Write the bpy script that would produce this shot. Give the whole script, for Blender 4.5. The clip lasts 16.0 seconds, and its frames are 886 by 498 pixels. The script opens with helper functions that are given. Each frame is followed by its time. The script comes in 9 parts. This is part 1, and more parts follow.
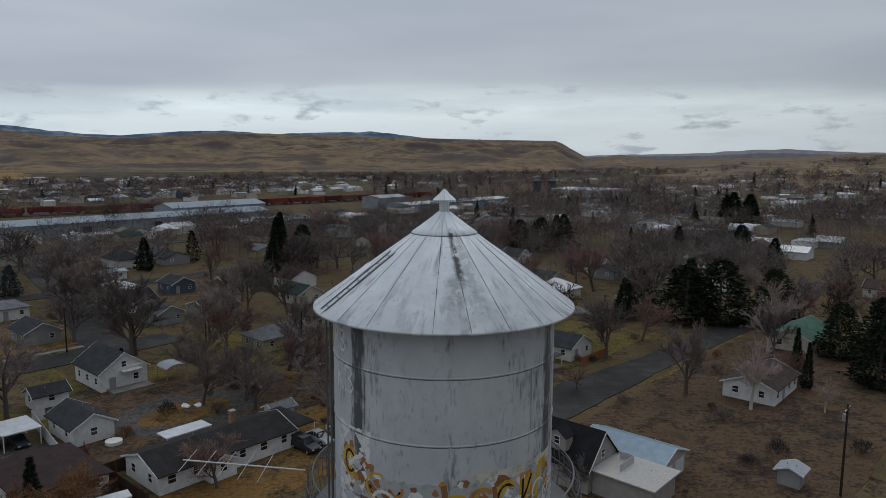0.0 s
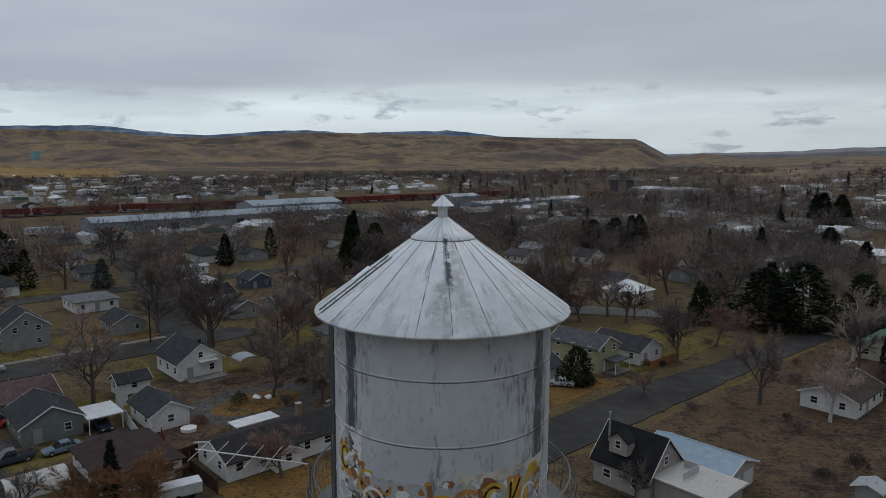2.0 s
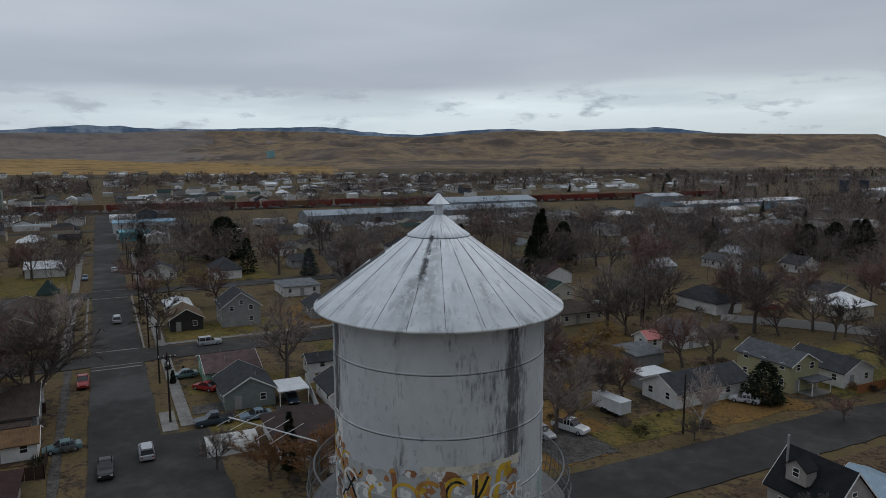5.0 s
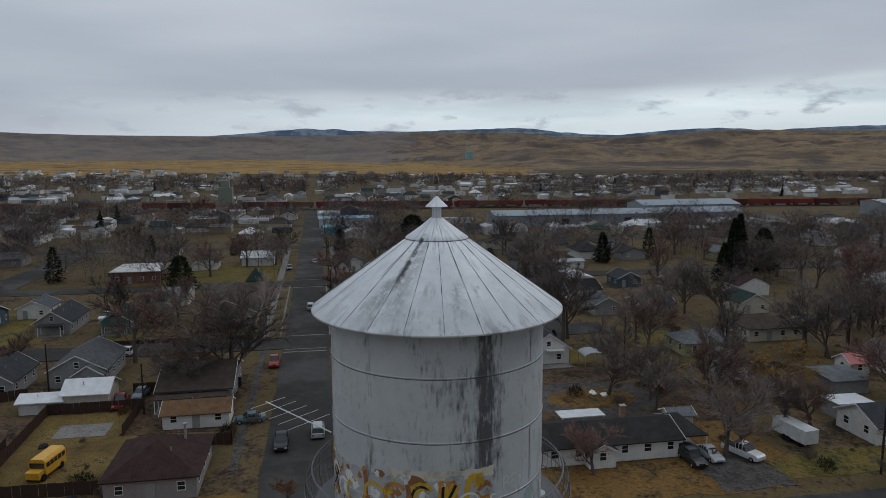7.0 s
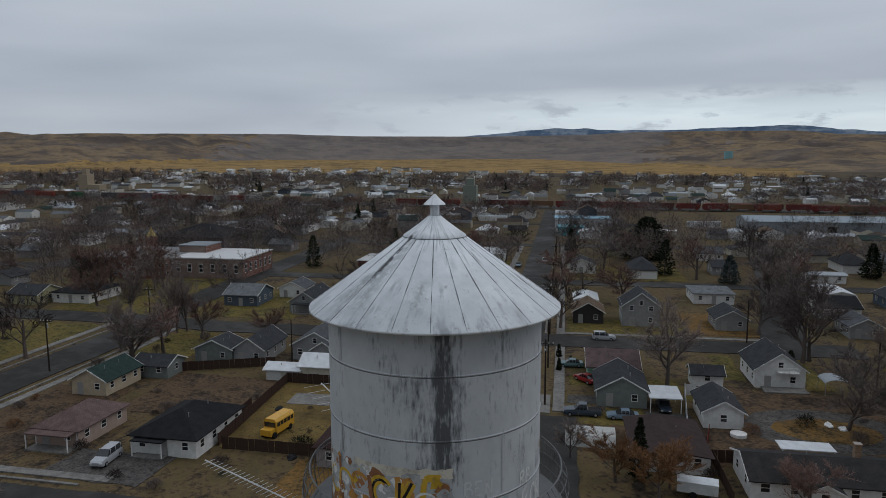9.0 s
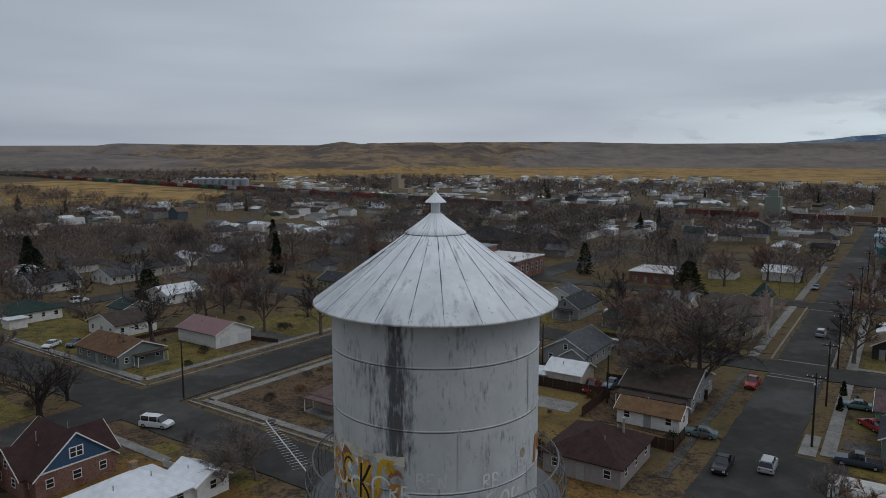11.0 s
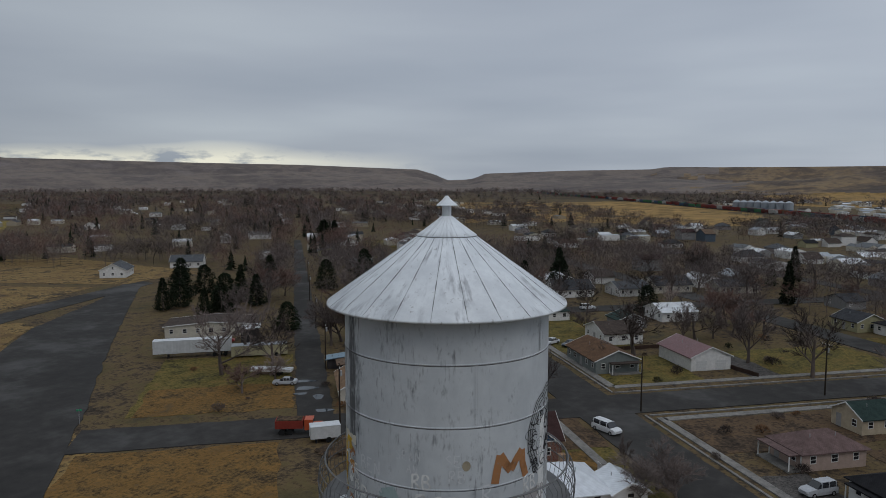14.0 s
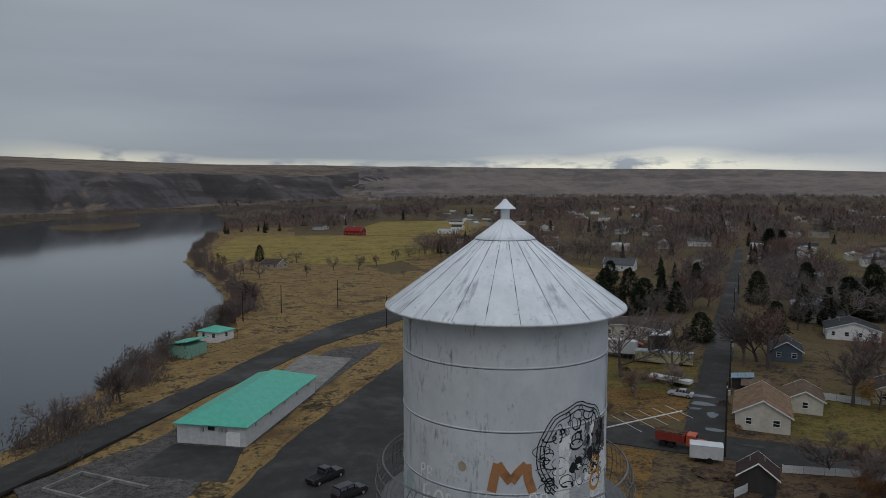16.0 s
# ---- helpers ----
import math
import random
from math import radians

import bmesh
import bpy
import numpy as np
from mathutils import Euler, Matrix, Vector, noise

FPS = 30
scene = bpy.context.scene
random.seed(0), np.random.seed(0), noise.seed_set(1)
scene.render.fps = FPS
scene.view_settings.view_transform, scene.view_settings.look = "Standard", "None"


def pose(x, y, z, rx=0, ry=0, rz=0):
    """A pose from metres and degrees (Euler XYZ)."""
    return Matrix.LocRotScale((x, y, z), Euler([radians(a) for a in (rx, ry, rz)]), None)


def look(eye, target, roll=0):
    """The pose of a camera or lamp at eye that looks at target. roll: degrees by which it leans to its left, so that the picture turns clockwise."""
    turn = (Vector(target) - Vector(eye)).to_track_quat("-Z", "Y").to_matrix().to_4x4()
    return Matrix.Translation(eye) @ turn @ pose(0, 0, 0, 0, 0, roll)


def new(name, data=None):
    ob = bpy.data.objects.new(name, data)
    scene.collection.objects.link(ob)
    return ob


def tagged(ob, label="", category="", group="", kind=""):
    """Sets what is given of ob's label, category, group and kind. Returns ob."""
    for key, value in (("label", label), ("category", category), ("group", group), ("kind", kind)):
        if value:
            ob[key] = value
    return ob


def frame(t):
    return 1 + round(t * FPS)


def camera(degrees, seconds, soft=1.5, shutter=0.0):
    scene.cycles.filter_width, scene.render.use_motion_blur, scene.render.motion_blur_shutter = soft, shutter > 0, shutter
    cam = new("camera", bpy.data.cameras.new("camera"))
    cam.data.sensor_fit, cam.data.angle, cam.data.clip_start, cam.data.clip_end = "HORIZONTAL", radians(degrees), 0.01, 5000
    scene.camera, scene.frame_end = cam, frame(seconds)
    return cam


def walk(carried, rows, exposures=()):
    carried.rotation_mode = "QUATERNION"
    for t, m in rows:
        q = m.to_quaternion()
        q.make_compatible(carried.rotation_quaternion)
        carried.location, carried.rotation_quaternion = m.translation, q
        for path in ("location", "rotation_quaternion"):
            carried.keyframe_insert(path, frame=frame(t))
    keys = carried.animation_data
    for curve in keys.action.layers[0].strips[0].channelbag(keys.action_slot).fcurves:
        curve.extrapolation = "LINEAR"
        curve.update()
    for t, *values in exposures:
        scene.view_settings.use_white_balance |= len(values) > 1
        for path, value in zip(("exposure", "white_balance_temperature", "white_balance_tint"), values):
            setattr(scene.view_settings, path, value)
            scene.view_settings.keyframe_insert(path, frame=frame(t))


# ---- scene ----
cam = camera(64.4, 16.0, soft=0.6)
PATH = [
    (0.0, -0.032, -15.003, 38.628, 82.35, -0.26, 0.01),
    (0.5, 0.282, -15.107, 38.685, 82.36, -0.24, 0.98),
    (1.0, 0.661, -15.174, 38.742, 82.36, -0.22, 2.37),
    (1.5, 1.121, -15.203, 38.786, 82.30, -0.19, 4.13),
    (2.0, 1.650, -15.202, 38.810, 82.22, -0.16, 6.19),
    (2.5, 2.233, -15.167, 38.819, 82.10, -0.09, 8.33),
    (3.0, 2.878, -15.104, 38.820, 82.05, -0.07, 10.68),
    (3.5, 3.584, -15.006, 38.819, 82.01, -0.06, 13.30),
    (6.0, 7.930, -13.546, 38.847, 82.15, 0.15, 30.08),
    (6.5, 8.856, -12.891, 38.853, 82.17, 0.16, 34.27),
    (7.0, 9.780, -12.121, 38.857, 82.17, 0.21, 38.36),
    (7.5, 10.679, -11.225, 38.853, 82.10, 0.23, 43.04),
    (8.0, 11.559, -10.240, 38.838, 82.06, 0.27, 47.95),
    (10.5, 15.458, -3.777, 38.677, 82.66, -0.02, 75.63),
    (11.0, 15.861, -2.086, 38.602, 82.86, 0.00, 81.91),
    (11.5, 16.070, -0.306, 38.520, 83.16, -0.04, 88.27),
    (12.0, 16.077, 1.554, 38.427, 83.44, -0.07, 94.89),
    (12.5, 15.849, 3.476, 38.334, 83.72, -0.13, 101.97),
    (13.0, 15.376, 5.419, 38.260, 83.99, -0.31, 109.14),
    (13.5, 14.617, 7.357, 38.209, 84.37, -0.27, 116.62),
    (14.0, 13.589, 9.202, 38.176, 84.69, -0.04, 124.42),
    (14.5, 12.291, 10.940, 38.153, 84.90, 0.03, 132.56),
    (15.0, 10.753, 12.497, 38.137, 84.93, -0.06, 141.19),
    (15.5, 8.986, 13.810, 38.125, 85.05, -0.01, 150.12),
    (16.0, 6.931, 14.918, 38.114, 85.17, 0.05, 160.12),
]
EXPOSURES = [(0.0, 0.0), (16.0, 0.0)]
walk(cam, [(t, pose(*p)) for t, *p in PATH], EXPOSURES)

# ---- world, sun ----
world = bpy.data.worlds.new("overcast_sky")
scene.world = world
world.use_nodes = True
wn, wl = world.node_tree.nodes, world.node_tree.links
wn.clear()


def wnode(kind, **values):
    n = wn.new(kind)
    for k, v in values.items():
        n.inputs[k].default_value = v
    return n


def wmath(op, a, b=None, clamp=False):
    n = wn.new("ShaderNodeMath")
    n.operation, n.use_clamp = op, clamp
    for i, v in enumerate((a, b)):
        if v is None:
            continue
        if isinstance(v, (int, float)):
            n.inputs[i].default_value = v
        else:
            wl.new(v, n.inputs[i])
    return n.outputs[0]


def wramp(fac, stops):
    n = wn.new("ShaderNodeValToRGB")
    els = n.color_ramp.elements
    while len(els) < len(stops):
        els.new(0.5)
    for e, (p, c) in zip(els, stops):
        e.position, e.color = p, (*c, 1)
    wl.new(fac, n.inputs[0])
    return n.outputs[0]


def wmix(fac, a, b):
    n = wn.new("ShaderNodeMix")
    n.data_type = "RGBA"
    for s, v in ((n.inputs[0], fac), (n.inputs[6], a), (n.inputs[7], b)):
        if isinstance(v, (int, float)):
            s.default_value = v
        elif isinstance(v, tuple):
            s.default_value = (*v, 1)
        else:
            wl.new(v, s)
    return n.outputs[2]


def wnoise(vec, scale, detail=5.0, rough=0.55):
    n = wnode("ShaderNodeTexNoise", Scale=scale, Detail=detail, Roughness=rough)
    wl.new(vec, n.inputs["Vector"])
    return n.outputs["Fac"]


SUN_ROT, SUN_EL = radians(28), radians(52)
wco = wn.new("ShaderNodeTexCoord").outputs["Generated"]
wsep = wn.new("ShaderNodeSeparateXYZ")
wl.new(wco, wsep.inputs[0])
up, east, north = wsep.outputs[2], wsep.outputs[0], wsep.outputs[1]
# a flat cloud deck, seen in perspective: direction divided by its height
flat = wn.new("ShaderNodeCombineXYZ")
lift = wmath("ADD", wmath("MAXIMUM", up, 0.0), 0.07)
wl.new(wmath("DIVIDE", east, lift), flat.inputs[0])
wl.new(wmath("DIVIDE", north, lift), flat.inputs[1])
deck = wnoise(flat.outputs[0], 0.30, 4.0, 0.42)
deck_colour = wramp(deck, [(0.30, (0.265, 0.285, 0.340)), (0.48, (0.360, 0.380, 0.430)), (0.60, (0.435, 0.455, 0.495)), (0.76, (0.54, 0.555, 0.58))])
# dark and light stripes of stratus low over the land
strip = wn.new("ShaderNodeCombineXYZ")
for i, (src, k) in enumerate(((east, 1.3), (north, 1.3), (up, 9.0))):
    wl.new(wmath("MULTIPLY", src, k), strip.inputs[i])
stripes = wnoise(strip.outputs[0], 1.0, 4.0, 0.45)
stripe_colour = wramp(stripes, [(0.3, (0.225, 0.25, 0.305)), (0.5, (0.315, 0.335, 0.385)), (0.7, (0.42, 0.445, 0.485))])
low = wmath("MULTIPLY", wmath("SUBTRACT", 0.42, up), 3.2, True)
sky_colour = wmix(wmath("MULTIPLY", low, 0.7), deck_colour, stripe_colour)
# the clear slot under the deck, towards the north and again in the south
side = wmath("ADD", wmath("MULTIPLY", north, 0.94), wmath("MULTIPLY", east, -0.12))
slot_n = wmath("MULTIPLY", wmath("SUBTRACT", side, 0.42), 2.4, True)
slot_s = wmath("MULTIPLY", wmath("MULTIPLY", wmath("SUBTRACT", wmath("ADD", wmath("MULTIPLY", north, -0.70), wmath("MULTIPLY", east, -0.72)), 0.49), 8.0, True), wmath("MULTIPLY", wmath("SUBTRACT", wmath("MULTIPLY", north, -1.0), 0.57), 4.5, True))
wob = wmath("MULTIPLY", wmath("SUBTRACT", stripes, 0.5), 0.10)
edge_n = wmath("MULTIPLY", wmath("SUBTRACT", wmath("ADD", 0.090, wmath("MULTIPLY", wob, 0.6)), up), 30.0, True)
edge_s = wmath("MULTIPLY", wmath("SUBTRACT", wmath("ADD", 0.050, wmath("MULTIPLY", wob, 1.0)), up), 60.0, True)
wisp_vec = wn.new("ShaderNodeCombineXYZ")
for i, (src, k) in enumerate(((east, 9.0), (north, 9.0), (up, 30.0))):
    wl.new(wmath("MULTIPLY", src, k), wisp_vec.inputs[i])
wisps = wnoise(wisp_vec.outputs[0], 1.5, 6.0, 0.6)
wisp_mask = wmath("MULTIPLY", wmath("SUBTRACT", wisps, 0.56), 9.0, True)
long_vec = wn.new("ShaderNodeCombineXYZ")
for i, (src, k) in enumerate(((east, 3.0), (north, 3.0), (up, 22.0))):
    wl.new(wmath("MULTIPLY", src, k), long_vec.inputs[i])
streaks = wnoise(long_vec.outputs[0], 1.3, 5.0, 0.55)
clear_n = wmix(wmath("MULTIPLY", wmath("SUBTRACT", streaks, 0.36), 4.0, True), (0.45, 0.495, 0.535), (0.60, 0.65, 0.68))
haze = wmath("MULTIPLY", wmath("SUBTRACT", 0.062, up), 30.0, True)
clear_n = wmix(wmath("MULTIPLY", haze, wmath("MULTIPLY", wmath("SUBTRACT", streaks, 0.40), 4.0, True)), clear_n, (0.46, 0.50, 0.54))
clear_n = wmix(wmath("MULTIPLY", wisp_mask, 0.8), clear_n, (0.27, 0.30, 0.355))
clear_s = wmix(wmath("MULTIPLY", wmath("SUBTRACT", wisps, 0.52), 7.0, True), (0.80, 0.75, 0.62), (0.27, 0.295, 0.345))
sky_colour = wmix(wmath("MULTIPLY", slot_n, edge_n), sky_colour, clear_n)
sky_colour = wmix(wmath("MULTIPLY", slot_s, edge_s), sky_colour, clear_s)
tone = wn.new("ShaderNodeMix")
tone.data_type, tone.blend_type = "RGBA", "MULTIPLY"
tone.inputs[0].default_value = 1.0
wl.new(sky_colour, tone.inputs[6])
gain = wmath("ADD", 0.97, wmath("ADD", wmath("MULTIPLY", east, -0.28), wmath("MULTIPLY", north, 0.17)))
# an overcast sky is brighter towards the zenith
gain = wmath("MULTIPLY", gain, wmath("ADD", 1.0, wmath("MULTIPLY", wmath("MULTIPLY", wmath("SUBTRACT", up, 0.30), 2.2, True), 0.50)))
tint_rgb = wn.new("ShaderNodeCombineColor")
for i, k in enumerate((0.955, 1.0, 1.01)):
    wl.new(wmath("MULTIPLY", gain, k), tint_rgb.inputs[i])
wl.new(tint_rgb.outputs[0], tone.inputs[7])
sky_colour = tone.outputs[2]
blue = wn.new("ShaderNodeTexSky")
blue.sky_type, blue.sun_disc, blue.sun_elevation, blue.sun_rotation = "NISHITA", False, SUN_EL, SUN_ROT
bg_blue, bg_cloud, both, wout = wn.new("ShaderNodeBackground"), wn.new("ShaderNodeBackground"), wn.new("ShaderNodeAddShader"), wn.new("ShaderNodeOutputWorld")
bg_blue.inputs["Strength"].default_value = 0.006
bg_cloud.inputs["Strength"].default_value = 1.0
wl.new(blue.outputs[0], bg_blue.inputs["Color"])
wl.new(sky_colour, bg_cloud.inputs["Color"])
wl.new(bg_blue.outputs[0], both.inputs[0])
wl.new(bg_cloud.outputs[0], both.inputs[1])
wl.new(both.outputs[0], wout.inputs["Surface"])

sun_data = bpy.data.lights.new("sun", "SUN")
sun_data.energy, sun_data.angle, sun_data.color = 0.5, radians(35), (1.0, 0.98, 0.95)
sun = new("sun", sun_data)
sun_dir = Vector((math.sin(SUN_ROT) * math.cos(SUN_EL), math.cos(SUN_ROT) * math.cos(SUN_EL), math.sin(SUN_EL)))
sun.matrix_world = look(sun_dir * 100, (0, 0, 0))

# ---- materials ----


class Nodes:
    """A small builder for one node material."""

    def __init__(self, name, rough=0.8, metal=0.0):
        self.mat = bpy.data.materials.new(name)
        self.mat.use_nodes = True
        self.n, self.l = self.mat.node_tree.nodes, self.mat.node_tree.links
        self.bsdf = self.n["Principled BSDF"]
        self.bsdf.inputs["Roughness"].default_value = rough
        self.bsdf.inputs["Metallic"].default_value = metal
        if rough >= 0.7:
            self.bsdf.inputs["Specular IOR Level"].default_value = 0.12
        self.co = self.n.new("ShaderNodeTexCoord")

    def put(self, socket, v):
        if hasattr(v, "is_output"):
            self.l.new(v, socket)
        elif isinstance(v, tuple) and len(v) == 3 and socket.type == "RGBA":
            socket.default_value = (*v, 1)
        else:
            socket.default_value = v

    def vec(self, kind="Object", scale=(1, 1, 1), turn=(0, 0, 0)):
        m = self.n.new("ShaderNodeMapping")
        m.inputs["Scale"].default_value = scale
        m.inputs["Rotation"].default_value = turn
        src = self.n.new("ShaderNodeNewGeometry").outputs["Position"] if kind == "World" else self.co.outputs[kind]
        self.l.new(src, m.inputs["Vector"])
        return m.outputs[0]

    def noise(self, vec, scale, detail=4.0, rough=0.55):
        t = self.n.new("ShaderNodeTexNoise")
        t.inputs["Scale"].default_value, t.inputs["Detail"].default_value, t.inputs["Roughness"].default_value = scale, detail, rough
        self.l.new(vec, t.inputs["Vector"])
        return t.outputs["Fac"]

    def math(self, op, a, b=0.0, clamp=False):
        m = self.n.new("ShaderNodeMath")
        m.operation, m.use_clamp = op, clamp
        self.put(m.inputs[0], a)
        self.put(m.inputs[1], b)
        return m.outputs[0]

    def ramp(self, fac, stops, constant=False):
        r = self.n.new("ShaderNodeValToRGB")
        if constant:
            r.color_ramp.interpolation = "CONSTANT"
        els = r.color_ramp.elements
        while len(els) < len(stops):
            els.new(0.5)
        for e, (p, c) in zip(els, stops):
            e.position, e.color = p, (*c, 1)
        self.l.new(fac, r.inputs[0])
        return r.outputs[0]

    def mask(self, fac, lo, hi):
        m = self.n.new("ShaderNodeMapRange")
        m.inputs["From Min"].default_value, m.inputs["From Max"].default_value = lo, hi
        self.l.new(fac, m.inputs["Value"])
        return m.outputs[0]

    def mix(self, fac, a, b):
        m = self.n.new("ShaderNodeMix")
        m.data_type = "RGBA"
        self.put(m.inputs[0], fac)
        self.put(m.inputs[6], a)
        self.put(m.inputs[7], b)
        return m.outputs[2]

    def random(self):
        return self.n.new("ShaderNodeObjectInfo").outputs["Random"]

    def bump(self, height, strength=0.3, distance=0.02):
        b = self.n.new("ShaderNodeBump")
        b.inputs["Strength"].default_value, b.inputs["Distance"].default_value = strength, distance
        self.l.new(height, b.inputs["Height"])
        self.l.new(b.outputs[0], self.bsdf.inputs["Normal"])

    def done(self, colour):
        self.put(self.bsdf.inputs["Base Color"], colour)
        return self.mat


def shade(c, k):
    return tuple(min(1.0, v * k) for v in c)


MATS = {}


def painted(c, rough=0.75):
    """House paint on lap siding: horizontal laps, grime and fading."""
    key = ("siding", c, rough)
    if key not in MATS:
        m = Nodes("painted_siding", rough)
        v = m.vec()
        sep = m.n.new("ShaderNodeSeparateXYZ")
        m.l.new(m.co.outputs["Object"], sep.inputs[0])
        laps = m.math("FRACT", m.math("MULTIPLY", sep.outputs[2], 5.0))
        grime = m.noise(v, 1.4, 5.0)
        fine = m.noise(m.vec(scale=(1, 1, 4)), 9.0, 3.0)
        col = m.mix(m.mask(grime, 0.35, 0.75), shade(c, 0.82), shade(c, 1.05))
        col = m.mix(m.mask(fine, 0.55, 0.8), col, shade(c, 0.7))
        m.bump(laps, 0.5, 0.02)
        MATS[key] = m.done(col)
    return MATS[key]


def shingle(c):
    """Asphalt shingles: courses, blotches and weathering."""
    key = ("shingle", c)
    if key not in MATS:
        m = Nodes("asphalt_shingle", 0.9)
        v = m.vec()
        blot = m.noise(v, 0.9, 5.0)
        tab = m.n.new("ShaderNodeTexBrick")
        tab.inputs["Scale"].default_value = 1.0
        tab.inputs["Brick Width"].default_value, tab.inputs["Row Height"].default_value = 0.33, 0.15
        tab.inputs["Mortar Size"].default_value = 0.012
        m.l.new(v, tab.inputs["Vector"])
        tab.inputs["Color1"].default_value, tab.inputs["Color2"].default_value = (1, 1, 1, 1), (0.7, 0.7, 0.7, 1)
        tab.inputs["Mortar"].default_value = (0.35, 0.35, 0.35, 1)
        base = m.mix(m.mask(blot, 0.3, 0.75), shade(c, 0.72), shade(c, 1.25))
        mul = m.n.new("ShaderNodeMix")
        mul.data_type, mul.blend_type = "RGBA", "MULTIPLY"
        mul.inputs[0].default_value = 0.6
        m.l.new(base, mul.inputs[6])
        m.l.new(tab.outputs["Color"], mul.inputs[7])
        m.bump(m.noise(v, 14.0, 2.0), 0.5, 0.02)
        MATS[key] = m.done(mul.outputs[2])
    return MATS[key]


def sheet_metal(c, rough=0.45, metal=0.15, ribs=3.0):
    """Painted ribbed metal sheet, dulled and streaked."""
    key = ("sheet", c, rough, ribs)
    if key not in MATS:
        m = Nodes("ribbed_sheet_metal", rough, metal)
        sep = m.n.new("ShaderNodeSeparateXYZ")
        m.l.new(m.co.outputs["Object"], sep.inputs[0])
        wave = m.math("ABSOLUTE", m.math("SINE", m.math("MULTIPLY", m.math("ADD", sep.outputs[0], sep.outputs[1]), ribs * 3.14)))
        dirt = m.noise(m.vec(), 1.1, 5.0)
        col = m.mix(m.mask(dirt, 0.3, 0.8), shade(c, 0.78), shade(c, 1.05))
        m.bump(wave, 0.5, 0.03)
        MATS[key] = m.done(col)
    return MATS[key]


def flat_paint(c, rough=0.6, metal=0.0, name="paint"):
    key = ("flat", c, rough, metal, name)
    if key not in MATS:
        m = Nodes(name, rough, metal)
        d = m.noise(m.vec(), 3.0, 4.0)
        MATS[key] = m.done(m.mix(m.mask(d, 0.3, 0.8), shade(c, 0.8), shade(c, 1.08)))
    return MATS[key]


def brick(c):
    key = ("brick", c)
    if key not in MATS:
        m = Nodes("brickwork", 0.88)
        v = m.vec(turn=(radians(90), 0, 0))
        b = m.n.new("ShaderNodeTexBrick")
        b.inputs["Scale"].default_value = 1.0
        b.inputs["Brick Width"].default_value, b.inputs["Row Height"].default_value, b.inputs["Mortar Size"].default_value = 0.22, 0.075, 0.008
        b.inputs["Color1"].default_value, b.inputs["Color2"].default_value, b.inputs["Mortar"].default_value = (*shade(c, 1.15), 1), (*shade(c, 0.75), 1), (0.3, 0.27, 0.24, 1)
        m.l.new(v, b.inputs["Vector"])
        g = m.noise(m.vec(), 0.8, 5.0)
        MATS[key] = m.done(m.mix(m.mask(g, 0.55, 0.85), b.outputs["Color"], shade(c, 0.6)))
    return MATS[key]


def ground_mat(name, cols, big=0.02, small=0.6, rough=0.95, kind="World", bump=0.4):
    """Open ground: patches at three scales between the colours given, with coarse grain."""
    m = Nodes(name, rough)
    v = m.vec(kind)
    a, b, c = m.noise(v, big, 6.0, 0.65), m.noise(v, small * 0.5, 6.0, 0.7), m.noise(v, small * 2.2, 5.0, 0.7)
    f = m.math("ADD", m.math("MULTIPLY", a, 0.42), m.math("ADD", m.math("MULTIPLY", b, 0.34), m.math("MULTIPLY", c, 0.24)))
    if name not in ("concrete", "gravel"):
        cols = [(0.95 * r, 0.91 * g, 0.74 * b) for r, g, b in cols]
    k = len(cols)
    col = m.ramp(f, [(0.40 + 0.20 * i / max(1, k - 1), x) for i, x in enumerate(cols)])
    mul = m.n.new("ShaderNodeMix")
    mul.data_type, mul.blend_type = "RGBA", "MULTIPLY"
    mul.inputs[0].default_value = 0.35 if name == "concrete" else 0.85
    m.l.new(col, mul.inputs[6])
    m.l.new(m.ramp(m.math("ADD", m.math("MULTIPLY", c, 0.6), m.math("MULTIPLY", b, 0.4)), [(0.36, (0.26, 0.25, 0.25)), (0.5, (1.0, 1.0, 1.0)), (0.64, (1.5, 1.45, 1.4))]), mul.inputs[7])
    m.bump(c, bump, 0.25)
    return m.done(mul.outputs[2])


M_TOWN = ground_mat("town_ground", [(0.042, 0.035, 0.032), (0.071, 0.055, 0.045), (0.116, 0.085, 0.054), (0.092, 0.076, 0.042), (0.052, 0.044, 0.037)], 0.06, 0.6)
M_PLAIN = ground_mat("dry_plain", [(0.036, 0.031, 0.030), (0.055, 0.045, 0.038), (0.100, 0.074, 0.046), (0.060, 0.050, 0.040), (0.038, 0.033, 0.031)], 0.008, 0.04)
M_GOLD = ground_mat("golden_grassland", [(0.12, 0.085, 0.045), (0.22, 0.145, 0.065), (0.29, 0.19, 0.080), (0.20, 0.135, 0.065)], 0.006, 0.03)
M_BANK = ground_mat("dry_grass_bank", [(0.050, 0.042, 0.036), (0.090, 0.068, 0.046), (0.235, 0.165, 0.082), (0.140, 0.092, 0.052), (0.056, 0.045, 0.038)], 0.07, 0.5)
M_LAWN = ground_mat("winter_lawn", [(0.059, 0.049, 0.030), (0.098, 0.088, 0.034), (0.137, 0.110, 0.041), (0.134, 0.090, 0.041)], 0.12, 0.8)
M_DRYGRASS = ground_mat("dry_grass", [(0.067, 0.048, 0.032), (0.129, 0.085, 0.041), (0.172, 0.101, 0.039), (0.083, 0.060, 0.037)], 0.12, 0.8)
M_STRAW = ground_mat("straw_weeds", [(0.075, 0.058, 0.032), (0.20, 0.148, 0.066), (0.14, 0.100, 0.046), (0.065, 0.049, 0.029)], 0.15, 1.6, bump=0.9)
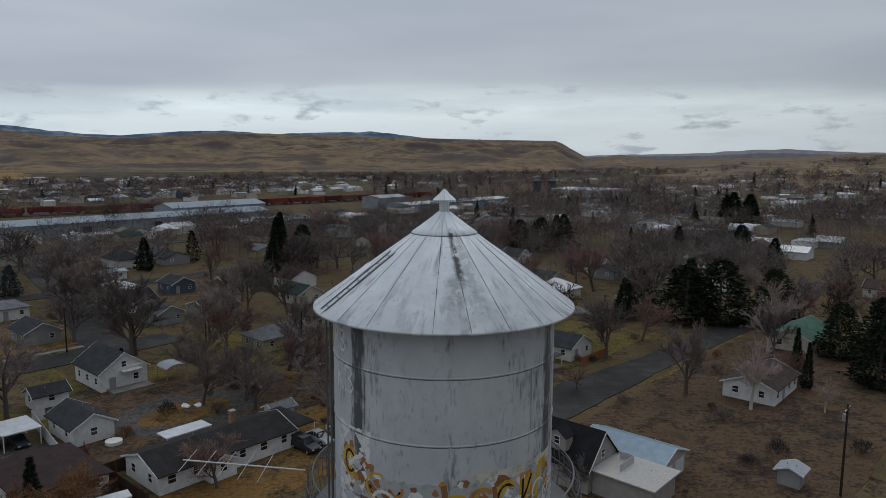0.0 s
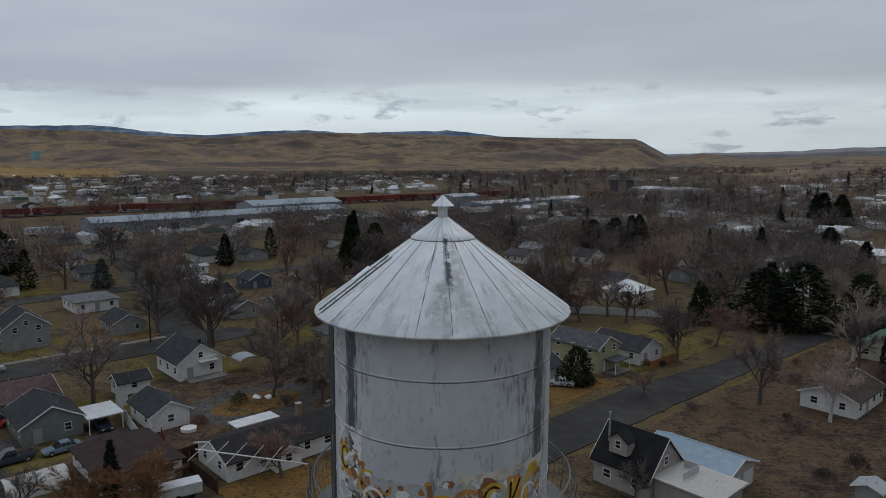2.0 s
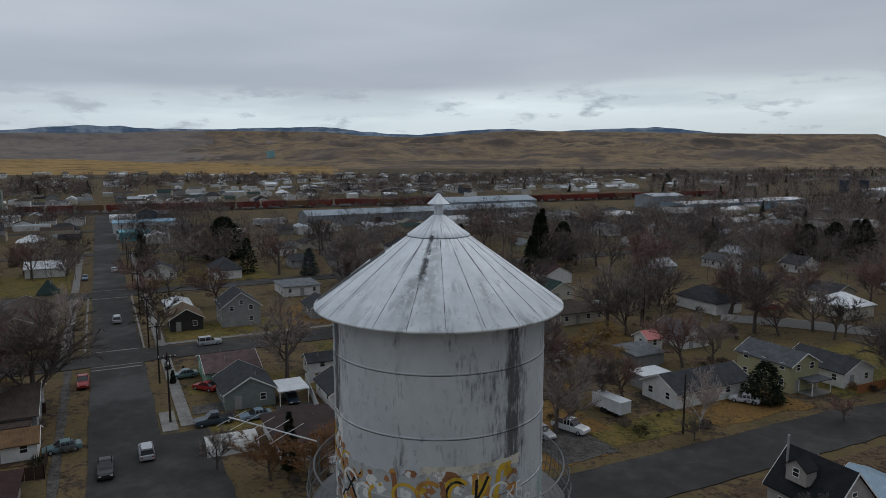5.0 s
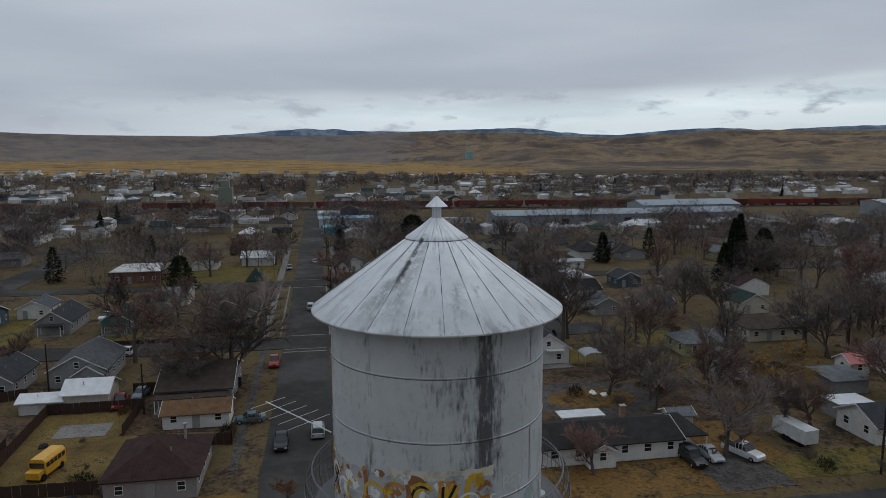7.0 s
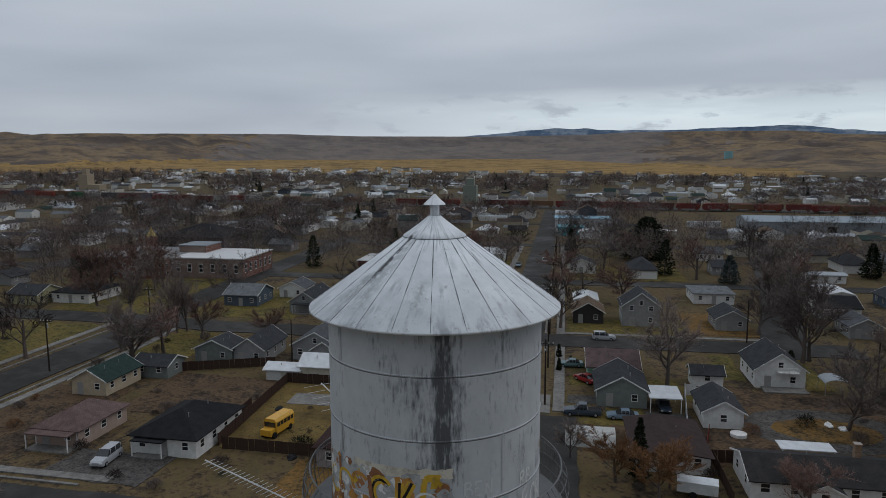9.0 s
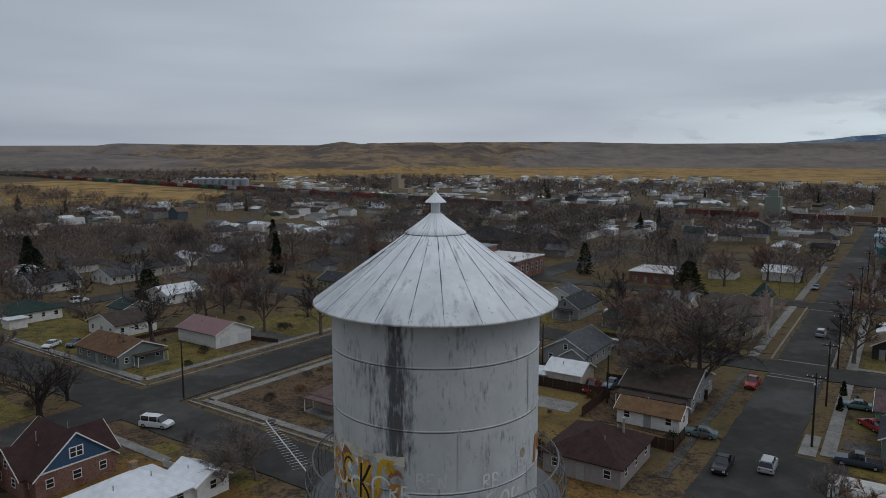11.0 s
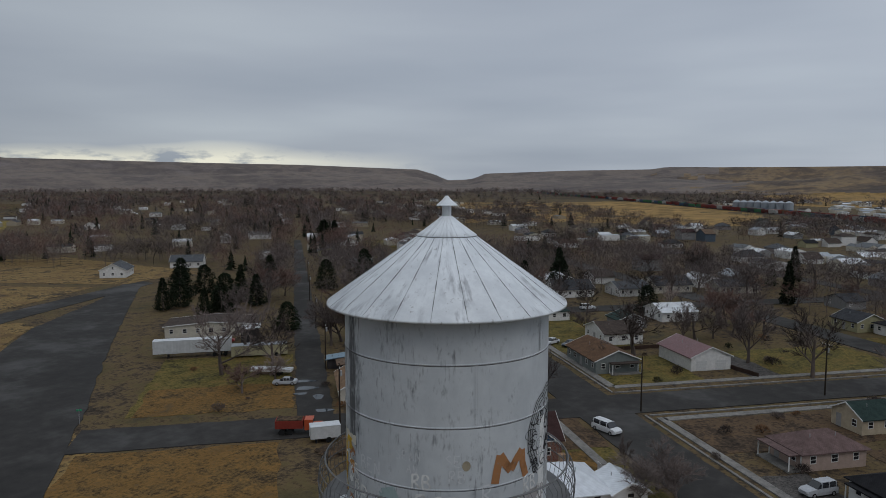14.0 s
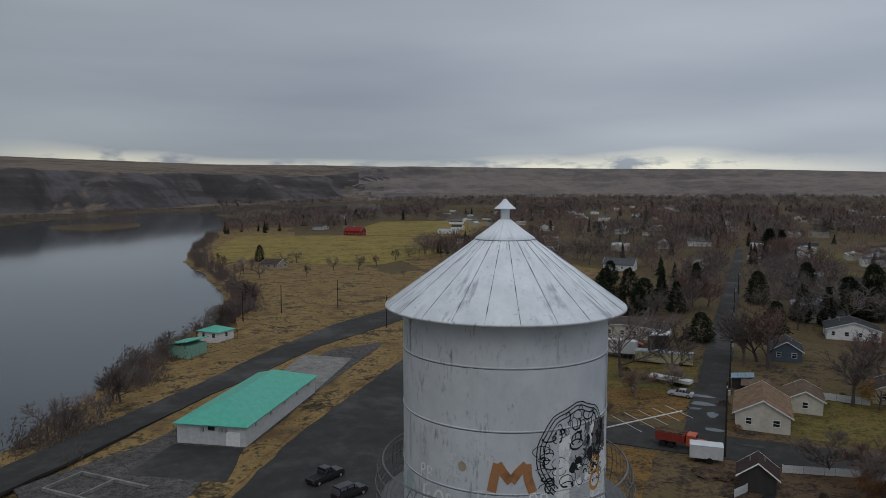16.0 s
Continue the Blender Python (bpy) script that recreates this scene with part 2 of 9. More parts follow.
M_DIRT = ground_mat("bare_dirt", [(0.041, 0.032, 0.029), (0.067, 0.049, 0.041), (0.106, 0.072, 0.052), (0.052, 0.040, 0.034)], 0.08, 0.7)
M_FIELD = ground_mat("pasture", [(0.150, 0.125, 0.042), (0.195, 0.155, 0.052), (0.225, 0.172, 0.062), (0.165, 0.132, 0.046)], 0.02, 0.12)
M_GRAVEL = ground_mat("gravel", [(0.055, 0.050, 0.047), (0.075, 0.069, 0.065), (0.10, 0.092, 0.085)], 0.15, 1.5)


def hill_mat(name, flat_cols, rock, lo, hi, big, small):
    """Sagebrush slopes: grass on the flats, dark basalt and scree where it is steep, in level bands."""
    m = Nodes(name, 0.95)
    v = m.vec("World")
    a, b = m.noise(v, big, 6.0, 0.65), m.noise(v, small, 5.0, 0.65)
    bands = m.noise(m.vec("World", (0.0016, 0.0016, 0.05)), 1.0, 5.0, 0.6)
    f = m.math("ADD", m.math("MULTIPLY", a, 0.5), m.math("ADD", m.math("MULTIPLY", b, 0.25), m.math("MULTIPLY", bands, 0.25)))
    k = len(flat_cols)
    col = m.ramp(f, [(0.42 + 0.16 * i / (k - 1), c) for i, c in enumerate(flat_cols)])
    gullies = m.noise(m.vec("World", (0.006, 0.006, 0.03)), 1.0, 7.0, 0.72)
    col = m.mix(m.math("MULTIPLY", m.mask(gullies, 0.50, 0.62), 0.7), col, shade(rock, 1.15))
    sep = m.n.new("ShaderNodeSeparateXYZ")
    m.l.new(m.n.new("ShaderNodeNewGeometry").outputs["Normal"], sep.inputs[0])
    steep = m.mask(m.math("ADD", sep.outputs[2], m.math("MULTIPLY", m.math("SUBTRACT", b, 0.5), 0.12)), hi, lo)
    m.bump(b, 0.9, 8.0)
    stone = m.ramp(m.math("ADD", m.math("MULTIPLY", a, 0.65), m.math("MULTIPLY", bands, 0.35)), [(0.38, shade(rock, 0.8)), (0.50, shade(rock, 1.3)), (0.57, shade(rock, 2.3)), (0.65, shade(rock, 1.1))])
    return m.done(m.mix(steep, col, stone))


M_HILL = hill_mat("sagebrush_hill", [(0.075, 0.060, 0.050), (0.130, 0.096, 0.066), (0.225, 0.158, 0.090), (0.145, 0.108, 0.074), (0.080, 0.064, 0.054)], (0.075, 0.060, 0.052), 0.88, 0.985, 0.004, 0.02)
M_BLUFF = hill_mat("dark_bluff", [(0.090, 0.070, 0.056), (0.135, 0.104, 0.080), (0.175, 0.132, 0.098), (0.120, 0.094, 0.074)], (0.044, 0.039, 0.039), 0.955, 0.992, 0.006, 0.03)


M_DUSKY = hill_mat("dusky_hill", [(0.125, 0.105, 0.098), (0.150, 0.125, 0.112), (0.185, 0.152, 0.130), (0.140, 0.118, 0.108)], (0.080, 0.069, 0.067), 0.90, 0.985, 0.004, 0.02)
# the two far ranges carry aerial haze in their base colours
M_HAZE_TINT = hill_mat("haze_tinted_ridge", [(0.20, 0.20, 0.225), (0.24, 0.235, 0.255), (0.285, 0.27, 0.28), (0.22, 0.22, 0.24)], (0.20, 0.20, 0.225), 0.1, 0.2, 0.003, 0.012)
M_MOUNTAIN = hill_mat("haze_tinted_mountain", [(0.10, 0.15, 0.23), (0.14, 0.20, 0.29), (0.30, 0.36, 0.43), (0.16, 0.22, 0.31)], (0.10, 0.15, 0.23), 0.1, 0.2, 0.004, 0.015)


def asphalt_mat():
    m = Nodes("asphalt", 0.8)
    v = m.vec("World")
    a, b, g = m.noise(v, 0.05, 5.0, 0.6), m.noise(v, 0.35, 5.0, 0.65), m.noise(v, 6.0, 2.0)
    col = m.ramp(m.math("ADD", m.math("MULTIPLY", a, 0.5), m.math("MULTIPLY", b, 0.5)), [(0.36, (0.026, 0.025, 0.024)), (0.5, (0.038, 0.036, 0.034)), (0.64, (0.058, 0.055, 0.052))])
    wet = m.mask(a, 0.50, 0.62)
    m.put(m.bsdf.inputs["Roughness"], m.ramp(wet, [(0.0, (0.85, 0.85, 0.85)), (1.0, (0.62, 0.62, 0.62))]))
    m.bump(g, 0.15, 0.02)
    return m.done(col)


M_ASPHALT = asphalt_mat()
M_CONCRETE = ground_mat("concrete", [(0.14, 0.134, 0.126), (0.18, 0.172, 0.16), (0.22, 0.21, 0.195)], 0.2, 1.2, 0.85, bump=0.1)
M_TRIM = flat_paint((0.72, 0.71, 0.69), 0.6, name="white_trim")
M_DARK = flat_paint((0.02, 0.02, 0.022), 0.7, name="dark_opening")
M_POLE = flat_paint((0.035, 0.027, 0.022), 0.9, name="creosoted_wood")
M_WOODFENCE = flat_paint((0.055, 0.034, 0.026), 0.9, name="weathered_boards")
M_WHITEFENCE = flat_paint((0.55, 0.55, 0.55), 0.6, name="white_boards")
M_STEEL = flat_paint((0.34, 0.34, 0.34), 0.5, 0.3, name="galvanised_steel")
M_RUBBER = flat_paint((0.015, 0.015, 0.015), 0.8, name="rubber")
M_BRICK = brick((0.17, 0.062, 0.042))


def glass_mat():
    m = Nodes("window_glass", 0.06)
    m.bsdf.inputs["Specular IOR Level"].default_value = 0.6
    return m.done((0.02, 0.022, 0.026))


M_GLASS = glass_mat()


def water_mat():
    m = Nodes("river_water", 0.07)
    v = m.vec("World")
    m.bump(m.noise(v, 0.35, 3.0), 0.035, 0.3)
    return m.done((0.018, 0.028, 0.034))


M_WATER = water_mat()


def bark_mat(name, a, b):
    m = Nodes(name, 0.9)
    n = m.noise(m.vec(scale=(1, 1, 0.3)), 3.0, 4.0)
    tone = m.ramp(m.random(), [(0.0, shade(a, 0.7)), (0.5, a), (1.0, b)])
    return m.done(m.mix(m.mask(n, 0.35, 0.7), tone, shade(b, 0.7)))


M_BARK = bark_mat("grey_bark", (0.10, 0.083, 0.075), (0.14, 0.11, 0.096))
M_TWIG = bark_mat("bare_twigs", (0.125, 0.104, 0.098), (0.20, 0.158, 0.143))
M_TWIG_ROSE = bark_mat("rosy_twigs", (0.165, 0.108, 0.092), (0.24, 0.152, 0.127))
M_BARK_DARK = bark_mat("dark_bark", (0.035, 0.028, 0.025), (0.05, 0.038, 0.034))
M_TWIG_RED = bark_mat("russet_twigs", (0.20, 0.105, 0.055), (0.25, 0.13, 0.06))
M_TWIG_LIGHT = bark_mat("grey_twigs", (0.215, 0.182, 0.170), (0.28, 0.222, 0.200))
M_TWIG_DARK = bark_mat("dark_twigs", (0.050, 0.041, 0.038), (0.075, 0.058, 0.052))
M_TWIG_GOLD = bark_mat("willow_twigs", (0.30, 0.185, 0.065), (0.34, 0.21, 0.07))
M_TWIG_PALE = bark_mat("birch_twigs", (0.40, 0.32, 0.285), (0.48, 0.385, 0.34))
M_NEEDLE = bark_mat("conifer_needles", (0.012, 0.018, 0.010), (0.024, 0.032, 0.016))
M_SPRUCE = bark_mat("blue_spruce_needles", (0.050, 0.064, 0.062), (0.064, 0.080, 0.078))

# ---- helpers for geometry ----
from mathutils.geometry import tessellate_polygon

GRID = radians(138.5)
UX, VX = Vector((math.cos(GRID), math.sin(GRID), 0)), Vector((math.sin(GRID), -math.cos(GRID), 0))


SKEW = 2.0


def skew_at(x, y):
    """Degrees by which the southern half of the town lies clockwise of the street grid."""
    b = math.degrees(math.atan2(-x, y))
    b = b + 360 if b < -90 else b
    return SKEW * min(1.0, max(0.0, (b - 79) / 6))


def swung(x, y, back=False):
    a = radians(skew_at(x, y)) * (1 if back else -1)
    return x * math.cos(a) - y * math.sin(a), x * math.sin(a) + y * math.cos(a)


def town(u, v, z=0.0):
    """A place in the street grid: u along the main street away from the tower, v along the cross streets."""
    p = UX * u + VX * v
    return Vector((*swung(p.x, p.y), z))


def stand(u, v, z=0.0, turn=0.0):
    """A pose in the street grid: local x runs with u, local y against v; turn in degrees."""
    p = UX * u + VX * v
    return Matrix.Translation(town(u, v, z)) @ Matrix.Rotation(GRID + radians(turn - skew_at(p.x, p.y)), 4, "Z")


def mesh_of(bm, name, *mats, smooth=False):
    bmesh.ops.recalc_face_normals(bm, faces=bm.faces)
    me = bpy.data.meshes.new(name)
    bm.to_mesh(me)
    bm.free()
    for m in mats:
        me.materials.append(m)
    if smooth:
        me.shade_smooth()
    return me


def part(name, bm, material, parent, label="", smooth=False):
    ob = new(name, mesh_of(bm, name, material, smooth=smooth))
    ob.parent = parent
    if label:
        ob["label"] = label
    return ob


def part_of(name, me, parent, m=None, label=""):
    ob = new(name, me)
    ob.parent = parent
    if m is not None:
        ob.matrix_basis = m
    if label:
        ob["label"] = label
    return ob


def thing(name, m, label, category, group="", kind=""):
    ob = new(name)
    ob.matrix_basis = m
    ob.empty_display_size = 0.5
    return tagged(ob, label, category, group, kind)


def box(bm, x0, x1, y0, y1, z0, z1, m=None):
    vs = [bm.verts.new((x, y, z)) for z in (z0, z1) for x, y in ((x0, y0), (x1, y0), (x1, y1), (x0, y1))]
    if m is not None:
        for v in vs:
            v.co = m @ v.co
    for f in ((0, 3, 2, 1), (4, 5, 6, 7), (0, 1, 5, 4), (1, 2, 6, 5), (2, 3, 7, 6), (3, 0, 4, 7)):
        bm.faces.new([vs[i] for i in f])


def boxes(*specs):
    bm = bmesh.new()
    for s in specs:
        box(bm, *s)
    return bm


def tube(bm, pts, radii, sides=6, caps=True):
    """A round bar along the points, with a radius at each."""
    rings = []
    for i, p in enumerate(pts):
        p = Vector(p)
        a, b = Vector(pts[max(0, i - 1)]), Vector(pts[min(len(pts) - 1, i + 1)])
        d = (b - a).normalized()
        s = d.orthogonal().normalized()
        w = d.cross(s)
        r = radii[i] if hasattr(radii, "__len__") else radii
        rings.append([bm.verts.new(p + (s * math.cos(k) + w * math.sin(k)) * r) for k in (2 * math.pi * j / sides for j in range(sides))])
    for a, b in zip(rings, rings[1:]):
        for j in range(sides):
            bm.faces.new((a[j], a[(j + 1) % sides], b[(j + 1) % sides], b[j]))
    if caps:
        bm.faces.new(rings[0][::-1])
        bm.faces.new(rings[-1])


def lathe(bm, profile, steps=64, arc=2 * math.pi, start=0.0):
    """Turns a profile of (radius, z) round the z axis."""
    rings, closed = [], abs(arc - 2 * math.pi) < 1e-6
    for r, z in profile:
        n = steps if closed else steps + 1
        rings.append([bm.verts.new((r * math.cos(start + arc * j / steps), r * math.sin(start + arc * j / steps), z)) for j in range(n)])
    for a, b in zip(rings, rings[1:]):
        for j in range(steps):
            k = (j + 1) % steps if closed else j + 1
            bm.faces.new((a[j], a[k], b[k], b[j]))


def slab(bm, poly, z0, z1):
    """A flat plate with the outline given."""
    lo, hi = [bm.verts.new((*p[:2], z0)) for p in poly], [bm.verts.new((*p[:2], z1)) for p in poly]
    for tri in tessellate_polygon([[Vector((*p[:2], 0)) for p in poly]]):
        bm.faces.new([hi[i] for i in tri])
    for i in range(len(poly)):
        j = (i + 1) % len(poly)
        bm.faces.new((lo[i], lo[j], hi[j], hi[i]))

# ---- terrain ----
rng = np.random.RandomState(7)
LATTICE = rng.rand(256, 256)


def vnoise(x, y):
    xi, yi = np.floor(x).astype(int), np.floor(y).astype(int)
    fx, fy = x - xi, y - yi
    fx, fy = fx * fx * (3 - 2 * fx), fy * fy * (3 - 2 * fy)
    g = lambda a, b: LATTICE[a % 256, b % 256]
    return (g(xi, yi) * (1 - fx) + g(xi + 1, yi) * fx) * (1 - fy) + (g(xi, yi + 1) * (1 - fx) + g(xi + 1, yi + 1) * fx) * fy


def fbm(x, y, octaves=5):
    out, amp = 0, 0.5
    for k in range(octaves):
        out = out + amp * vnoise(x * 2**k + 17.3 * k, y * 2**k - 9.1 * k)
        amp *= 0.5
    return out


def smooth(x):
    x = np.clip(x, 0, 1)
    return x * x * (3 - 2 * x)


# skyline: bearing in degrees counter-clockwise from +y, height of the rim were it 3 km off
RIM_B = [-60, -32, -30.2, -28.3, -25.8, -23.3, -17, -14, -11.8, -10.2, -9.2, -0.7, 8.4, 17, 21, 24.5, 29, 32, 38, 43, 47, 56, 65, 71, 80, 85, 88.6, 90.0, 92, 98.7, 106.8, 108, 114, 121, 122.2, 124, 125, 126.5, 136, 147, 155, 168, 178, 192, 213, 258, 298]
RIM_H = [30, 31, 33, 20, 9, 4, 3, 34, 5, 66, 96, 102, 114, 120, 107, 96, 101, 118, 120, 118, 110, 105, 107, 116, 116, 115, 108, 118, 102, 102, 105, 96, 92, 80, 53, 49, 75, 98, 116, 124, 130, 140, 141, 160, 150, 100, 40]
RIM_D = ([-60, -23, -16, 148, 156, 163, 170, 178.4, 182.8, 188, 194, 258, 298], [2000, 2000, 3000, 3000, 2950, 2850, 2600, 2120, 1800, 1580, 1560, 2400, 2600])
FOOT = ([-60, -23, -12, 0, 30, 50, 72, 86, 118, 148, 160, 170, 178.4, 182.8, 188, 194, 258, 298], [900, 900, 1700, 1500, 1500, 2250, 2250, 1750, 2200, 2400, 2400, 2180, 1740, 1450, 1275, 1250, 1400, 1400])
RIVER = [(38, -102), (30, -130), (26.7, -153), (12, -195), (2, -221), (3, -265), (11, -326), (21, -396), (23, -477), (18, -560), (14, -649), (-15, -830), (-56, -927), (-109, -1053),
         (-190, -1120), (-299, -1179), (-380, -1500), (-451, -1996), (-380, -1980), (-267, -1740), (-180, -1560), (-60, -1480), (24, -1320), (113, -1325), (174, -1151), (214, -1021), (225, -880),
         (240, -800), (330, -640), (430, -480), (470, -250), (480, 0), (520, 300), (250, 300), (130, 90), (90, 20), (55, -50)]
ISLES = [[(166, -781), (118, -736), (87, -802), (94, -898), (140, -883), (180, -851)], [(11, -1146), (-20, -1007), (-65, -1068), (-118, -1139), (-142, -1360), (-54, -1448)]]
PONDS = [[(-252, -823), (-286, -925), (-365, -905), (-316, -779)], [(-292, -950), (-424, -1259), (-488, -1184), (-378, -925)]]


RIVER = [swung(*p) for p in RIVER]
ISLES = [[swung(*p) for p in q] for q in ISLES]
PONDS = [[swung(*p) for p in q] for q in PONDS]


def signed(poly, x, y):
    """Distance to the outline, negative inside."""
    best, inside = np.full(x.shape, 1e9), np.zeros(x.shape, bool)
    for (x0, y0), (x1, y1) in zip(poly, poly[1:] + poly[:1]):
        dx, dy = x1 - x0, y1 - y0
        t = np.clip(((x - x0) * dx + (y - y0) * dy) / (dx * dx + dy * dy), 0, 1)
        best = np.minimum(best, np.hypot(x - x0 - t * dx, y - y0 - t * dy))
        hit = ((y0 > y) != (y1 > y)) & (x < dx * (y - y0) / (dy + 1e-12) + x0)
        inside ^= hit
    return np.where(inside, -best, best)


FIELD_XY = [swung(*p) for p in [(8, -361), (9, -442), (-15, -590), (-100, -640), (-180, -804), (-256, -799), (-300, -763), (-175, -485), (-73, -334)]]
WATER_Z = -1.6


def height(x, y):
    r, b = np.hypot(x, y), np.degrees(np.arctan2(-x, y))
    b = np.where(b < -60, b + 360, b)
    rim, rd, foot = np.interp(b, RIM_B, RIM_H), np.interp(b, *RIM_D), np.interp(b, *FOOT)
    top = 38.6 + (rim - 38.6) * rd / 3000
    n1, n2 = fbm(x / 900, y / 900), fbm(x / 220, y / 220)
    lumpy = np.interp(b, [-60, 20, 42, 72, 78, 98, 108, 298], [1, 1, 0.35, 0.35, 0.7, 0.7, 0.3, 0.3])
    ridge = 1 - np.abs(2 * fbm(x / 260 + 5, y / 260) - 1) * 1.6
    s = (r - foot) / (rd - foot)
    low = smooth(s / 0.45) * (0.62 * lumpy * np.clip(3.2 * n1 - 1.0, 0.15, 1.3) + 0.24 * (1 - lumpy))
    cliff = 0.5 * smooth((s - 0.74 - 0.22 * (n2 - 0.5)) / 0.12) + 0.5 * smooth((s - 0.90 - 0.10 * (n2 - 0.5)) / 0.05)
    body = smooth(s) * 0.30
    z = top * np.clip(np.minimum(low + body, 0.86) * (1 - lumpy * (0.55 - 0.85 * ridge * (1 - cliff))), 0, 0.92) * (1 - cliff) + top * cliff
    z = np.where(s > 1, top * (1 + 0.42 * (r / rd - 1)), z) * (s > 0)
    # river bluffs in the south: one gullied slope up to a tilted plateau
    sky3 = rim + 0 * r
    brow = 38.6 + (rim - 38.6) * rd / 3000 - 0.0148 * rd
    along = np.radians(b) * 1500
    gully = fbm(along / 110 + 0.5 * n2, 3.0 + r / 900, 4) + 0.35 * (fbm(along / 40, r / 200, 3) - 0.5)
    t = np.clip(s + 1.9 * (gully - 0.50) * np.clip(4 * s * (1.15 - s), 0, 1), 0, 1)
    slope = brow * (0.25 * t + 0.75 * t * t * (3 - 2 * t)) + np.where(s > 1, (sky3 - brow) * np.clip((r - rd) / np.maximum(3000 - rd, 200), 0, 1), 0)
    w = smooth((b - 163) / 8)
    z = z * (1 - w) + slope * w
    far = smooth((r - 350) / 1500) * (1 - 0.8 * smooth((s - 0.6) / 0.3))
    z = z + far * (n1 - 0.5) * 5 + smooth((r - 600) / 900) * 3.0 * (n2 - 0.45) * (1 - 0.8 * smooth((s - 0.6) / 0.3))
    # the plain climbs a little towards the railway side
    z = z + np.interp(b, [36, 50, 72, 90, 150, 170], [0, 1.2, 1.2, 1, 1, 0]) * np.clip(r - 450, 0, 3000) * 0.007 * (1 - smooth(s * 1.15))
    # the ground falls to the river and pond
    z = np.maximum(z, -0.5)
    level = smooth((30 - signed(FIELD_XY, x, y)) / 30)
    z = z * (1 - level) - 0.05 * level
    d = signed(RIVER, x, y)
    for isle in ISLES:
        d = np.maximum(d, -signed(isle, x, y))
    d = d + 9 * (fbm(x / 28, y / 28, 3) - 0.45)
    z = np.where(d < 25, np.minimum(z, 0.0) - smooth((25 - d) / 25) * 1.4, z)
    z = np.where(d < 0, -1.4 - smooth(-d / 12) * 3, z)
    dp = np.minimum(signed(PONDS[0], x, y), signed(PONDS[1], x, y))
    z = np.where(dp < 4, -smooth((4 - dp) / 8) * 4, z)
    return z, d, s


def build_ground():
    rings = np.concatenate([np.linspace(0, 60, 7), np.linspace(70, 300, 47), np.geomspace(306, 1200, 66), np.linspace(1212, 2700, 100), np.geomspace(2750, 4980, 34)])
    na = 720
    ang = np.linspace(0, 2 * np.pi, na, endpoint=False)
    R, A = np.meshgrid(rings, ang, indexing="ij")
    X, Y = R * np.cos(A), R * np.sin(A)
    Z, D, S = height(X, Y)
    verts = np.stack([X.ravel(), Y.ravel(), Z.ravel()], 1)
    nr = len(rings)
    i, j = np.meshgrid(np.arange(nr - 1), np.arange(na), indexing="ij")
    k = (j + 1) % na
    faces = np.stack([i * na + j, (i + 1) * na + j, (i + 1) * na + k, i * na + k], -1).reshape(-1, 4)
    me = bpy.data.meshes.new("ground")
    me.vertices.add(len(verts))
    me.vertices.foreach_set("co", verts.ravel())
    me.loops.add(faces.size)
    me.loops.foreach_set("vertex_index", faces.ravel())
    me.polygons.add(len(faces))
    me.polygons.foreach_set("loop_start", np.arange(0, faces.size, 4))
    me.polygons.foreach_set("loop_total", np.full(len(faces), 4))
    cx, cy = X[:-1].ravel(), Y[:-1].ravel()
    r, d, s = np.hypot(cx, cy), D[:-1].ravel(), S[:-1].ravel()
    b = np.degrees(np.arctan2(-cx, cy))
    b = np.where(b < -60, b + 360, b)
    mi = np.zeros(len(faces), int)
    wob = 160 * (fbm(cx / 150, cy / 150) - 0.45)
    mi[(r + wob > np.interp(b, [-60, -25, 0, 50, 75, 95, 125, 160, 200], [1500, 1500, 900, 1000, 1150, 1200, 1500, 1500, 700]))] = 1
    mi[s > 0.02] = 2
    fray0 = np.random.RandomState(6).rand(len(faces)) - 0.5
    gold = (b > 30 + wob / 20) & (b < 98 + wob / 20) & (r + wob > 1150) & (s + 0.02 * fray0 < 0.07 + 0.0006 * wob)
    mi[gold] = 5
    mi[(b > 99 + wob / 14) & (b < 122 + wob / 10) & (r > 620 + wob * 2) & (r < 1180 + wob * 3) & (fbm(cx / 90 + 3, cy / 90) > 0.37)] = 5
    fray = np.random.RandomState(5).rand(len(faces)) - 0.5
    mi[(s > 0.02) & (((b + 4 * fray > 102 + wob / 12) & (b < 200)) | ((b + 4 * fray > 41 + wob / 12) & (b + 4 * fray < 74 + wob / 12)))] = 6
    mi[(s > -0.02) & (b + 3 * fray > 166 + wob / 40) & (b < 240)] = 3
    bank = (d < 75) & (d > -30) & (r < 700) & (b > 150)
    mi[bank] = 4
    me.polygons.foreach_set("material_index", mi)
    for m in (M_TOWN, M_PLAIN, M_HILL, M_BLUFF, M_BANK, M_GOLD, M_DUSKY):
        me.materials.append(m)
    me.update()
    me.validate()
    me.shade_smooth()
    return tagged(new("ground", me), "winter ground with dry grass, bare earth, buttes and bluffs", "ground", kind="structure")


build_ground()
bm = bmesh.new()
slab(bm, [(-700, -2250), (900, -2250), (900, 420), (-20, 420), (20, -60), (-700, -600)], WATER_Z - 0.3, WATER_Z)
tagged(new("water", mesh_of(bm, "water", M_WATER)), "calm dark river reflecting the overcast sky", "river", kind="structure")

# mountains beyond the buttes, haze painted in: blue in the north, lavender-grey in the north-east


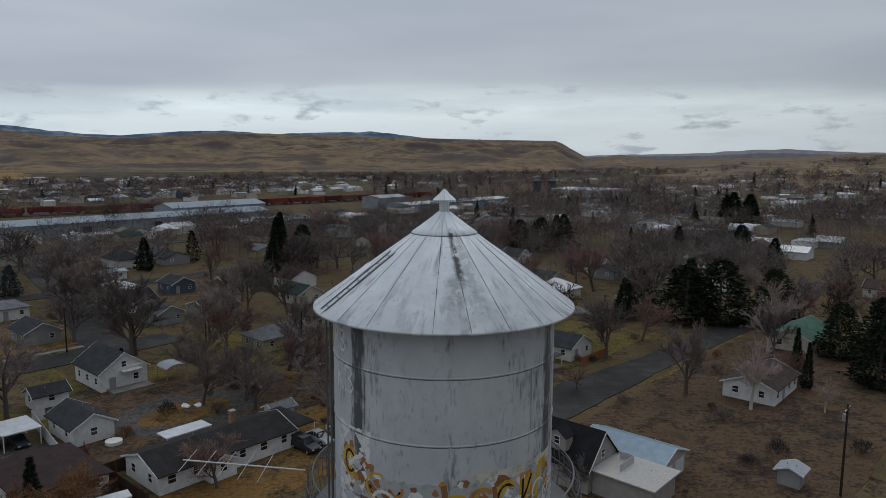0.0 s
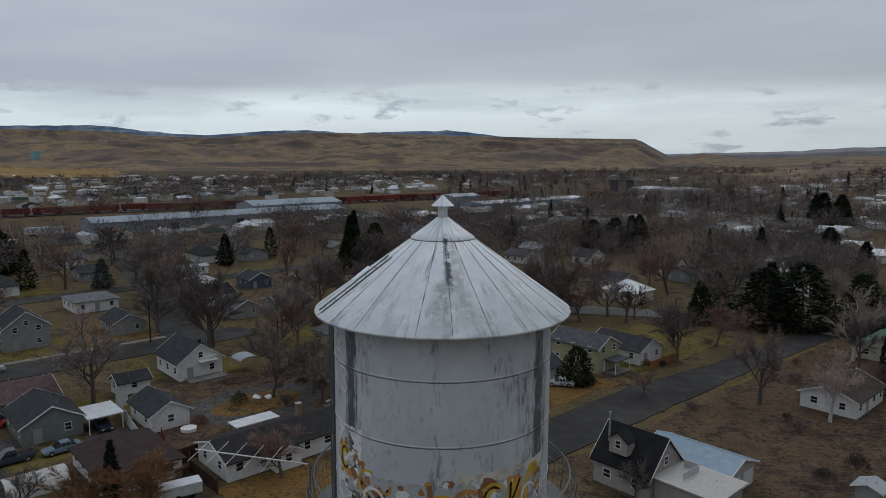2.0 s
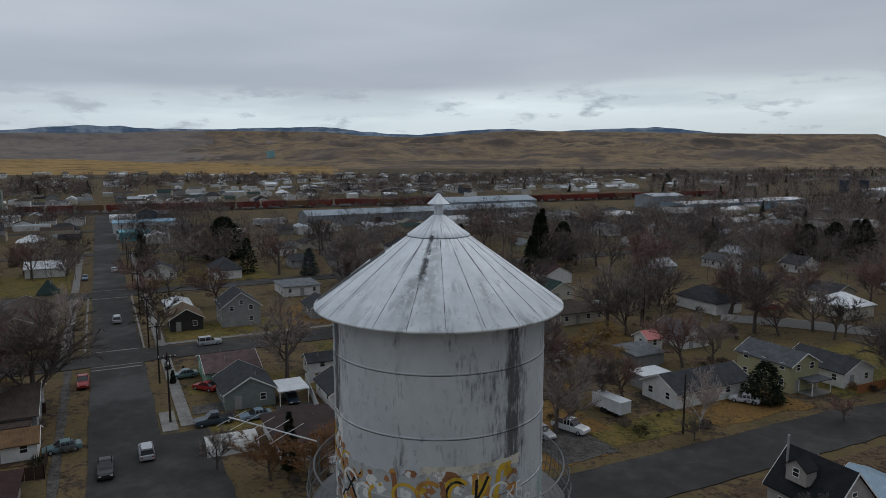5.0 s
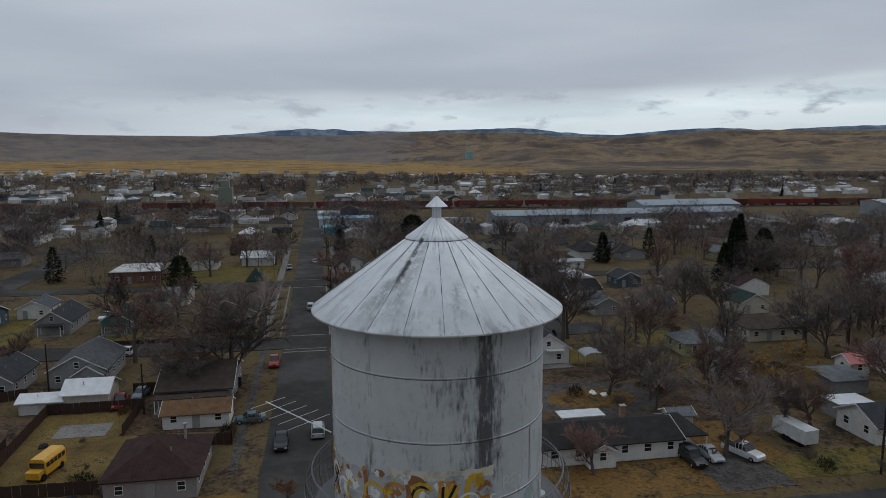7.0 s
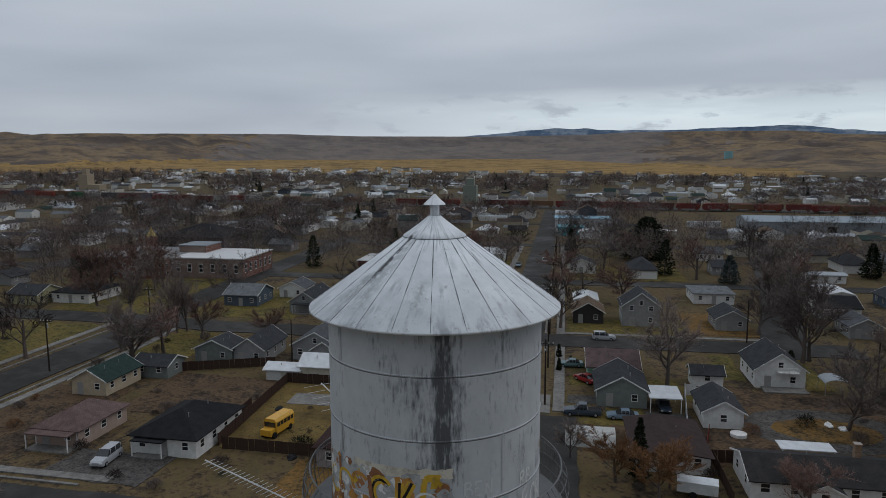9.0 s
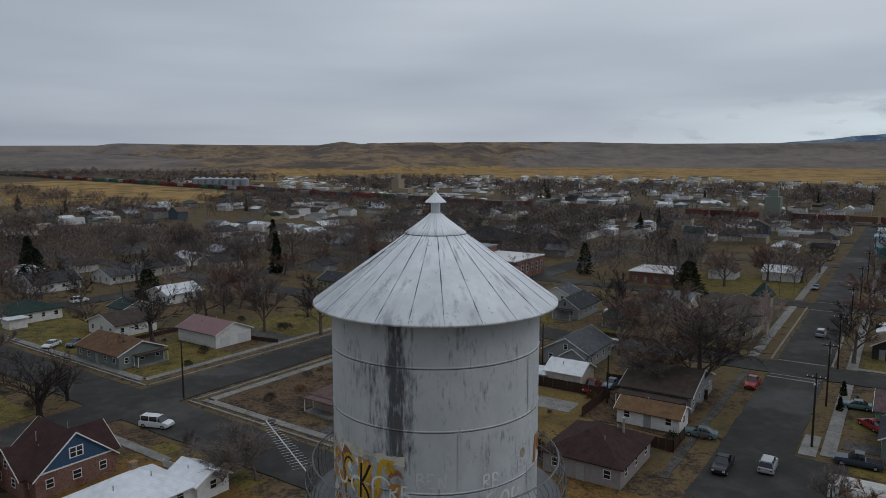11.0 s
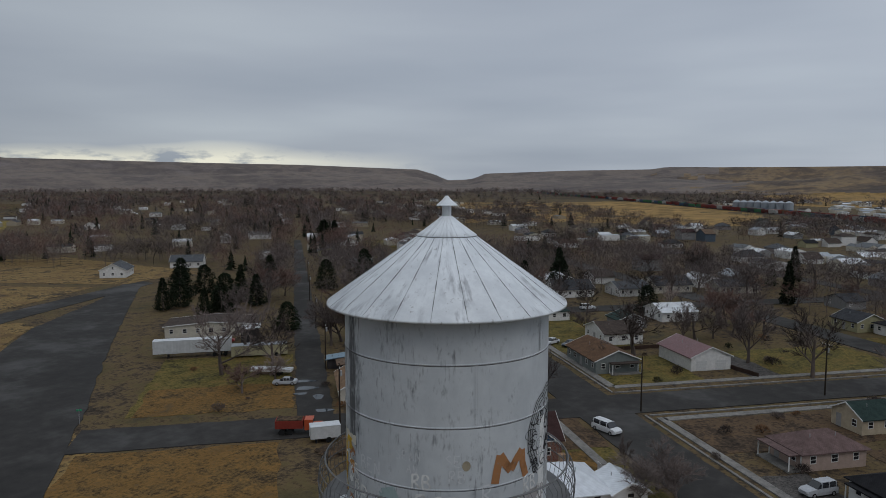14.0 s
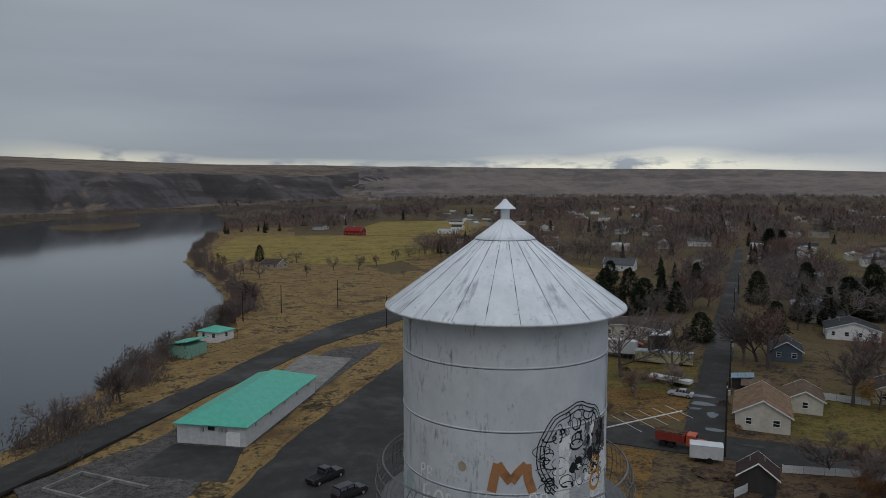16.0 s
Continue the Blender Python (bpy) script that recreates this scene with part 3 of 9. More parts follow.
def backdrop(name, mat, label, b0, b1, top):
    bm, prev = bmesh.new(), None
    for i in range(241):
        deg = b0 + (b1 - b0) * i / 240
        b, h = radians(deg), top(deg)
        x, y = -math.sin(b), math.cos(b)
        col = [bm.verts.new((x * 4890, y * 4890, -60)), bm.verts.new((x * 4925, y * 4925, h * 0.7)), bm.verts.new((x * 4960, y * 4960, h))]
        if prev:
            for j in range(2):
                bm.faces.new((prev[j], col[j], col[j + 1], prev[j + 1]))
        prev = col
    tagged(new(name, mesh_of(bm, name, mat)), label, "mountains", kind="structure")


def blue_range(deg):
    env = min(1, max(0, (deg + 2) / 8)) * min(1, max(0, (62 - deg) / 14))
    rim = float(np.interp(deg, RIM_B, RIM_H))
    return 38.6 + (rim - 38.6) * 4960 / 3000 + env * (34 + 26 * math.exp(-((deg - 51) / 4.5) ** 2) + 30 * noise.noise(Vector((deg * 0.11, 0, 0))) + 9 * noise.noise(Vector((deg * 0.8, 3, 0)))) - 12


def hazy_range(deg):
    return float(np.interp(deg, [-45, -32, -28.2, -25.8, -23.2, -20.6, -17.8, -14.4, -8], [50, 60, 71, 82, 75, 57, 49, 42, 30])) + 5 * noise.noise(Vector((deg * 0.9, 5, 0)))


backdrop("backdrop_mountains", M_MOUNTAIN, "far snow-dusted mountain range with blue haze put into its colour", -2, 62, blue_range)
backdrop("backdrop_ridge", M_HAZE_TINT, "far ridge with lavender-grey haze put into its colour", -45, -8, hazy_range)

# ---- streets and lots ----


def patch(name, poly, mat, z, label, category, ragged=0.0, world=False):
    """A sheet of ground cover with the outline in the street grid; ragged: metres by which its edge wanders."""
    fine = []
    for a, b in zip(poly, poly[1:] + poly[:1]):
        k = max(1, int(math.hypot(b[0] - a[0], b[1] - a[1]) / 12))
        fine += [(a[0] + (b[0] - a[0]) * i / k, a[1] + (b[1] - a[1]) * i / k) for i in range(k)]
    pts = [Vector((*swung(*p), 0)) if world else town(*p) for p in fine]
    if ragged:
        out = []
        for a, b in zip(pts, pts[1:] + pts[:1]):
            n = max(1, int((b - a).length / 2.5))
            side = (b - a).normalized().cross(Vector((0, 0, 1)))
            for i in range(n):
                p = a.lerp(b, i / n)
                out.append(p + side * ragged * (noise.noise(p * 0.23) + 0.6 * noise.noise(p * 0.9)))
        pts = out
    bm = bmesh.new()
    slab(bm, pts, -0.3, z)
    return tagged(new(name, mesh_of(bm, name, mat)), label, category, kind="structure")


def rect(u0, u1, v0, v1):
    return [(u0, v0), (u1, v0), (u1, v1), (u0, v1)]


def in_grid(x, y):
    p = Vector((x, y, 0))
    return p.dot(UX), p.dot(VX)


STREET = "worn grey asphalt street with damp patches"
patch("road_main", rect(51, 640, -10.2, -1.2), M_ASPHALT, 0.120, STREET, "street", 0.35)
patch("road_cross_1", [(42, -330), (51.5, -330), (51.5, 90), (48.5, 113), (47.0, 148), (47.6, 225), (41.0, 225), (40.0, 148), (42, 117)], M_ASPHALT, 0.124, STREET, "street", 0.35)
patch("road_cross_2", rect(124.5, 133.5, -330, 60), M_ASPHALT, 0.128, STREET, "street", 0.35)
patch("road_cross_3", rect(192, 200, -330, 300), M_ASPHALT, 0.128, STREET, "street", 0.35)
patch("road_cross_4", rect(277, 285, -330, 300), M_ASPHALT, 0.128, STREET, "street", 0.35)
patch("road_cross_5", rect(365, 373, -330, 60), M_ASPHALT, 0.128, STREET, "street", 0.35)
patch("road_back", rect(-36, 300, -99, -89), M_ASPHALT, 0.132, STREET, "street", 0.35)
patch("road_far_back", rect(54, 300, -187, -178), M_ASPHALT, 0.132, STREET, "street", 0.35)
patch("road_diagonal", [(122, 40), (122, 49), (190, 66), (310, 90), (310, 81), (190, 57)], M_ASPHALT, 0.136, STREET, "street", 0.35)
patch("alley", [(-3.5, -98), (-3.5, -230), (-2.2, -620), (1.2, -620), (2.5, -230), (2.5, -98)], M_ASPHALT, 0.120, "narrow asphalt lane with puddles", "lane", 0.5)
LOT = [(-20, -20), (-32, -60), (-37.7, -105), (-46, -160), (-53, -212), (-60, -267), (-67, -268), (-66, -230), (-71, -185), (-69, -157), (-64, -110), (-61, -92), (-58.5, -74), (-53, -52), (-44, -20)]
patch("car_park", LOT, M_ASPHALT, 0.12, "wide open asphalt car park", "car park", 0.5)
patch("river_road", [(-79, 0), (-83, -30), (-88, -46), (-90, -61), (-92.6, -86), (-98.5, -119), (-102, -152), (-100, -184), (-86, -214), (-68, -262), (-61, -275), (-56, -268), (-66, -240), (-78, -205), (-87, -178), (-88, -152), (-90, -128), (-85, -79), (-82.5, -60), (-80, -41), (-72, 0)], M_ASPHALT, 0.13, "curving asphalt road above the river", "road", 0.4)
patch("river_yard", [(-80, -42), (-76.8, -60), (-80, -80), (-84, -100), (-85, -125), (-78, -138), (-76, -130), (-70.5, -103), (-64, -74), (-60, -56), (-52, -30)], M_GRAVEL, 0.085, "dark gravel yard round a hall", "yard", 0.5)
for name, poly in (("pavement_main_1", rect(88, 124, 1.6, 3.4)), ("pavement_pad", rect(87, 95, -0.9, 1.2)), ("pavement_main_2", rect(134, 192, 1.6, 3.4)), ("pavement_main_3", rect(134, 192, -15.5, -13.6)), 
                   ("pavement_cross_1", rect(134.5, 136.0, 3.4, 44)), ("pavement_back_1", rect(55, 124, -86.0, -84.4)), ("pavement_back_2", rect(55, 124, -104.6, -103.0)), ("pavement_cross_2", rect(54, 55.6, -178, -104)), ("pavement_cross_3", rect(54, 55.4, -86, -52)),
                   ("pavement_main_5", rect(202, 277, -15.5, -13.6)), ("pavement_main_6", rect(202, 277, 1.6, 3.4)), ("pavement_corner", rect(36.5, 38, -88, -70))):
    patch(name, poly, M_CONCRETE, 0.16, "pale concrete pavement slabs beside the street", "pavement")
for name, poly in (("kerb_1", rect(53.6, 124, -100.6, -100.2)), ("kerb_2", rect(53.0, 53.4, -178, -100.6)), ("kerb_3", rect(53.6, 120, -87.6, -87.2)), ("kerb_4", rect(52.6, 53.0, -87.6, -55)), ("kerb_5", rect(134, 192, -0.9, -0.5)), ("kerb_6", rect(134, 192, -11.4, -11.0))):
    patch(name, poly, M_CONCRETE, 0.20, "concrete kerb along the street", "kerb")
GRASS = "patchy yellow-green winter grass"
patch("ground_field", rect(290, 338, 232, 314), M_DRYGRASS, 0.10, "rusty dry grass field beside a warehouse", "ground", 2.0)
for k, (u, v, a, b) in enumerate(((-2.1, -119.8, 2.6, 0.9), (-1.6, -115.0, 2.0, 1.2), (1.0, -101.2, 1.5, 0.8), (0.4, -109.0, 0.9, 1.6), (-2.6, -111.5, 1.2, 0.7), (6.5, -96.0, 2.2, 0.5))):
    patch("puddle_%d" % (k + 1), [(u + a * math.cos(q) * (1 + 0.25 * math.sin(3 * q + k)), v + b * math.sin(q)) for q in [6.283 * i / 14 for i in range(14)]], M_WATER, 0.14, "shallow puddle on worn asphalt reflecting the sky", "puddle", 0.15)
for k, (u0, u1) in enumerate(((121.6, 122.1), (123.6, 124.0), (134.2, 134.6), (189.6, 190.1), (201.6, 202.1))):
    patch("road_marking_%d" % (k + 1), rect(u0, u1, -10.0, -1.6), M_CONCRETE, 0.145, "worn pale crossing line painted on asphalt", "road marking", 0.12)
patch("corner_lot", rect(56, 86, -1.4, 5.0), M_ASPHALT, 0.118, "dark asphalt lot at the street corner", "lot", 0.5)
patch("yard_slab", rect(84.5, 89.5, -39.5, -32.5), M_CONCRETE, 0.12, "grey concrete slab among straw weeds", "slab", 0.2)
patch("footpath", rect(70, 124, -14.4, -13.2), M_GRAVEL, 0.11, "dull trodden gravel footpath beside the street", "path", 0.3)
n = 0
for mat, label, polys in (
    (M_LAWN, GRASS, [rect(54, 60, 4, 20), rect(84, 91, 4, 15), rect(101, 106, 4, 22), rect(96, 103, 22, 34), rect(108, 123, 30, 34), rect(104, 123, 43, 47), rect(55.6, 75, -112, -104.6), rect(56, 68, -113, -103), rect(85, 123, -125, -104), rect(64, 76, -125, -112),
                     rect(56, 76, -180, -132), rect(28, 41, -83, -72), rect(33, 41, -70, -55), rect(12, 36, -128, -102), rect(54, 75, 96, 132), rect(33, 41, 100, 150), rect(134, 142, -48, -16), rect(136, 150, 4, 30), rect(55.6, 62, 52, 70), rect(100, 124, 60, 76),
                     rect(138, 170, -92, -60), rect(134, 190, -130, -100), rect(202, 240, -60, -16), rect(202, 230, 4, 40), rect(103, 123, -84, -70), rect(-31, -4, -143, -104), rect(11, 20, 101, 115), rect(30, 40, 99, 108)]),
    (M_DRYGRASS, "dull orange-brown winter grass", [rect(54, 63.5, 22, 50), rect(54.5, 64, -17, -11.5), rect(54, 62, 70, 90), rect(76, 92, 30, 62), rect(60, 76, 46, 56), rect(54, 66, -30, -17), rect(-34, -6, -88, -45), rect(5, 38, -75, -52), rect(-30, -4, -120, -104), rect(138, 160, 30, 44)]),
    (M_STRAW, "tall dry straw-coloured weeds", [rect(67, 94, -43, -28.5), rect(73, 82, 52, 60)]),
    (M_DIRT, "bare brown dirt yard", [rect(72.5, 84, 10, 24), rect(74, 102, 24, 60), rect(56, 84, -84, -70), rect(76, 95, -67, -44), rect(3, 41, -100, -76), rect(5, 40, 56, 150), rect(84, 100, -30, -16), rect(76, 104, 24, 34)]),
    (M_GRAVEL, "grey gravel drive", [rect(54, 63, 43, 52), rect(84, 90, 15.5, 22), rect(85, 92, -122, -104), rect(92, 96, 4, 9), rect(54, 62, -62, -48)]),
    (M_BANK, "dry tufted grass on the bank", [[(-46, -20), (-54, -52), (-59.5, -74), (-62, -92), (-65, -110), (-70, -157), (-72, -190), (-79, -195), (-86, -160), (-84, -128), (-77, -138), (-70, -103), (-63.5, -74), (-59.6, -56), (-52, -28)], [(-100, -110), (-104, -152), (-100, -190), (-90, -215), (-76, -262), (-140, -280), (-150, -200), (-135, -150)], [(-66, -268), (-60, -280), (-40, -300), (-120, -380), (-200, -360), (-140, -290)]]),
    (M_FIELD, "wide mown pasture by the river", [[in_grid(*q) for q in poly] for poly in ([(8, -361), (9, -442), (-2, -535), (-15, -590), (-94, -569), (-165, -524), (-127, -397), (-73, -334), (-40, -345), (-21, -390)], [(-102, -600), (-180, -804), (-256, -799), (-300, -763), (-177, -492), (-169, -530), (-98, -573)])]),
):
    for poly in polys:
        n += 1
        patch("ground_cover_%d" % n, poly, mat, 0.012 + 0.0012 * n if mat is not M_LAWN else 0.03 + 0.001 * n, label, "ground", 0.9)
patch("hall_terrace", [(-10.6, -116.4), (-22, -140), (-12, -147), (-0.7, -121.4)], M_CONCRETE, 0.15, "pale concrete terrace at the end of a hall", "terrace", world=True)
for k, (u0, u1, v0, v1) in enumerate(((8, 80, -470, -400), (-130, -12, -560, -470), (10, 120, -640, -560), (-200, -40, -760, -690), (30, 110, -350, -318))):
    patch("pasture_%d" % (k + 1), rect(u0, u1, v0, v1), M_LAWN, 0.07, "far strip of pale winter pasture", "ground", 3.0)
patch("turning_circle", [(86.5 + 8.0 * math.cos(a), 39.5 + 11.0 * math.sin(a)) for a in [6.283 * i / 24 for i in range(24)]], M_GRAVEL, 0.084, "dark gravel drive looping round a yard", "drive", 0.4)
patch("yard_grass", [(86.3 + 4.5 * math.cos(a), 39.5 + 7.3 * math.sin(a)) for a in [6.283 * i / 20 for i in range(20)]], M_DRYGRASS, 0.092, "oval of rusty dry grass in a gravel loop", "ground", 0.5)

# ---- water tower ----
TANK_R, EAVE_R, EAVE_Z, RING_Z = 2.385, 2.795, 35.47, (34.50, 33.18, 31.86)
FLOOR_Z, RAIL_R, RAIL_Z = 30.72, 2.98, 31.78


def tank_mat():
    """Weathered grey paint: ragged soot streaks running down at a few places, smudges, flecks and grain."""
    m = Nodes("weathered_grey_steel_paint", 0.62, 0.0)
    sep = m.n.new("ShaderNodeSeparateXYZ")
    m.l.new(m.co.outputs["Object"], sep.inputs[0])
    ang = m.math("ARCTAN2", sep.outputs[1], sep.outputs[0])

    def wall_noise(across, down, detail, rough):
        c = m.n.new("ShaderNodeCombineXYZ")
        m.l.new(m.math("MULTIPLY", ang, 2.4 * across), c.inputs[0])
        m.l.new(m.math("MULTIPLY", sep.outputs[2], down), c.inputs[1])
        return m.noise(c.outputs[0], 1.0, detail, rough)

    runs, fibres, smudge, flecks = wall_noise(2.6, 1.1, 6.0, 0.62), wall_noise(15.0, 1.6, 6.0, 0.65), wall_noise(1.6, 1.1, 5.0, 0.6), wall_noise(9.0, 4.2, 6.0, 0.68)
    blot = m.noise(m.vec(), 0.9, 5.0, 0.6)
    base = m.mix(m.mask(blot, 0.35, 0.7), (0.45, 0.475, 0.495), (0.56, 0.585, 0.60))
    base = m.mix(m.math("MULTIPLY", m.mask(runs, 0.50, 0.72), 0.35), base, (0.58, 0.60, 0.61))
    base = m.mix(m.math("MULTIPLY", m.mask(runs, 0.48, 0.32), 0.30), base, (0.38, 0.40, 0.42))
    dabs = wall_noise(13.0, 2.6, 5.0, 0.62)
    spots = m.math("MULTIPLY", m.mask(flecks, 0.54, 0.68), m.mask(smudge, 0.46, 0.60))
    base = m.mix(m.math("MULTIPLY", spots, 0.6), base, (0.13, 0.135, 0.145))
    rough = m.math("ADD", m.math("MULTIPLY", m.math("SUBTRACT", dabs, 0.5), 2.0), m.math("ADD", m.math("MULTIPLY", m.math("SUBTRACT", fibres, 0.5), 0.9), m.math("MULTIPLY", m.math("SUBTRACT", smudge, 0.5), 1.5)))
    total = None
    for deg, width, strength in ((-27.5, 0.105, 1.0), (-20.5, 0.07, 0.50), (-134.5, 0.095, 1.05), (-53, 0.22, 0.34), (-87, 0.05, 0.40), (-37, 0.12, 0.38), (-124, 0.10, 0.36), (50, 0.20, 0.14), (12, 0.42, 0.24), (30, 0.30, 0.20), (-105, 0.30, 0.05), (-150, 0.08, 0.36)):
        away = m.math("ABSOLUTE", m.math("SUBTRACT", ang, radians(deg)))
        fall = m.math("MULTIPLY", m.mask(away, width * 1.5, width * 0.35), strength)
        total = fall if total is None else m.math("MAXIMUM", total, fall)
    soot = m.math("MULTIPLY", m.mask(m.math("ADD", total, rough), 0.34, 0.95), m.mask(total, 0.0, 0.12))
    base = m.mix(m.math("MULTIPLY", soot, 0.9), base, (0.042, 0.043, 0.048))
    m.bump(m.noise(m.vec(), 2.2, 3.0), 0.10, 0.05)
    return m.done(base)


def roof_mat():
    m = Nodes("weathered_white_roof_paint", 0.5, 0.0)
    co = m.co.outputs["Object"]
    sep = m.n.new("ShaderNodeSeparateXYZ")
    m.l.new(co, sep.inputs[0])
    ang = m.math("ARCTAN2", sep.outputs[1], sep.outputs[0])
    rad = m.math("SQRT", m.math("ADD", m.math("POWER", sep.outputs[0], 2.0), m.math("POWER", sep.outputs[1], 2.0)))
    pol = m.n.new("ShaderNodeCombineXYZ")
    m.l.new(m.math("MULTIPLY", ang, 4.0), pol.inputs[0])
    m.l.new(m.math("MULTIPLY", rad, 0.55), pol.inputs[1])
    runs = m.noise(pol.outputs[0], 2.2, 6.0, 0.65)
    blot = m.noise(m.vec(), 1.6, 6.0, 0.68)
    fine = m.noise(m.vec(), 7.0, 5.0, 0.7)
    col = m.mix(m.mask(blot, 0.36, 0.66), (0.64, 0.67, 0.70), (0.80, 0.835, 0.86))
    col = m.mix(m.math("MULTIPLY", m.math("MULTIPLY", m.mask(runs, 0.50, 0.62), 0.75), m.mask(m.noise(m.vec(), 0.8, 3.0), 0.42, 0.56)), col, (0.30, 0.31, 0.335))
    col = m.mix(m.math("MULTIPLY", m.mask(fine, 0.61, 0.67), 0.5), col, (0.24, 0.23, 0.23))
    # the sooty strip down one side
    total = None
    for deg, width, r0, r1, k in ((-79, 0.085, 0.55, 2.1, 0.95), (-84, 0.12, 1.6, 2.7, 0.45), (-72, 0.16, 0.7, 2.7, 0.35), (-40, 0.10, 1.7, 2.6, 0.35)):
        away = m.math("ABSOLUTE", m.math("SUBTRACT", ang, radians(deg)))
        band = m.mask(m.math("ADD", away, m.math("MULTIPLY", m.math("SUBTRACT", blot, 0.5), width * 1.6)), width, width * 0.3)
        band = m.math("MULTIPLY", band, m.math("MULTIPLY", m.mask(rad, r1, r1 - 0.5), m.mask(rad, r0 - 0.05, r0 + 0.12)))
        band = m.math("MULTIPLY", m.math("MULTIPLY", band, k), m.mask(fine, 0.34, 0.5))
        total = band if total is None else m.math("MAXIMUM", total, band)
    col = m.mix(total, col, (0.035, 0.035, 0.04))
    m.bump(blot, 0.12, 0.05)
    return m.done(col)


M_TANK, M_ROOFPAINT = tank_mat(), roof_mat()
M_SEAM = flat_paint((0.13, 0.13, 0.135), 0.8, name="dirty_seam")
M_RIVET = flat_paint((0.24, 0.245, 0.255), 0.55, name="grey_rivets")
M_ALU = flat_paint((0.60, 0.60, 0.60), 0.4, 0.2, name="aluminium")
M_OLDSTEEL = flat_paint((0.15, 0.15, 0.15), 0.6, 0.3, name="dull_painted_steel")

tower = thing("water_tower", pose(0, 0, 0), "tall grey riveted steel water tower with conical white roof and graffiti", "water tower")

bm = bmesh.new()
lathe(bm, [(TANK_R, z) for z in (30.3, 30.54, 31.86, 33.18, 34.50, 35.62)] , 96)
lathe(bm, [(TANK_R * math.cos(a), 30.3 - TANK_R * 0.8 * math.sin(a)) for a in (0.0, 0.3, 0.6, 0.9, 1.2, 1.45)], 96)
part("tank", bm, M_TANK, tower, "grey painted riveted steel tank, streaked with soot", smooth=True)

# lap rings round the tank, and the vertical lap straps of each course
for z in RING_Z:
    bm = bmesh.new()
    lathe(bm, [(TANK_R - 0.01, z - 0.03), (TANK_R + 0.007, z - 0.028), (TANK_R + 0.009, z + 0.006), (TANK_R - 0.01, z + 0.012)], 96)
    part("seam_ring", bm, M_TANK, tower, smooth=True)
    bm = bmesh.new()
    lathe(bm, [(TANK_R - 0.01, z - 0.040), (TANK_R + 0.0025, z - 0.040), (TANK_R + 0.0025, z - 0.028)], 96)
    part("seam_grime", bm, M_SEAM, tower, smooth=True)
courses = [(30.54, 31.86, (49, -41, 139, -131)), (31.86, 33.18, (4, -87, 93, -177)), (33.18, 34.50, (49, -43, 138, -131)), (34.50, 35.5, (4, -86.5, 93, 183))]
for z0, z1, degs in courses:
    for deg in degs:
        bm = bmesh.new()
        lathe(bm, [(TANK_R - 0.01, z0 + 0.03), (TANK_R + 0.011, z0 + 0.03), (TANK_R + 0.011, z1 - 0.03), (TANK_R - 0.01, z1 - 0.03)], 3, radians(1.6), radians(deg - 0.8))
        part("lap_strap", bm, M_TANK, tower)
# rivet heads
bm = bmesh.new()


def rivet(bm, a, z, r=0.011):
    c, s = math.cos(a), math.sin(a)
    p = Vector((c, s, 0)) * (TANK_R + 0.008) + Vector((0, 0, z))
    t = Vector((-s, c, 0))
    tip = bm.verts.new(p + Vector((c, s, 0)) * r)
    ring = [bm.verts.new(p + t * r * 1.2 * math.cos(k) + Vector((0, 0, r * 1.2 * math.sin(k)))) for k in (0, 1.571, 3.142, 4.712)]
    for i in range(4):
        bm.faces.new((ring[i], ring[(i + 1) % 4], tip))


for z in RING_Z:
    for k in range(300):
        rivet(bm, 2 * math.pi * k / 300, z - 0.012)
for z0, z1, degs in courses:
    for deg in degs:
        for k in range(24):
            for off in (-0.45, 0.45):
                rivet(bm, radians(deg + off), z0 + 0.06 + (z1 - z0 - 0.12) * k / 23, 0.009)
ob = part("rivets", bm, M_RIVET, tower)
tagged(ob, kind="stuff")

# roof: a cone of lapped plates with standing seams, a collar and a vent
CONE = ((EAVE_R, EAVE_Z), (0.66, 36.995), (0.13, 37.40))
bm = bmesh.new()
lathe(bm, [(EAVE_R - 0.03, EAVE_Z - 0.045), (EAVE_R + 0.004, EAVE_Z - 0.05), CONE[0], CONE[1]], 72)
lathe(bm, [(EAVE_R - 0.03, EAVE_Z - 0.045), (TANK_R - 0.02, EAVE_Z + 0.10)], 72)
part("roof", bm, M_ROOFPAINT, tower, "conical white painted steel roof with dark stains", smooth=True)
bm = bmesh.new()
lathe(bm, [(0.70, 36.975), (0.70, 36.998), (0.55, 37.10), (0.30, 37.285), (0.13, 37.425)], 48)
part("roof_collar", bm, M_ROOFPAINT, tower, smooth=True)
for k in range(23):
    a = radians(-94.2 + 15.15 * k + 0.8 * math.sin(5.0 * k))
    bm = bmesh.new()
    r0, z0, r1, z1 = 0.70, 36.97, EAVE_R, EAVE_Z
    c, s = math.cos(a), math.sin(a)
    side, out = Vector((-s, c, 0)), Vector((c, s, 0))
    up_n = Vector((0.63 * c, 0.63 * s, 0.78))
    rows = []
    n_seg = 30
    for i in range(n_seg + 1):
        t = i / n_seg
        p = out * (r0 + (r1 - r0) * t) + Vector((0, 0, z0 + (z1 - z0) * t))
        w = 0.0015 + 0.010 * max(0.0, 0.25 + noise.noise(Vector((k * 3.1, t * 9.0, 0))))
        rows.append([bm.verts.new(p + side * x + up_n * h) for x, h in ((-w, 0.001), (-w, 0.005), (w, 0.005), (w, 0.001))])
    for a0, b0 in zip(rows, rows[1:]):
        for j in range(3):
            bm.faces.new((a0[j], a0[j + 1], b0[j + 1], b0[j]))
    part("roof_seam", bm, M_SEAM, tower)
bm = bmesh.new()
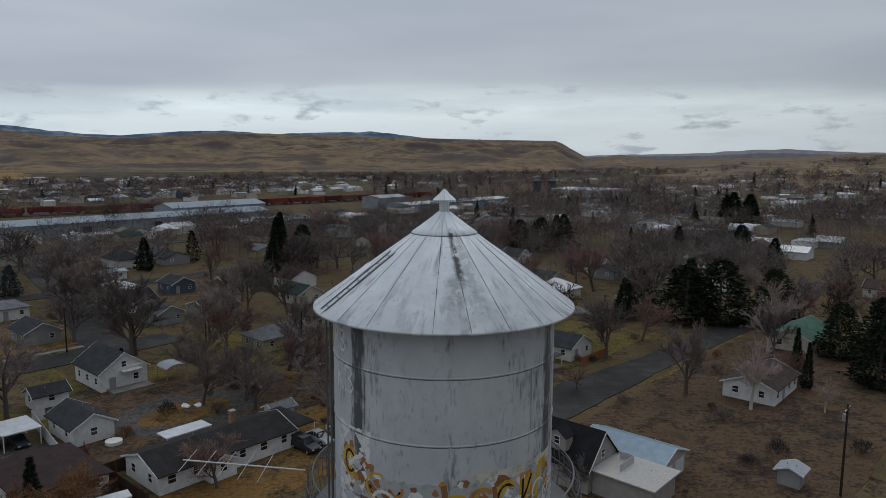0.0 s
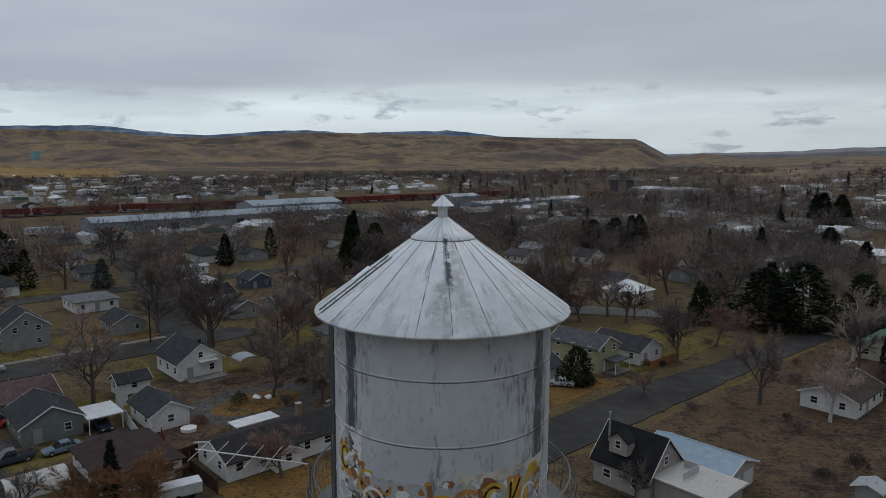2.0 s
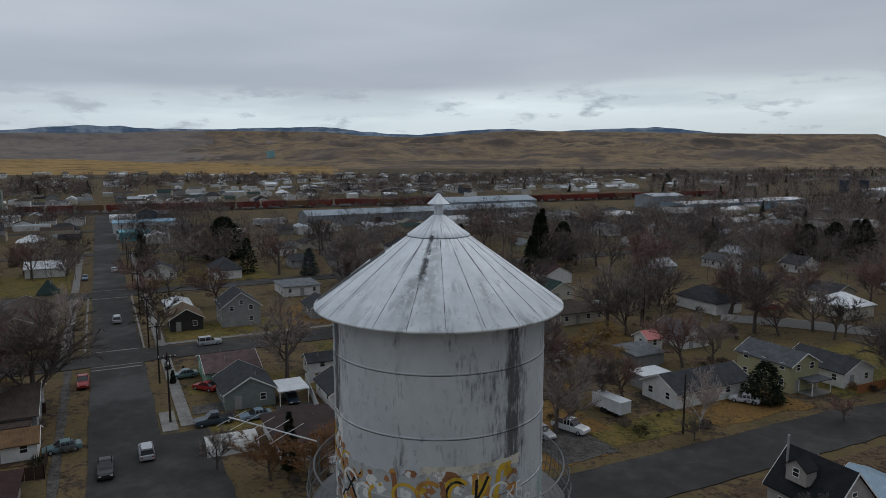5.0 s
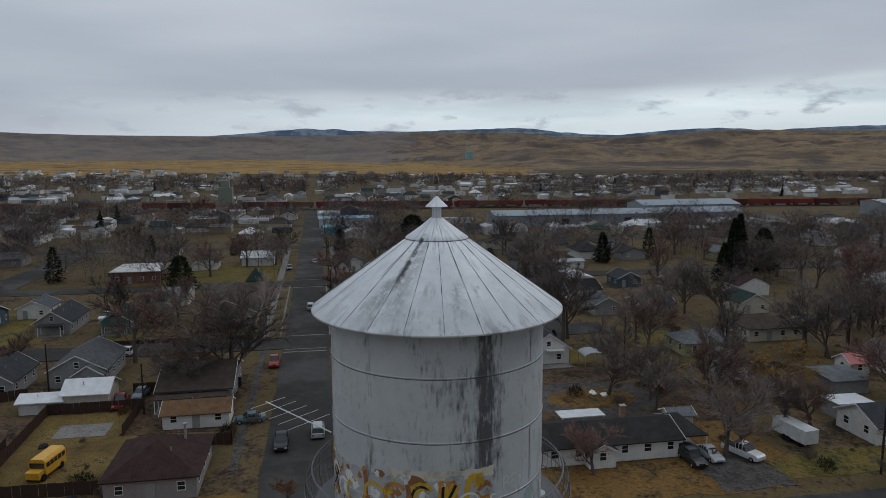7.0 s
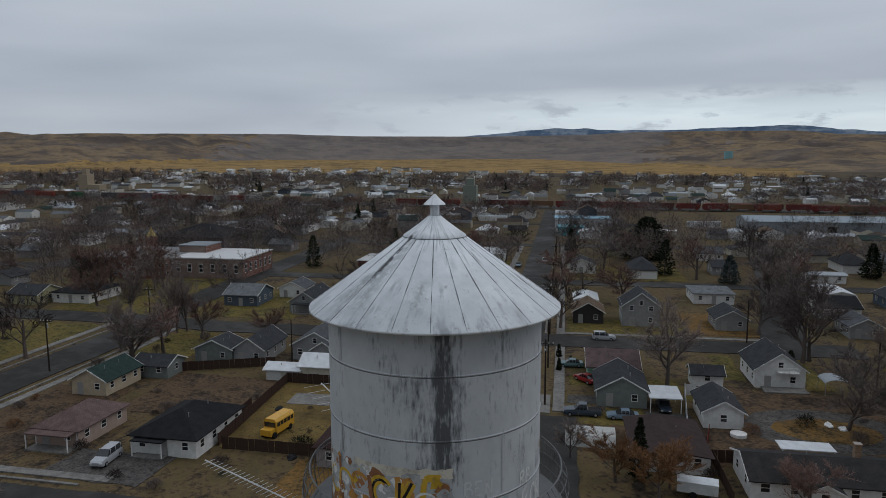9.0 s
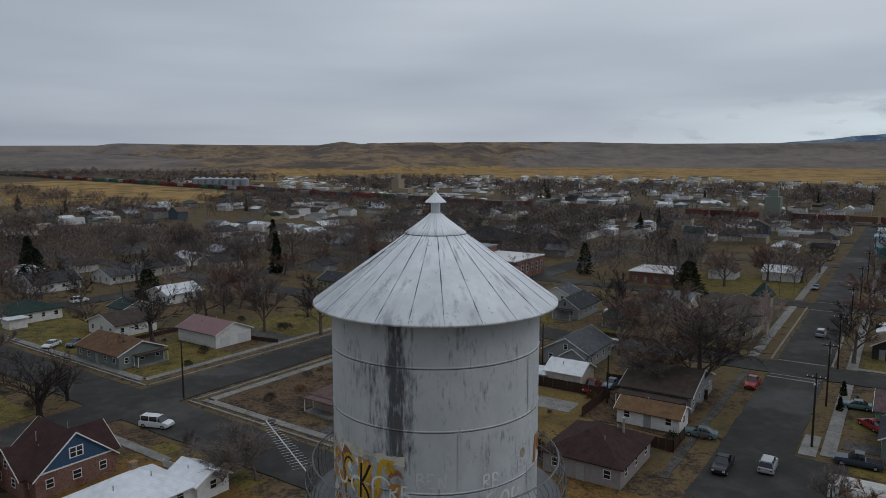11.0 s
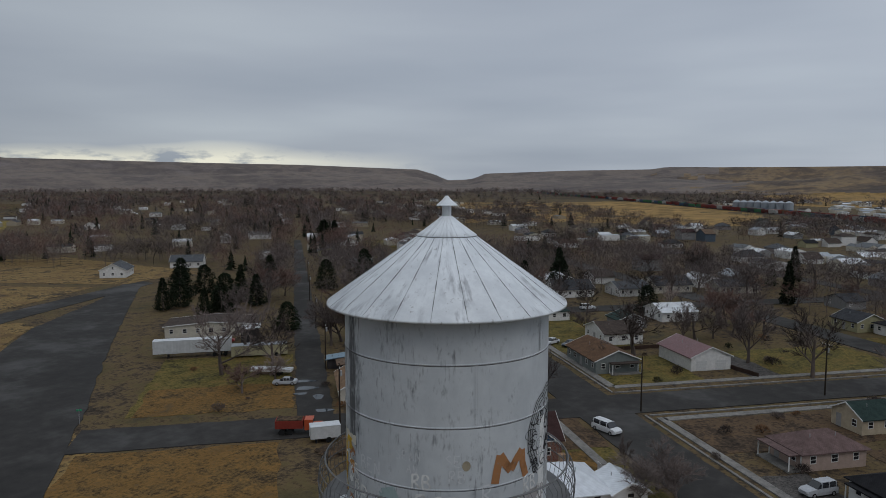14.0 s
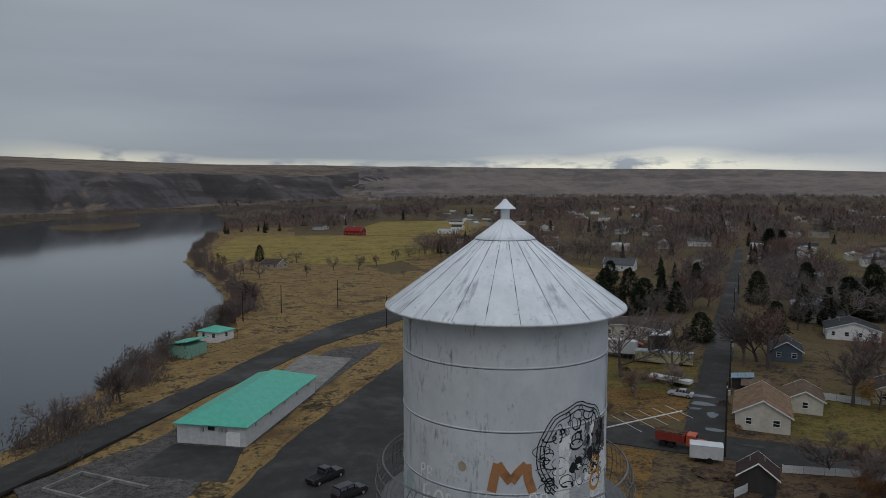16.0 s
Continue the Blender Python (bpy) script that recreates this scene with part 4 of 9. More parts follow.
lathe(bm, [(0.712, 36.962), (0.705, 36.972), (0.698, 36.978)], 48)
part("collar_seam", bm, M_SEAM, tower)
bm = bmesh.new()
lathe(bm, [(0.105, 37.36), (0.105, 37.70)], 24)
part("vent_neck", bm, M_ROOFPAINT, tower, smooth=True)
bm = bmesh.new()
lathe(bm, [(0.10, 37.665), (0.245, 37.665), (0.25, 37.675), (0.10, 37.81), (0.03, 37.895), (0.0, 37.90)], 24)
part("vent_cap", bm, M_ROOFPAINT, tower, "small conical steel vent cap")
bm = bmesh.new()
tube(bm, [(0.02, 0.0, 37.87), (0.03, 0.01, 37.98), (0.10, 0.03, 38.02)], 0.006, 5)
tube(bm, [(0.0, 0.02, 37.87), (-0.06, 0.05, 38.0)], 0.005, 5)
part("vent_wire", bm, M_OLDSTEEL, tower)
# hatch and rail at the roof's west flank
bm = boxes((-0.22, 0.22, -0.2, 0.2, 0.0, 0.07))
hatch = part("roof_hatch", bm, M_ROOFPAINT, tower, "small square steel hatch")
hatch.matrix_basis = Matrix.Rotation(radians(196), 4, "Z") @ Matrix.Translation((1.75, 0, 36.17)) @ Matrix.Rotation(radians(38), 4, "Y")
bm = bmesh.new()
for off in (-0.12, 0.12):
    tube(bm, [(1.2, off, 36.62), (2.72, off, 35.54)], 0.014, 5)
for k in range(7):
    x = 1.3 + 0.22 * k
    tube(bm, [(x, -0.12, 36.62 - 0.71 * (x - 1.2)), (x, 0.12, 36.62 - 0.71 * (x - 1.2))], 0.01, 4)
ladder = part("roof_ladder", bm, M_OLDSTEEL, tower)
ladder.matrix_basis = Matrix.Rotation(radians(207), 4, "Z")

# ladder and pipes on the west flank of the tank
bm = bmesh.new()
for off in (-0.2, 0.2):
    tube(bm, [(TANK_R + 0.16, off, 2.0), (TANK_R + 0.16, off, 35.35)], 0.022, 6)
for k in range(110):
    z = 2.2 + 0.3 * k
    tube(bm, [(TANK_R + 0.16, -0.2, z), (TANK_R + 0.16, 0.2, z)], 0.011, 4)
lad = part("ladder", bm, M_OLDSTEEL, tower, "narrow steel ladder")
lad.matrix_basis = Matrix.Rotation(radians(178), 4, "Z")
for deg, r in ((186, 0.03), (190, 0.018), (171, 0.02)):
    bm = bmesh.new()
    tube(bm, [(TANK_R + 0.07, 0, 1.0), (TANK_R + 0.07, 0, 35.2)], r, 6)
    p = part("conduit", bm, M_OLDSTEEL, tower)
    p.matrix_basis = Matrix.Rotation(radians(deg), 4, "Z")

# catwalk with curved railing
bm = bmesh.new()
lathe(bm, [(TANK_R - 0.02, FLOOR_Z), (RAIL_R, FLOOR_Z), (RAIL_R, FLOOR_Z - 0.1), (TANK_R - 0.02, FLOOR_Z - 0.1)], 72)
part("catwalk", bm, M_OLDSTEEL, tower, "narrow steel walkway")
for z, r, thick in ((RAIL_Z, RAIL_R - 0.10, 0.024), (FLOOR_Z + 0.55, RAIL_R + 0.07, 0.016), (FLOOR_Z + 0.22, RAIL_R + 0.05, 0.016), (FLOOR_Z + 0.85, RAIL_R + 0.03, 0.012)):
    bm = bmesh.new()
    lathe(bm, [(r + thick * math.cos(a), z + thick * math.sin(a)) for a in (0, 1.571, 3.142, 4.712, 6.283)], 72)
    part("rail", bm, M_OLDSTEEL, tower, smooth=True)
bm = bmesh.new()
tube(bm, [(RAIL_R, 0, FLOOR_Z), (RAIL_R + 0.06, 0, FLOOR_Z + 0.3), (RAIL_R + 0.07, 0, FLOOR_Z + 0.6), (RAIL_R + 0.03, 0, FLOOR_Z + 0.88), (RAIL_R - 0.10, 0, RAIL_Z)], 0.014, 5)
post_me = mesh_of(bm, "rail_post", M_OLDSTEEL)
bm = bmesh.new()
tube(bm, [(RAIL_R, 0, FLOOR_Z), (RAIL_R + 0.06, 0, FLOOR_Z + 0.3), (RAIL_R + 0.07, 0, FLOOR_Z + 0.6), (RAIL_R + 0.03, 0, FLOOR_Z + 0.88), (RAIL_R - 0.10, 0, RAIL_Z)], 0.006, 4)
bar_me = mesh_of(bm, "rail_bar", M_OLDSTEEL)
for k in range(96):
    part_of("rail_post" if k % 6 == 0 else "rail_bar", post_me if k % 6 == 0 else bar_me, tower, Matrix.Rotation(2 * math.pi * k / 96, 4, "Z"))

# four legs, cross braces and the riser pipe
for k in range(4):
    a = radians(45 + 90 * k)
    bm = bmesh.new()
    tube(bm, [(4.6 * math.cos(a), 4.6 * math.sin(a), -0.2), (TANK_R * math.cos(a), TANK_R * math.sin(a), 30.8)], 0.19, 10)
    part("leg", bm, M_TANK, tower)
for lvl in range(3):
    z0, z1 = 1.5 + 9.6 * lvl, 10.6 + 9.6 * lvl
    for k in range(4):
        a, b = radians(45 + 90 * k), radians(135 + 90 * k)
        r0, r1 = 4.6 - 2.2 * z0 / 31, 4.6 - 2.2 * z1 / 31
        bm = bmesh.new()
        tube(bm, [(r0 * math.cos(a), r0 * math.sin(a), z0), (r1 * math.cos(b), r1 * math.sin(b), z1)], 0.025, 5)
        tube(bm, [(r0 * math.cos(b), r0 * math.sin(b), z0), (r1 * math.cos(a), r1 * math.sin(a), z1)], 0.025, 5)
        tube(bm, [(r1 * math.cos(a), r1 * math.sin(a), z1), (r1 * math.cos(b), r1 * math.sin(b), z1)], 0.07, 6)
        part("brace", bm, M_TANK, tower)
bm = bmesh.new()
tube(bm, [(0, 0, -0.2), (0, 0, 28.6)], 0.45, 16)
part("riser_pipe", bm, M_TANK, tower, smooth=True)

# aerials clamped to the railing


def aerial(root, tip, n, span, taper, lean, label, lead=0.12):
    ob = thing("aerial", Matrix.Translation(root), label, "aerial")
    bm = bmesh.new()
    d = Vector(tip) - Vector(root)
    tube(bm, [(0, 0, 0), d], 0.017, 6)
    part("boom", bm, M_ALU, ob)
    cross = d.cross(Vector(lean)).normalized()
    for i in range(n):
        t = lead + (0.96 - lead) * i / (n - 1)
        half = span * (1 - taper * t) / 2
        bm = bmesh.new()
        tube(bm, [d * t - cross * half, d * t + cross * half], 0.0065, 5)
        part("element", bm, M_ALU, ob)
    bm = bmesh.new()
    tube(bm, [(0.05, 0, FLOOR_Z - root[2]), (0.05, 0, 0.12)], 0.02, 6)
    part("mount", bm, M_OLDSTEEL, ob)
    return ob


aerial((-2.98, -0.58, 31.86), (-5.62, -0.56, 32.07), 5, 1.55, 0.27, (0, 0, 1), "thin silver yagi aerial with five long rods on the railing", lead=0.32)
aerial((-0.45, -3.0, 31.15), (-3.85, -4.35, 31.28), 20, 0.55, 0.35, (0, 0, 1), "silver yagi aerial with many short rods on the railing")

# ---- paint on the tank: patches, tags and letters ----


def wrapped(name, shapes, mat, lift, label=""):
    """Flat outlines of (metres along the wall, height) bent round the tank from a bearing."""
    bm = bmesh.new()
    for poly in shapes:
        f = bm.faces.new([bm.verts.new((x, z, 0)) for x, z in poly])
    bmesh.ops.remove_doubles(bm, verts=bm.verts, dist=0.0004)
    bmesh.ops.triangulate(bm, faces=bm.faces)
    for _ in range(2):
        long = [e for e in bm.edges if e.calc_length() > 0.16]
        if long:
            bmesh.ops.subdivide_edges(bm, edges=long, cuts=2)
    for v in bm.verts:
        a = v.co.x / TANK_R
        v.co = Vector(((TANK_R + lift - 0.011) * math.cos(a), (TANK_R + lift - 0.011) * math.sin(a), v.co.y))
    return part(name, bm, mat, tower, label)


def at(deg):
    return radians(deg) * TANK_R


def ragged_rect(x0, x1, z0, z1, rough, seed):
    rnd, pts = random.Random(seed), []
    for a, b in (((x0, z0), (x1, z0)), ((x1, z0), (x1, z1)), ((x1, z1), (x0, z1)), ((x0, z1), (x0, z0))):
        k = max(2, int(math.hypot(b[0] - a[0], b[1] - a[1]) / 0.07))
        for i in range(k):
            pts.append((a[0] + (b[0] - a[0]) * i / k + rnd.uniform(-rough, rough), a[1] + (b[1] - a[1]) * i / k + rnd.uniform(-rough, rough)))
    return pts


def spray(c):
    key = ("spray", c)
    if key not in MATS:
        m = Nodes("spray_paint", 0.7)
        v = m.vec()
        worn, fine = m.noise(v, 3.0, 6.0, 0.7), m.noise(v, 14.0, 4.0)
        col = m.mix(m.mask(worn, 0.50, 0.66), c, shade(c, 0.62))
        MATS[key] = m.done(m.mix(m.mask(fine, 0.62, 0.74), col, (0.22, 0.22, 0.23)))
    return MATS[key]


WHITE, YELLOW, ORANGE, BROWN, BLACK, PALE, RUST, TEAL, GREYISH = spray((0.72, 0.72, 0.70)), spray((0.60, 0.38, 0.045)), spray((0.50, 0.25, 0.07)), spray((0.28, 0.13, 0.065)), spray((0.02, 0.02, 0.022)), spray((0.62, 0.58, 0.49)), spray((0.36, 0.17, 0.075)), spray((0.34, 0.43, 0.43)), spray((0.42, 0.43, 0.43))


def stroke(pts, w):
    """A brush line as a closed outline."""
    l, r = [], []
    for i, p in enumerate(pts):
        a, b = Vector(pts[max(0, i - 1)]), Vector(pts[min(len(pts) - 1, i + 1)])
        d = (b - a).normalized()
        n = Vector((-d.y, d.x)) * w / 2
        l.append(tuple(Vector(p) + n))
        r.append(tuple(Vector(p) - n))
    return [[l[i], l[i + 1], r[i + 1], r[i]] for i in range(len(pts) - 1)]


GLYPHS = {
    "R": [[(0.0, 0.0), (0.03, 0.5), (0.0, 1.0)], [(0.0, 0.97), (0.35, 1.0), (0.5, 0.8), (0.38, 0.58), (0.05, 0.5)], [(0.12, 0.5), (0.35, 0.22), (0.58, 0.0)]],
    "B": [[(0.0, 0.0), (0.02, 0.5), (0.0, 1.0)], [(0.0, 0.98), (0.34, 0.98), (0.48, 0.8), (0.36, 0.58), (0.04, 0.53)], [(0.04, 0.53), (0.42, 0.5), (0.58, 0.26), (0.4, 0.03), (0.0, 0.02)]],
    "O": [[(0.3 + 0.29 * math.cos(a), 0.5 + 0.5 * math.sin(a)) for a in [1.7 + 6.4 * i / 14 for i in range(15)]]],
    "M": [[(0.0, 0.0), (0.06, 0.5), (0.12, 1.0)], [(0.12, 1.0), (0.28, 0.62), (0.4, 0.35)], [(0.4, 0.35), (0.55, 0.68), (0.72, 1.0)], [(0.72, 1.0), (0.76, 0.5), (0.86, 0.0)]],
    "8": [[(0.3 + 0.24 * math.cos(a), 0.74 + 0.24 * math.sin(a)) for a in [6.283 * i / 12 for i in range(13)]], [(0.3 + 0.30 * math.cos(a), 0.26 + 0.27 * math.sin(a)) for a in [6.283 * i / 12 for i in range(13)]]],
    "S": [[(0.5, 0.88), (0.28, 1.0), (0.06, 0.8), (0.25, 0.55), (0.48, 0.35), (0.4, 0.06), (0.15, 0.0), (0.0, 0.14)]],
    "E": [[(0.45, 1.0), (0.0, 0.98), (0.02, 0.5), (0.0, 0.02), (0.48, 0.0)], [(0.02, 0.52), (0.36, 0.5)]],
    "A": [[(0.0, 0.0), (0.15, 0.5), (0.28, 1.0)], [(0.28, 1.0), (0.42, 0.5), (0.56, 0.0)], [(0.1, 0.36), (0.46, 0.36)]],
    "N": [[(0.0, 0.0), (0.03, 1.0)], [(0.03, 1.0), (0.25, 0.5), (0.46, 0.0)], [(0.46, 0.0), (0.5, 1.0)]],
    ".": [[(0.0, 0.0), (0.1, 0.03)]],
}


def tag(body, deg, z, size, mat, w=0.05, slant=0.0, lift=0.021, wide=1.0):
    """Brush lettering on the wall, centred on a bearing, reading left to right from outside."""
    step = size * 0.74 * wide
    x0 = at(deg) - step * len(body) / 2
    for k, ch in enumerate(body):
        for line in GLYPHS[ch]:
            pts = [(x0 + k * step + px * size * 0.95 * wide + 0.01 * math.sin(7 * py + k), z + py * size + slant * k * step + 0.01 * math.sin(5 * px + 2 * k)) for px, py in line]
            wrapped("brush_stroke", stroke(pts, w), mat, lift)


# big mural band, orange and yellow
wrapped("paint_patch", [ragged_rect(at(-152), at(-127), 31.0, 33.25, 0.03, 1)], WHITE, 0.017)
wrapped("paint_patch", [ragged_rect(at(-127), at(-24), 31.0, 32.40, 0.03, 2)], GREYISH, 0.0172)
wrapped("paint_patch", [ragged_rect(at(-76), at(-23), 32.40, 32.60, 0.018, 3)], PALE, 0.0174)
rnd = random.Random(5)
for k in range(190):
    deg = rnd.uniform(-150, -26)
    z = rnd.uniform(31.0, 32.45 if deg > -124 else 32.9)
    r0 = rnd.uniform(0.04, 0.17)
    pts = [(at(deg) + r0 * rnd.uniform(0.6, 1.3) * math.cos(a), z + r0 * rnd.uniform(0.5, 1.2) * math.sin(a)) for a in [2 * math.pi * i / 11 for i in range(11)]]
    pts = [(x, min(y, 32.5)) if x > at(-122) else (x, y) for x, y in pts]
    wrapped("paint_patch", [pts], (RUST, YELLOW, BROWN, WHITE, RUST, GREYISH, ORANGE, WHITE, GREYISH)[k % 9], 0.0176 + 0.000025 * k)
# bulb letters outlined in black on yellow
for deg, z, s in ((-59, 32.0, 0.27), (-142, 32.5, 0.22)):
    arc = [(at(deg) + s * 0.75 * math.cos(a), z + s * math.sin(a)) for a in [0.6 + 5.0 * i / 14 for i in range(15)]]
    wrapped("mural_stroke", stroke(arc, 0.20), YELLOW, 0.0210)
    wrapped("mural_stroke", stroke([(x * 0.999 + 0.0, y) for x, y in arc], 0.055), BLACK, 0.0216)
for deg0, z0, deg1, z1, mat, w in ((-130, 32.25, -112, 31.55, BLACK, 0.07), (-128, 31.4, -110, 32.2, BLACK, 0.05), (-90, 32.4, -86, 31.2, BROWN, 0.12), (-66, 32.3, -62, 31.3, BROWN, 0.1), (-50, 32.4, -46, 31.4, ORANGE, 0.12), (-36, 32.4, -40, 31.4, YELLOW, 0.12)):
    wrapped("mural_stroke", stroke([(at(deg0 + (deg1 - deg0) * i / 6), z0 + (z1 - z0) * i / 6 + 0.05 * math.sin(i * 2.1)) for i in range(7)], w), mat, 0.0220)
# the second yellow letter, and loose white and yellow hooks
for line in ([(-49.5, 31.5), (-49.0, 31.9), (-48.6, 32.28)], [(-48.5, 31.85), (-45.5, 32.05), (-42.5, 32.3)], [(-48.5, 31.85), (-45, 31.7), (-43, 31.5)]):
    line = [(at(d), z) for d, z in line]
    wrapped("mural_stroke", stroke(line, 0.19), YELLOW, 0.0222)
    wrapped("mural_stroke", stroke(line, 0.06), BLACK, 0.0228)
for deg, z, s, a0, mat, w in ((-119, 31.9, 0.26, 0.4, WHITE, 0.07), (-108, 31.75, 0.24, 0.8, WHITE, 0.08), (-97, 31.8, 0.3, 2.2, YELLOW, 0.08), (-84, 31.95, 0.26, 0.2, YELLOW, 0.07), (-72, 32.05, 0.24, 0.6, ORANGE, 0.09), (-66, 31.8, 0.2, 3.0, WHITE, 0.06), (-52, 31.75, 0.2, 0.9, WHITE, 0.07), (-36, 31.9, 0.22, 0.3, WHITE, 0.05), (-122, 32.2, 0.3, 1.2, YELLOW, 0.05), (-112, 32.2, 0.12, 3.6, ORANGE, 0.06)):
    hook = [(at(deg) + s * math.cos(a0 + 3.4 * i / 10), z + 0.9 * s * math.sin(a0 + 3.4 * i / 10)) for i in range(11)]
    wrapped("mural_stroke", stroke(hook, w), mat, 0.0224)
FAINT = spray((0.60, 0.615, 0.625))
tag("RB.", -147.5, 34.72, 0.42, WHITE, 0.045)
tag("RB", -145.5, 33.92, 0.52, WHITE, 0.05)
tag("RB", 22, 31.86, 0.30, WHITE, 0.045, -0.03)
tag("ROR", 31, 31.26, 0.46, WHITE, 0.06, -0.04)
tag("RB", -24.5, 31.62, 0.36, WHITE, 0.045)
tag("RB", -17, 31.18, 0.40, WHITE, 0.045)
tag("BEN", -9, 31.98, 0.30, FAINT, 0.035)
tag("SEAN", 15, 32.44, 0.20, FAINT, 0.016)
tag("AN", 17, 32.18, 0.18, FAINT, 0.016)
tag("SE", 38, 32.35, 0.24, FAINT, 0.025)
tag("RB", 40, 32.0, 0.26, FAINT, 0.03)
tag("M", 68.5, 31.90, 0.60, RUST, 0.19, wide=1.75)
tag("RB", 84, 31.52, 0.32, WHITE, 0.045)
tag("8", 122.5, 31.62, 0.72, ORANGE, 0.085)
tag("R", 56, 31.5, 0.4, FAINT, 0.04)
wrapped("paint_patch", [ragged_rect(at(116), at(136), 30.8, 32.5, 0.05, 10)], WHITE, 0.0172)
wrapped("paint_patch", [ragged_rect(at(76), at(100), 31.1, 31.5, 0.05, 11)], spray((0.36, 0.34, 0.33)), 0.0173)
wrapped("paint_patch", [ragged_rect(at(-2), at(8), 31.2, 31.75, 0.08, 12)], TEAL, 0.0172)
wrapped("paint_patch", [[(at(44) + 0.09 * math.cos(a), 32.36 + 0.11 * math.sin(a)) for a in [6.283 * i / 16 for i in range(16)]]], spray((0.36, 0.31, 0.22)), 0.0172)
# tangled black scribble: a wide dome of loops, black blots and bare white over it
wrapped("paint_patch", [ragged_rect(at(92), at(101), 31.0, 33.0, 0.05, 9)], WHITE, 0.0174)
wrapped("paint_patch", [ragged_rect(at(101), at(117), 31.2, 32.95, 0.06, 13)], GREYISH, 0.0173)
wrapped("paint_patch", [ragged_rect(at(111), at(134), 32.35, 33.15, 0.06, 14)], spray((0.13, 0.13, 0.135)), 0.0175)
rnd = random.Random(11)
for k in range(64):
    deg = rnd.uniform(84, 131)
    cx, cz = at(deg), rnd.uniform(31.9, 33.45 - 0.0012 * (deg - 106) ** 2)
    r0, r1, ph = rnd.uniform(0.05, 0.20), rnd.uniform(0.05, 0.16), rnd.uniform(0, 6)
    loop = [(cx + r0 * math.cos(ph + a), cz + r1 * math.sin(ph + a)) for a in [4.6 * i / 9 for i in range(10)]]
    wrapped("scribble", stroke(loop, rnd.choice((0.016, 0.022, 0.032))), BLACK, 0.0190 + 0.00005 * k)
for s in (1.0, 0.93, 0.84):
    loop = [(at(106) + 1.02 * s * math.cos(a), 32.62 + 1.03 * s * math.sin(a) + 0.03 * math.sin(9 * a)) for a in [-0.15 + 4.2 * i / 26 for i in range(27)]]
    wrapped("scribble", stroke(loop, 0.024), BLACK, 0.0226)
rnd = random.Random(23)
for k in range(26):
    cx, cz, r0 = at(rnd.uniform(98, 131)), rnd.uniform(31.8, 33.05), rnd.uniform(0.04, 0.13)
    blob = [(cx + r0 * rnd.uniform(0.5, 1.3) * math.cos(a), cz + 1.4 * r0 * rnd.uniform(0.5, 1.2) * math.sin(a)) for a in [6.283 * i / 10 for i in range(10)]]
    wrapped("paint_patch", [blob], (BLACK, BLACK, WHITE)[k % 3], 0.0180 + 0.00004 * k)

# ---- houses ----
SASH = mesh_of(boxes((-0.5, 0.5, -0.04, 0.03, -0.5, -0.42), (-0.5, 0.5, -0.04, 0.03, 0.42, 0.5), (-0.5, -0.42, -0.04, 0.03, -0.42, 0.42), (0.42, 0.5, -0.04, 0.03, -0.42, 0.42), (-0.42, 0.42, -0.03, 0.02, -0.03, 0.03)), "window_frame", M_TRIM)
PANE = mesh_of(boxes((-0.42, 0.42, -0.015, 0.01, -0.42, 0.42)), "pane", M_GLASS)
DOORLEAF = mesh_of(boxes((-0.45, 0.45, -0.04, 0.02, 0, 2.0), (-0.53, -0.45, -0.05, 0.02, 0, 2.08), (0.45, 0.53, -0.05, 0.02, 0, 2.08), (-0.53, 0.53, -0.05, 0.02, 2.0, 2.08)), "door", flat_paint((0.30, 0.29, 0.28), 0.6, name="door_paint"))
GARAGE = mesh_of(boxes(*[(-1.2, 1.2, -0.045, 0.02, 0.02 + 0.52 * k, 0.50 + 0.52 * k) for k in range(4)]), "garage_door", flat_paint((0.58, 0.58, 0.57), 0.6, name="garage_door_paint"))


def side_pose(sx, sy, side, along, z):
    """Pose of something on a wall: local -y points out of it."""
    x, y, r = {"u-": (-sx / 2, along, -90), "u+": (sx / 2, along, 90), "v+": (along, -sy / 2, 0), "v-": (along, sy / 2, 180)}[side]
    return pose(x, y, z, 0, 0, r)


def window(parent, sx, sy, side, along, z, w=1.0, h=1.2):
    m = side_pose(sx, sy, side, along, z + h / 2) @ Matrix.Diagonal((w, 1, h, 1))
    f = part_of("window", SASH, parent, m)
    part_of("pane", PANE, f)


def gable_walls(sx, sy, h, rise, ridge, t=0.0):
    bm = bmesh.new()
    x, y = sx / 2, sy / 2
    lo = [bm.verts.new(p) for p in ((-x, -y, -0.3), (x, -y, -0.3), (x, y, -0.3), (-x, y, -0.3))]
    hi = [bm.verts.new(p) for p in ((-x, -y, h), (x, -y, h), (x, y, h), (-x, y, h))]
    if ridge == "u":
        a, b = bm.verts.new((-x, 0, h + rise)), bm.verts.new((x, 0, h + rise))
        bm.faces.new((lo[3], lo[0], hi[0], a, hi[3]))
        bm.faces.new((lo[1], lo[2], hi[2], b, hi[1]))
        bm.faces.new((lo[0], lo[1], hi[1], hi[0]))
        bm.faces.new((lo[2], lo[3], hi[3], hi[2]))
    elif ridge == "v":
        a, b = bm.verts.new((0, -y, h + rise)), bm.verts.new((0, y, h + rise))
        bm.faces.new((lo[0], lo[1], hi[1], a, hi[0]))
        bm.faces.new((lo[2], lo[3], hi[3], b, hi[2]))
        bm.faces.new((lo[1], lo[2], hi[2], hi[1]))
        bm.faces.new((lo[3], lo[0], hi[0], hi[3]))
    else:
        for i in range(4):
            j = (i + 1) % 4
            bm.faces.new((lo[i], lo[j], hi[j], hi[i]))
        bm.faces.new(hi)
    return bm


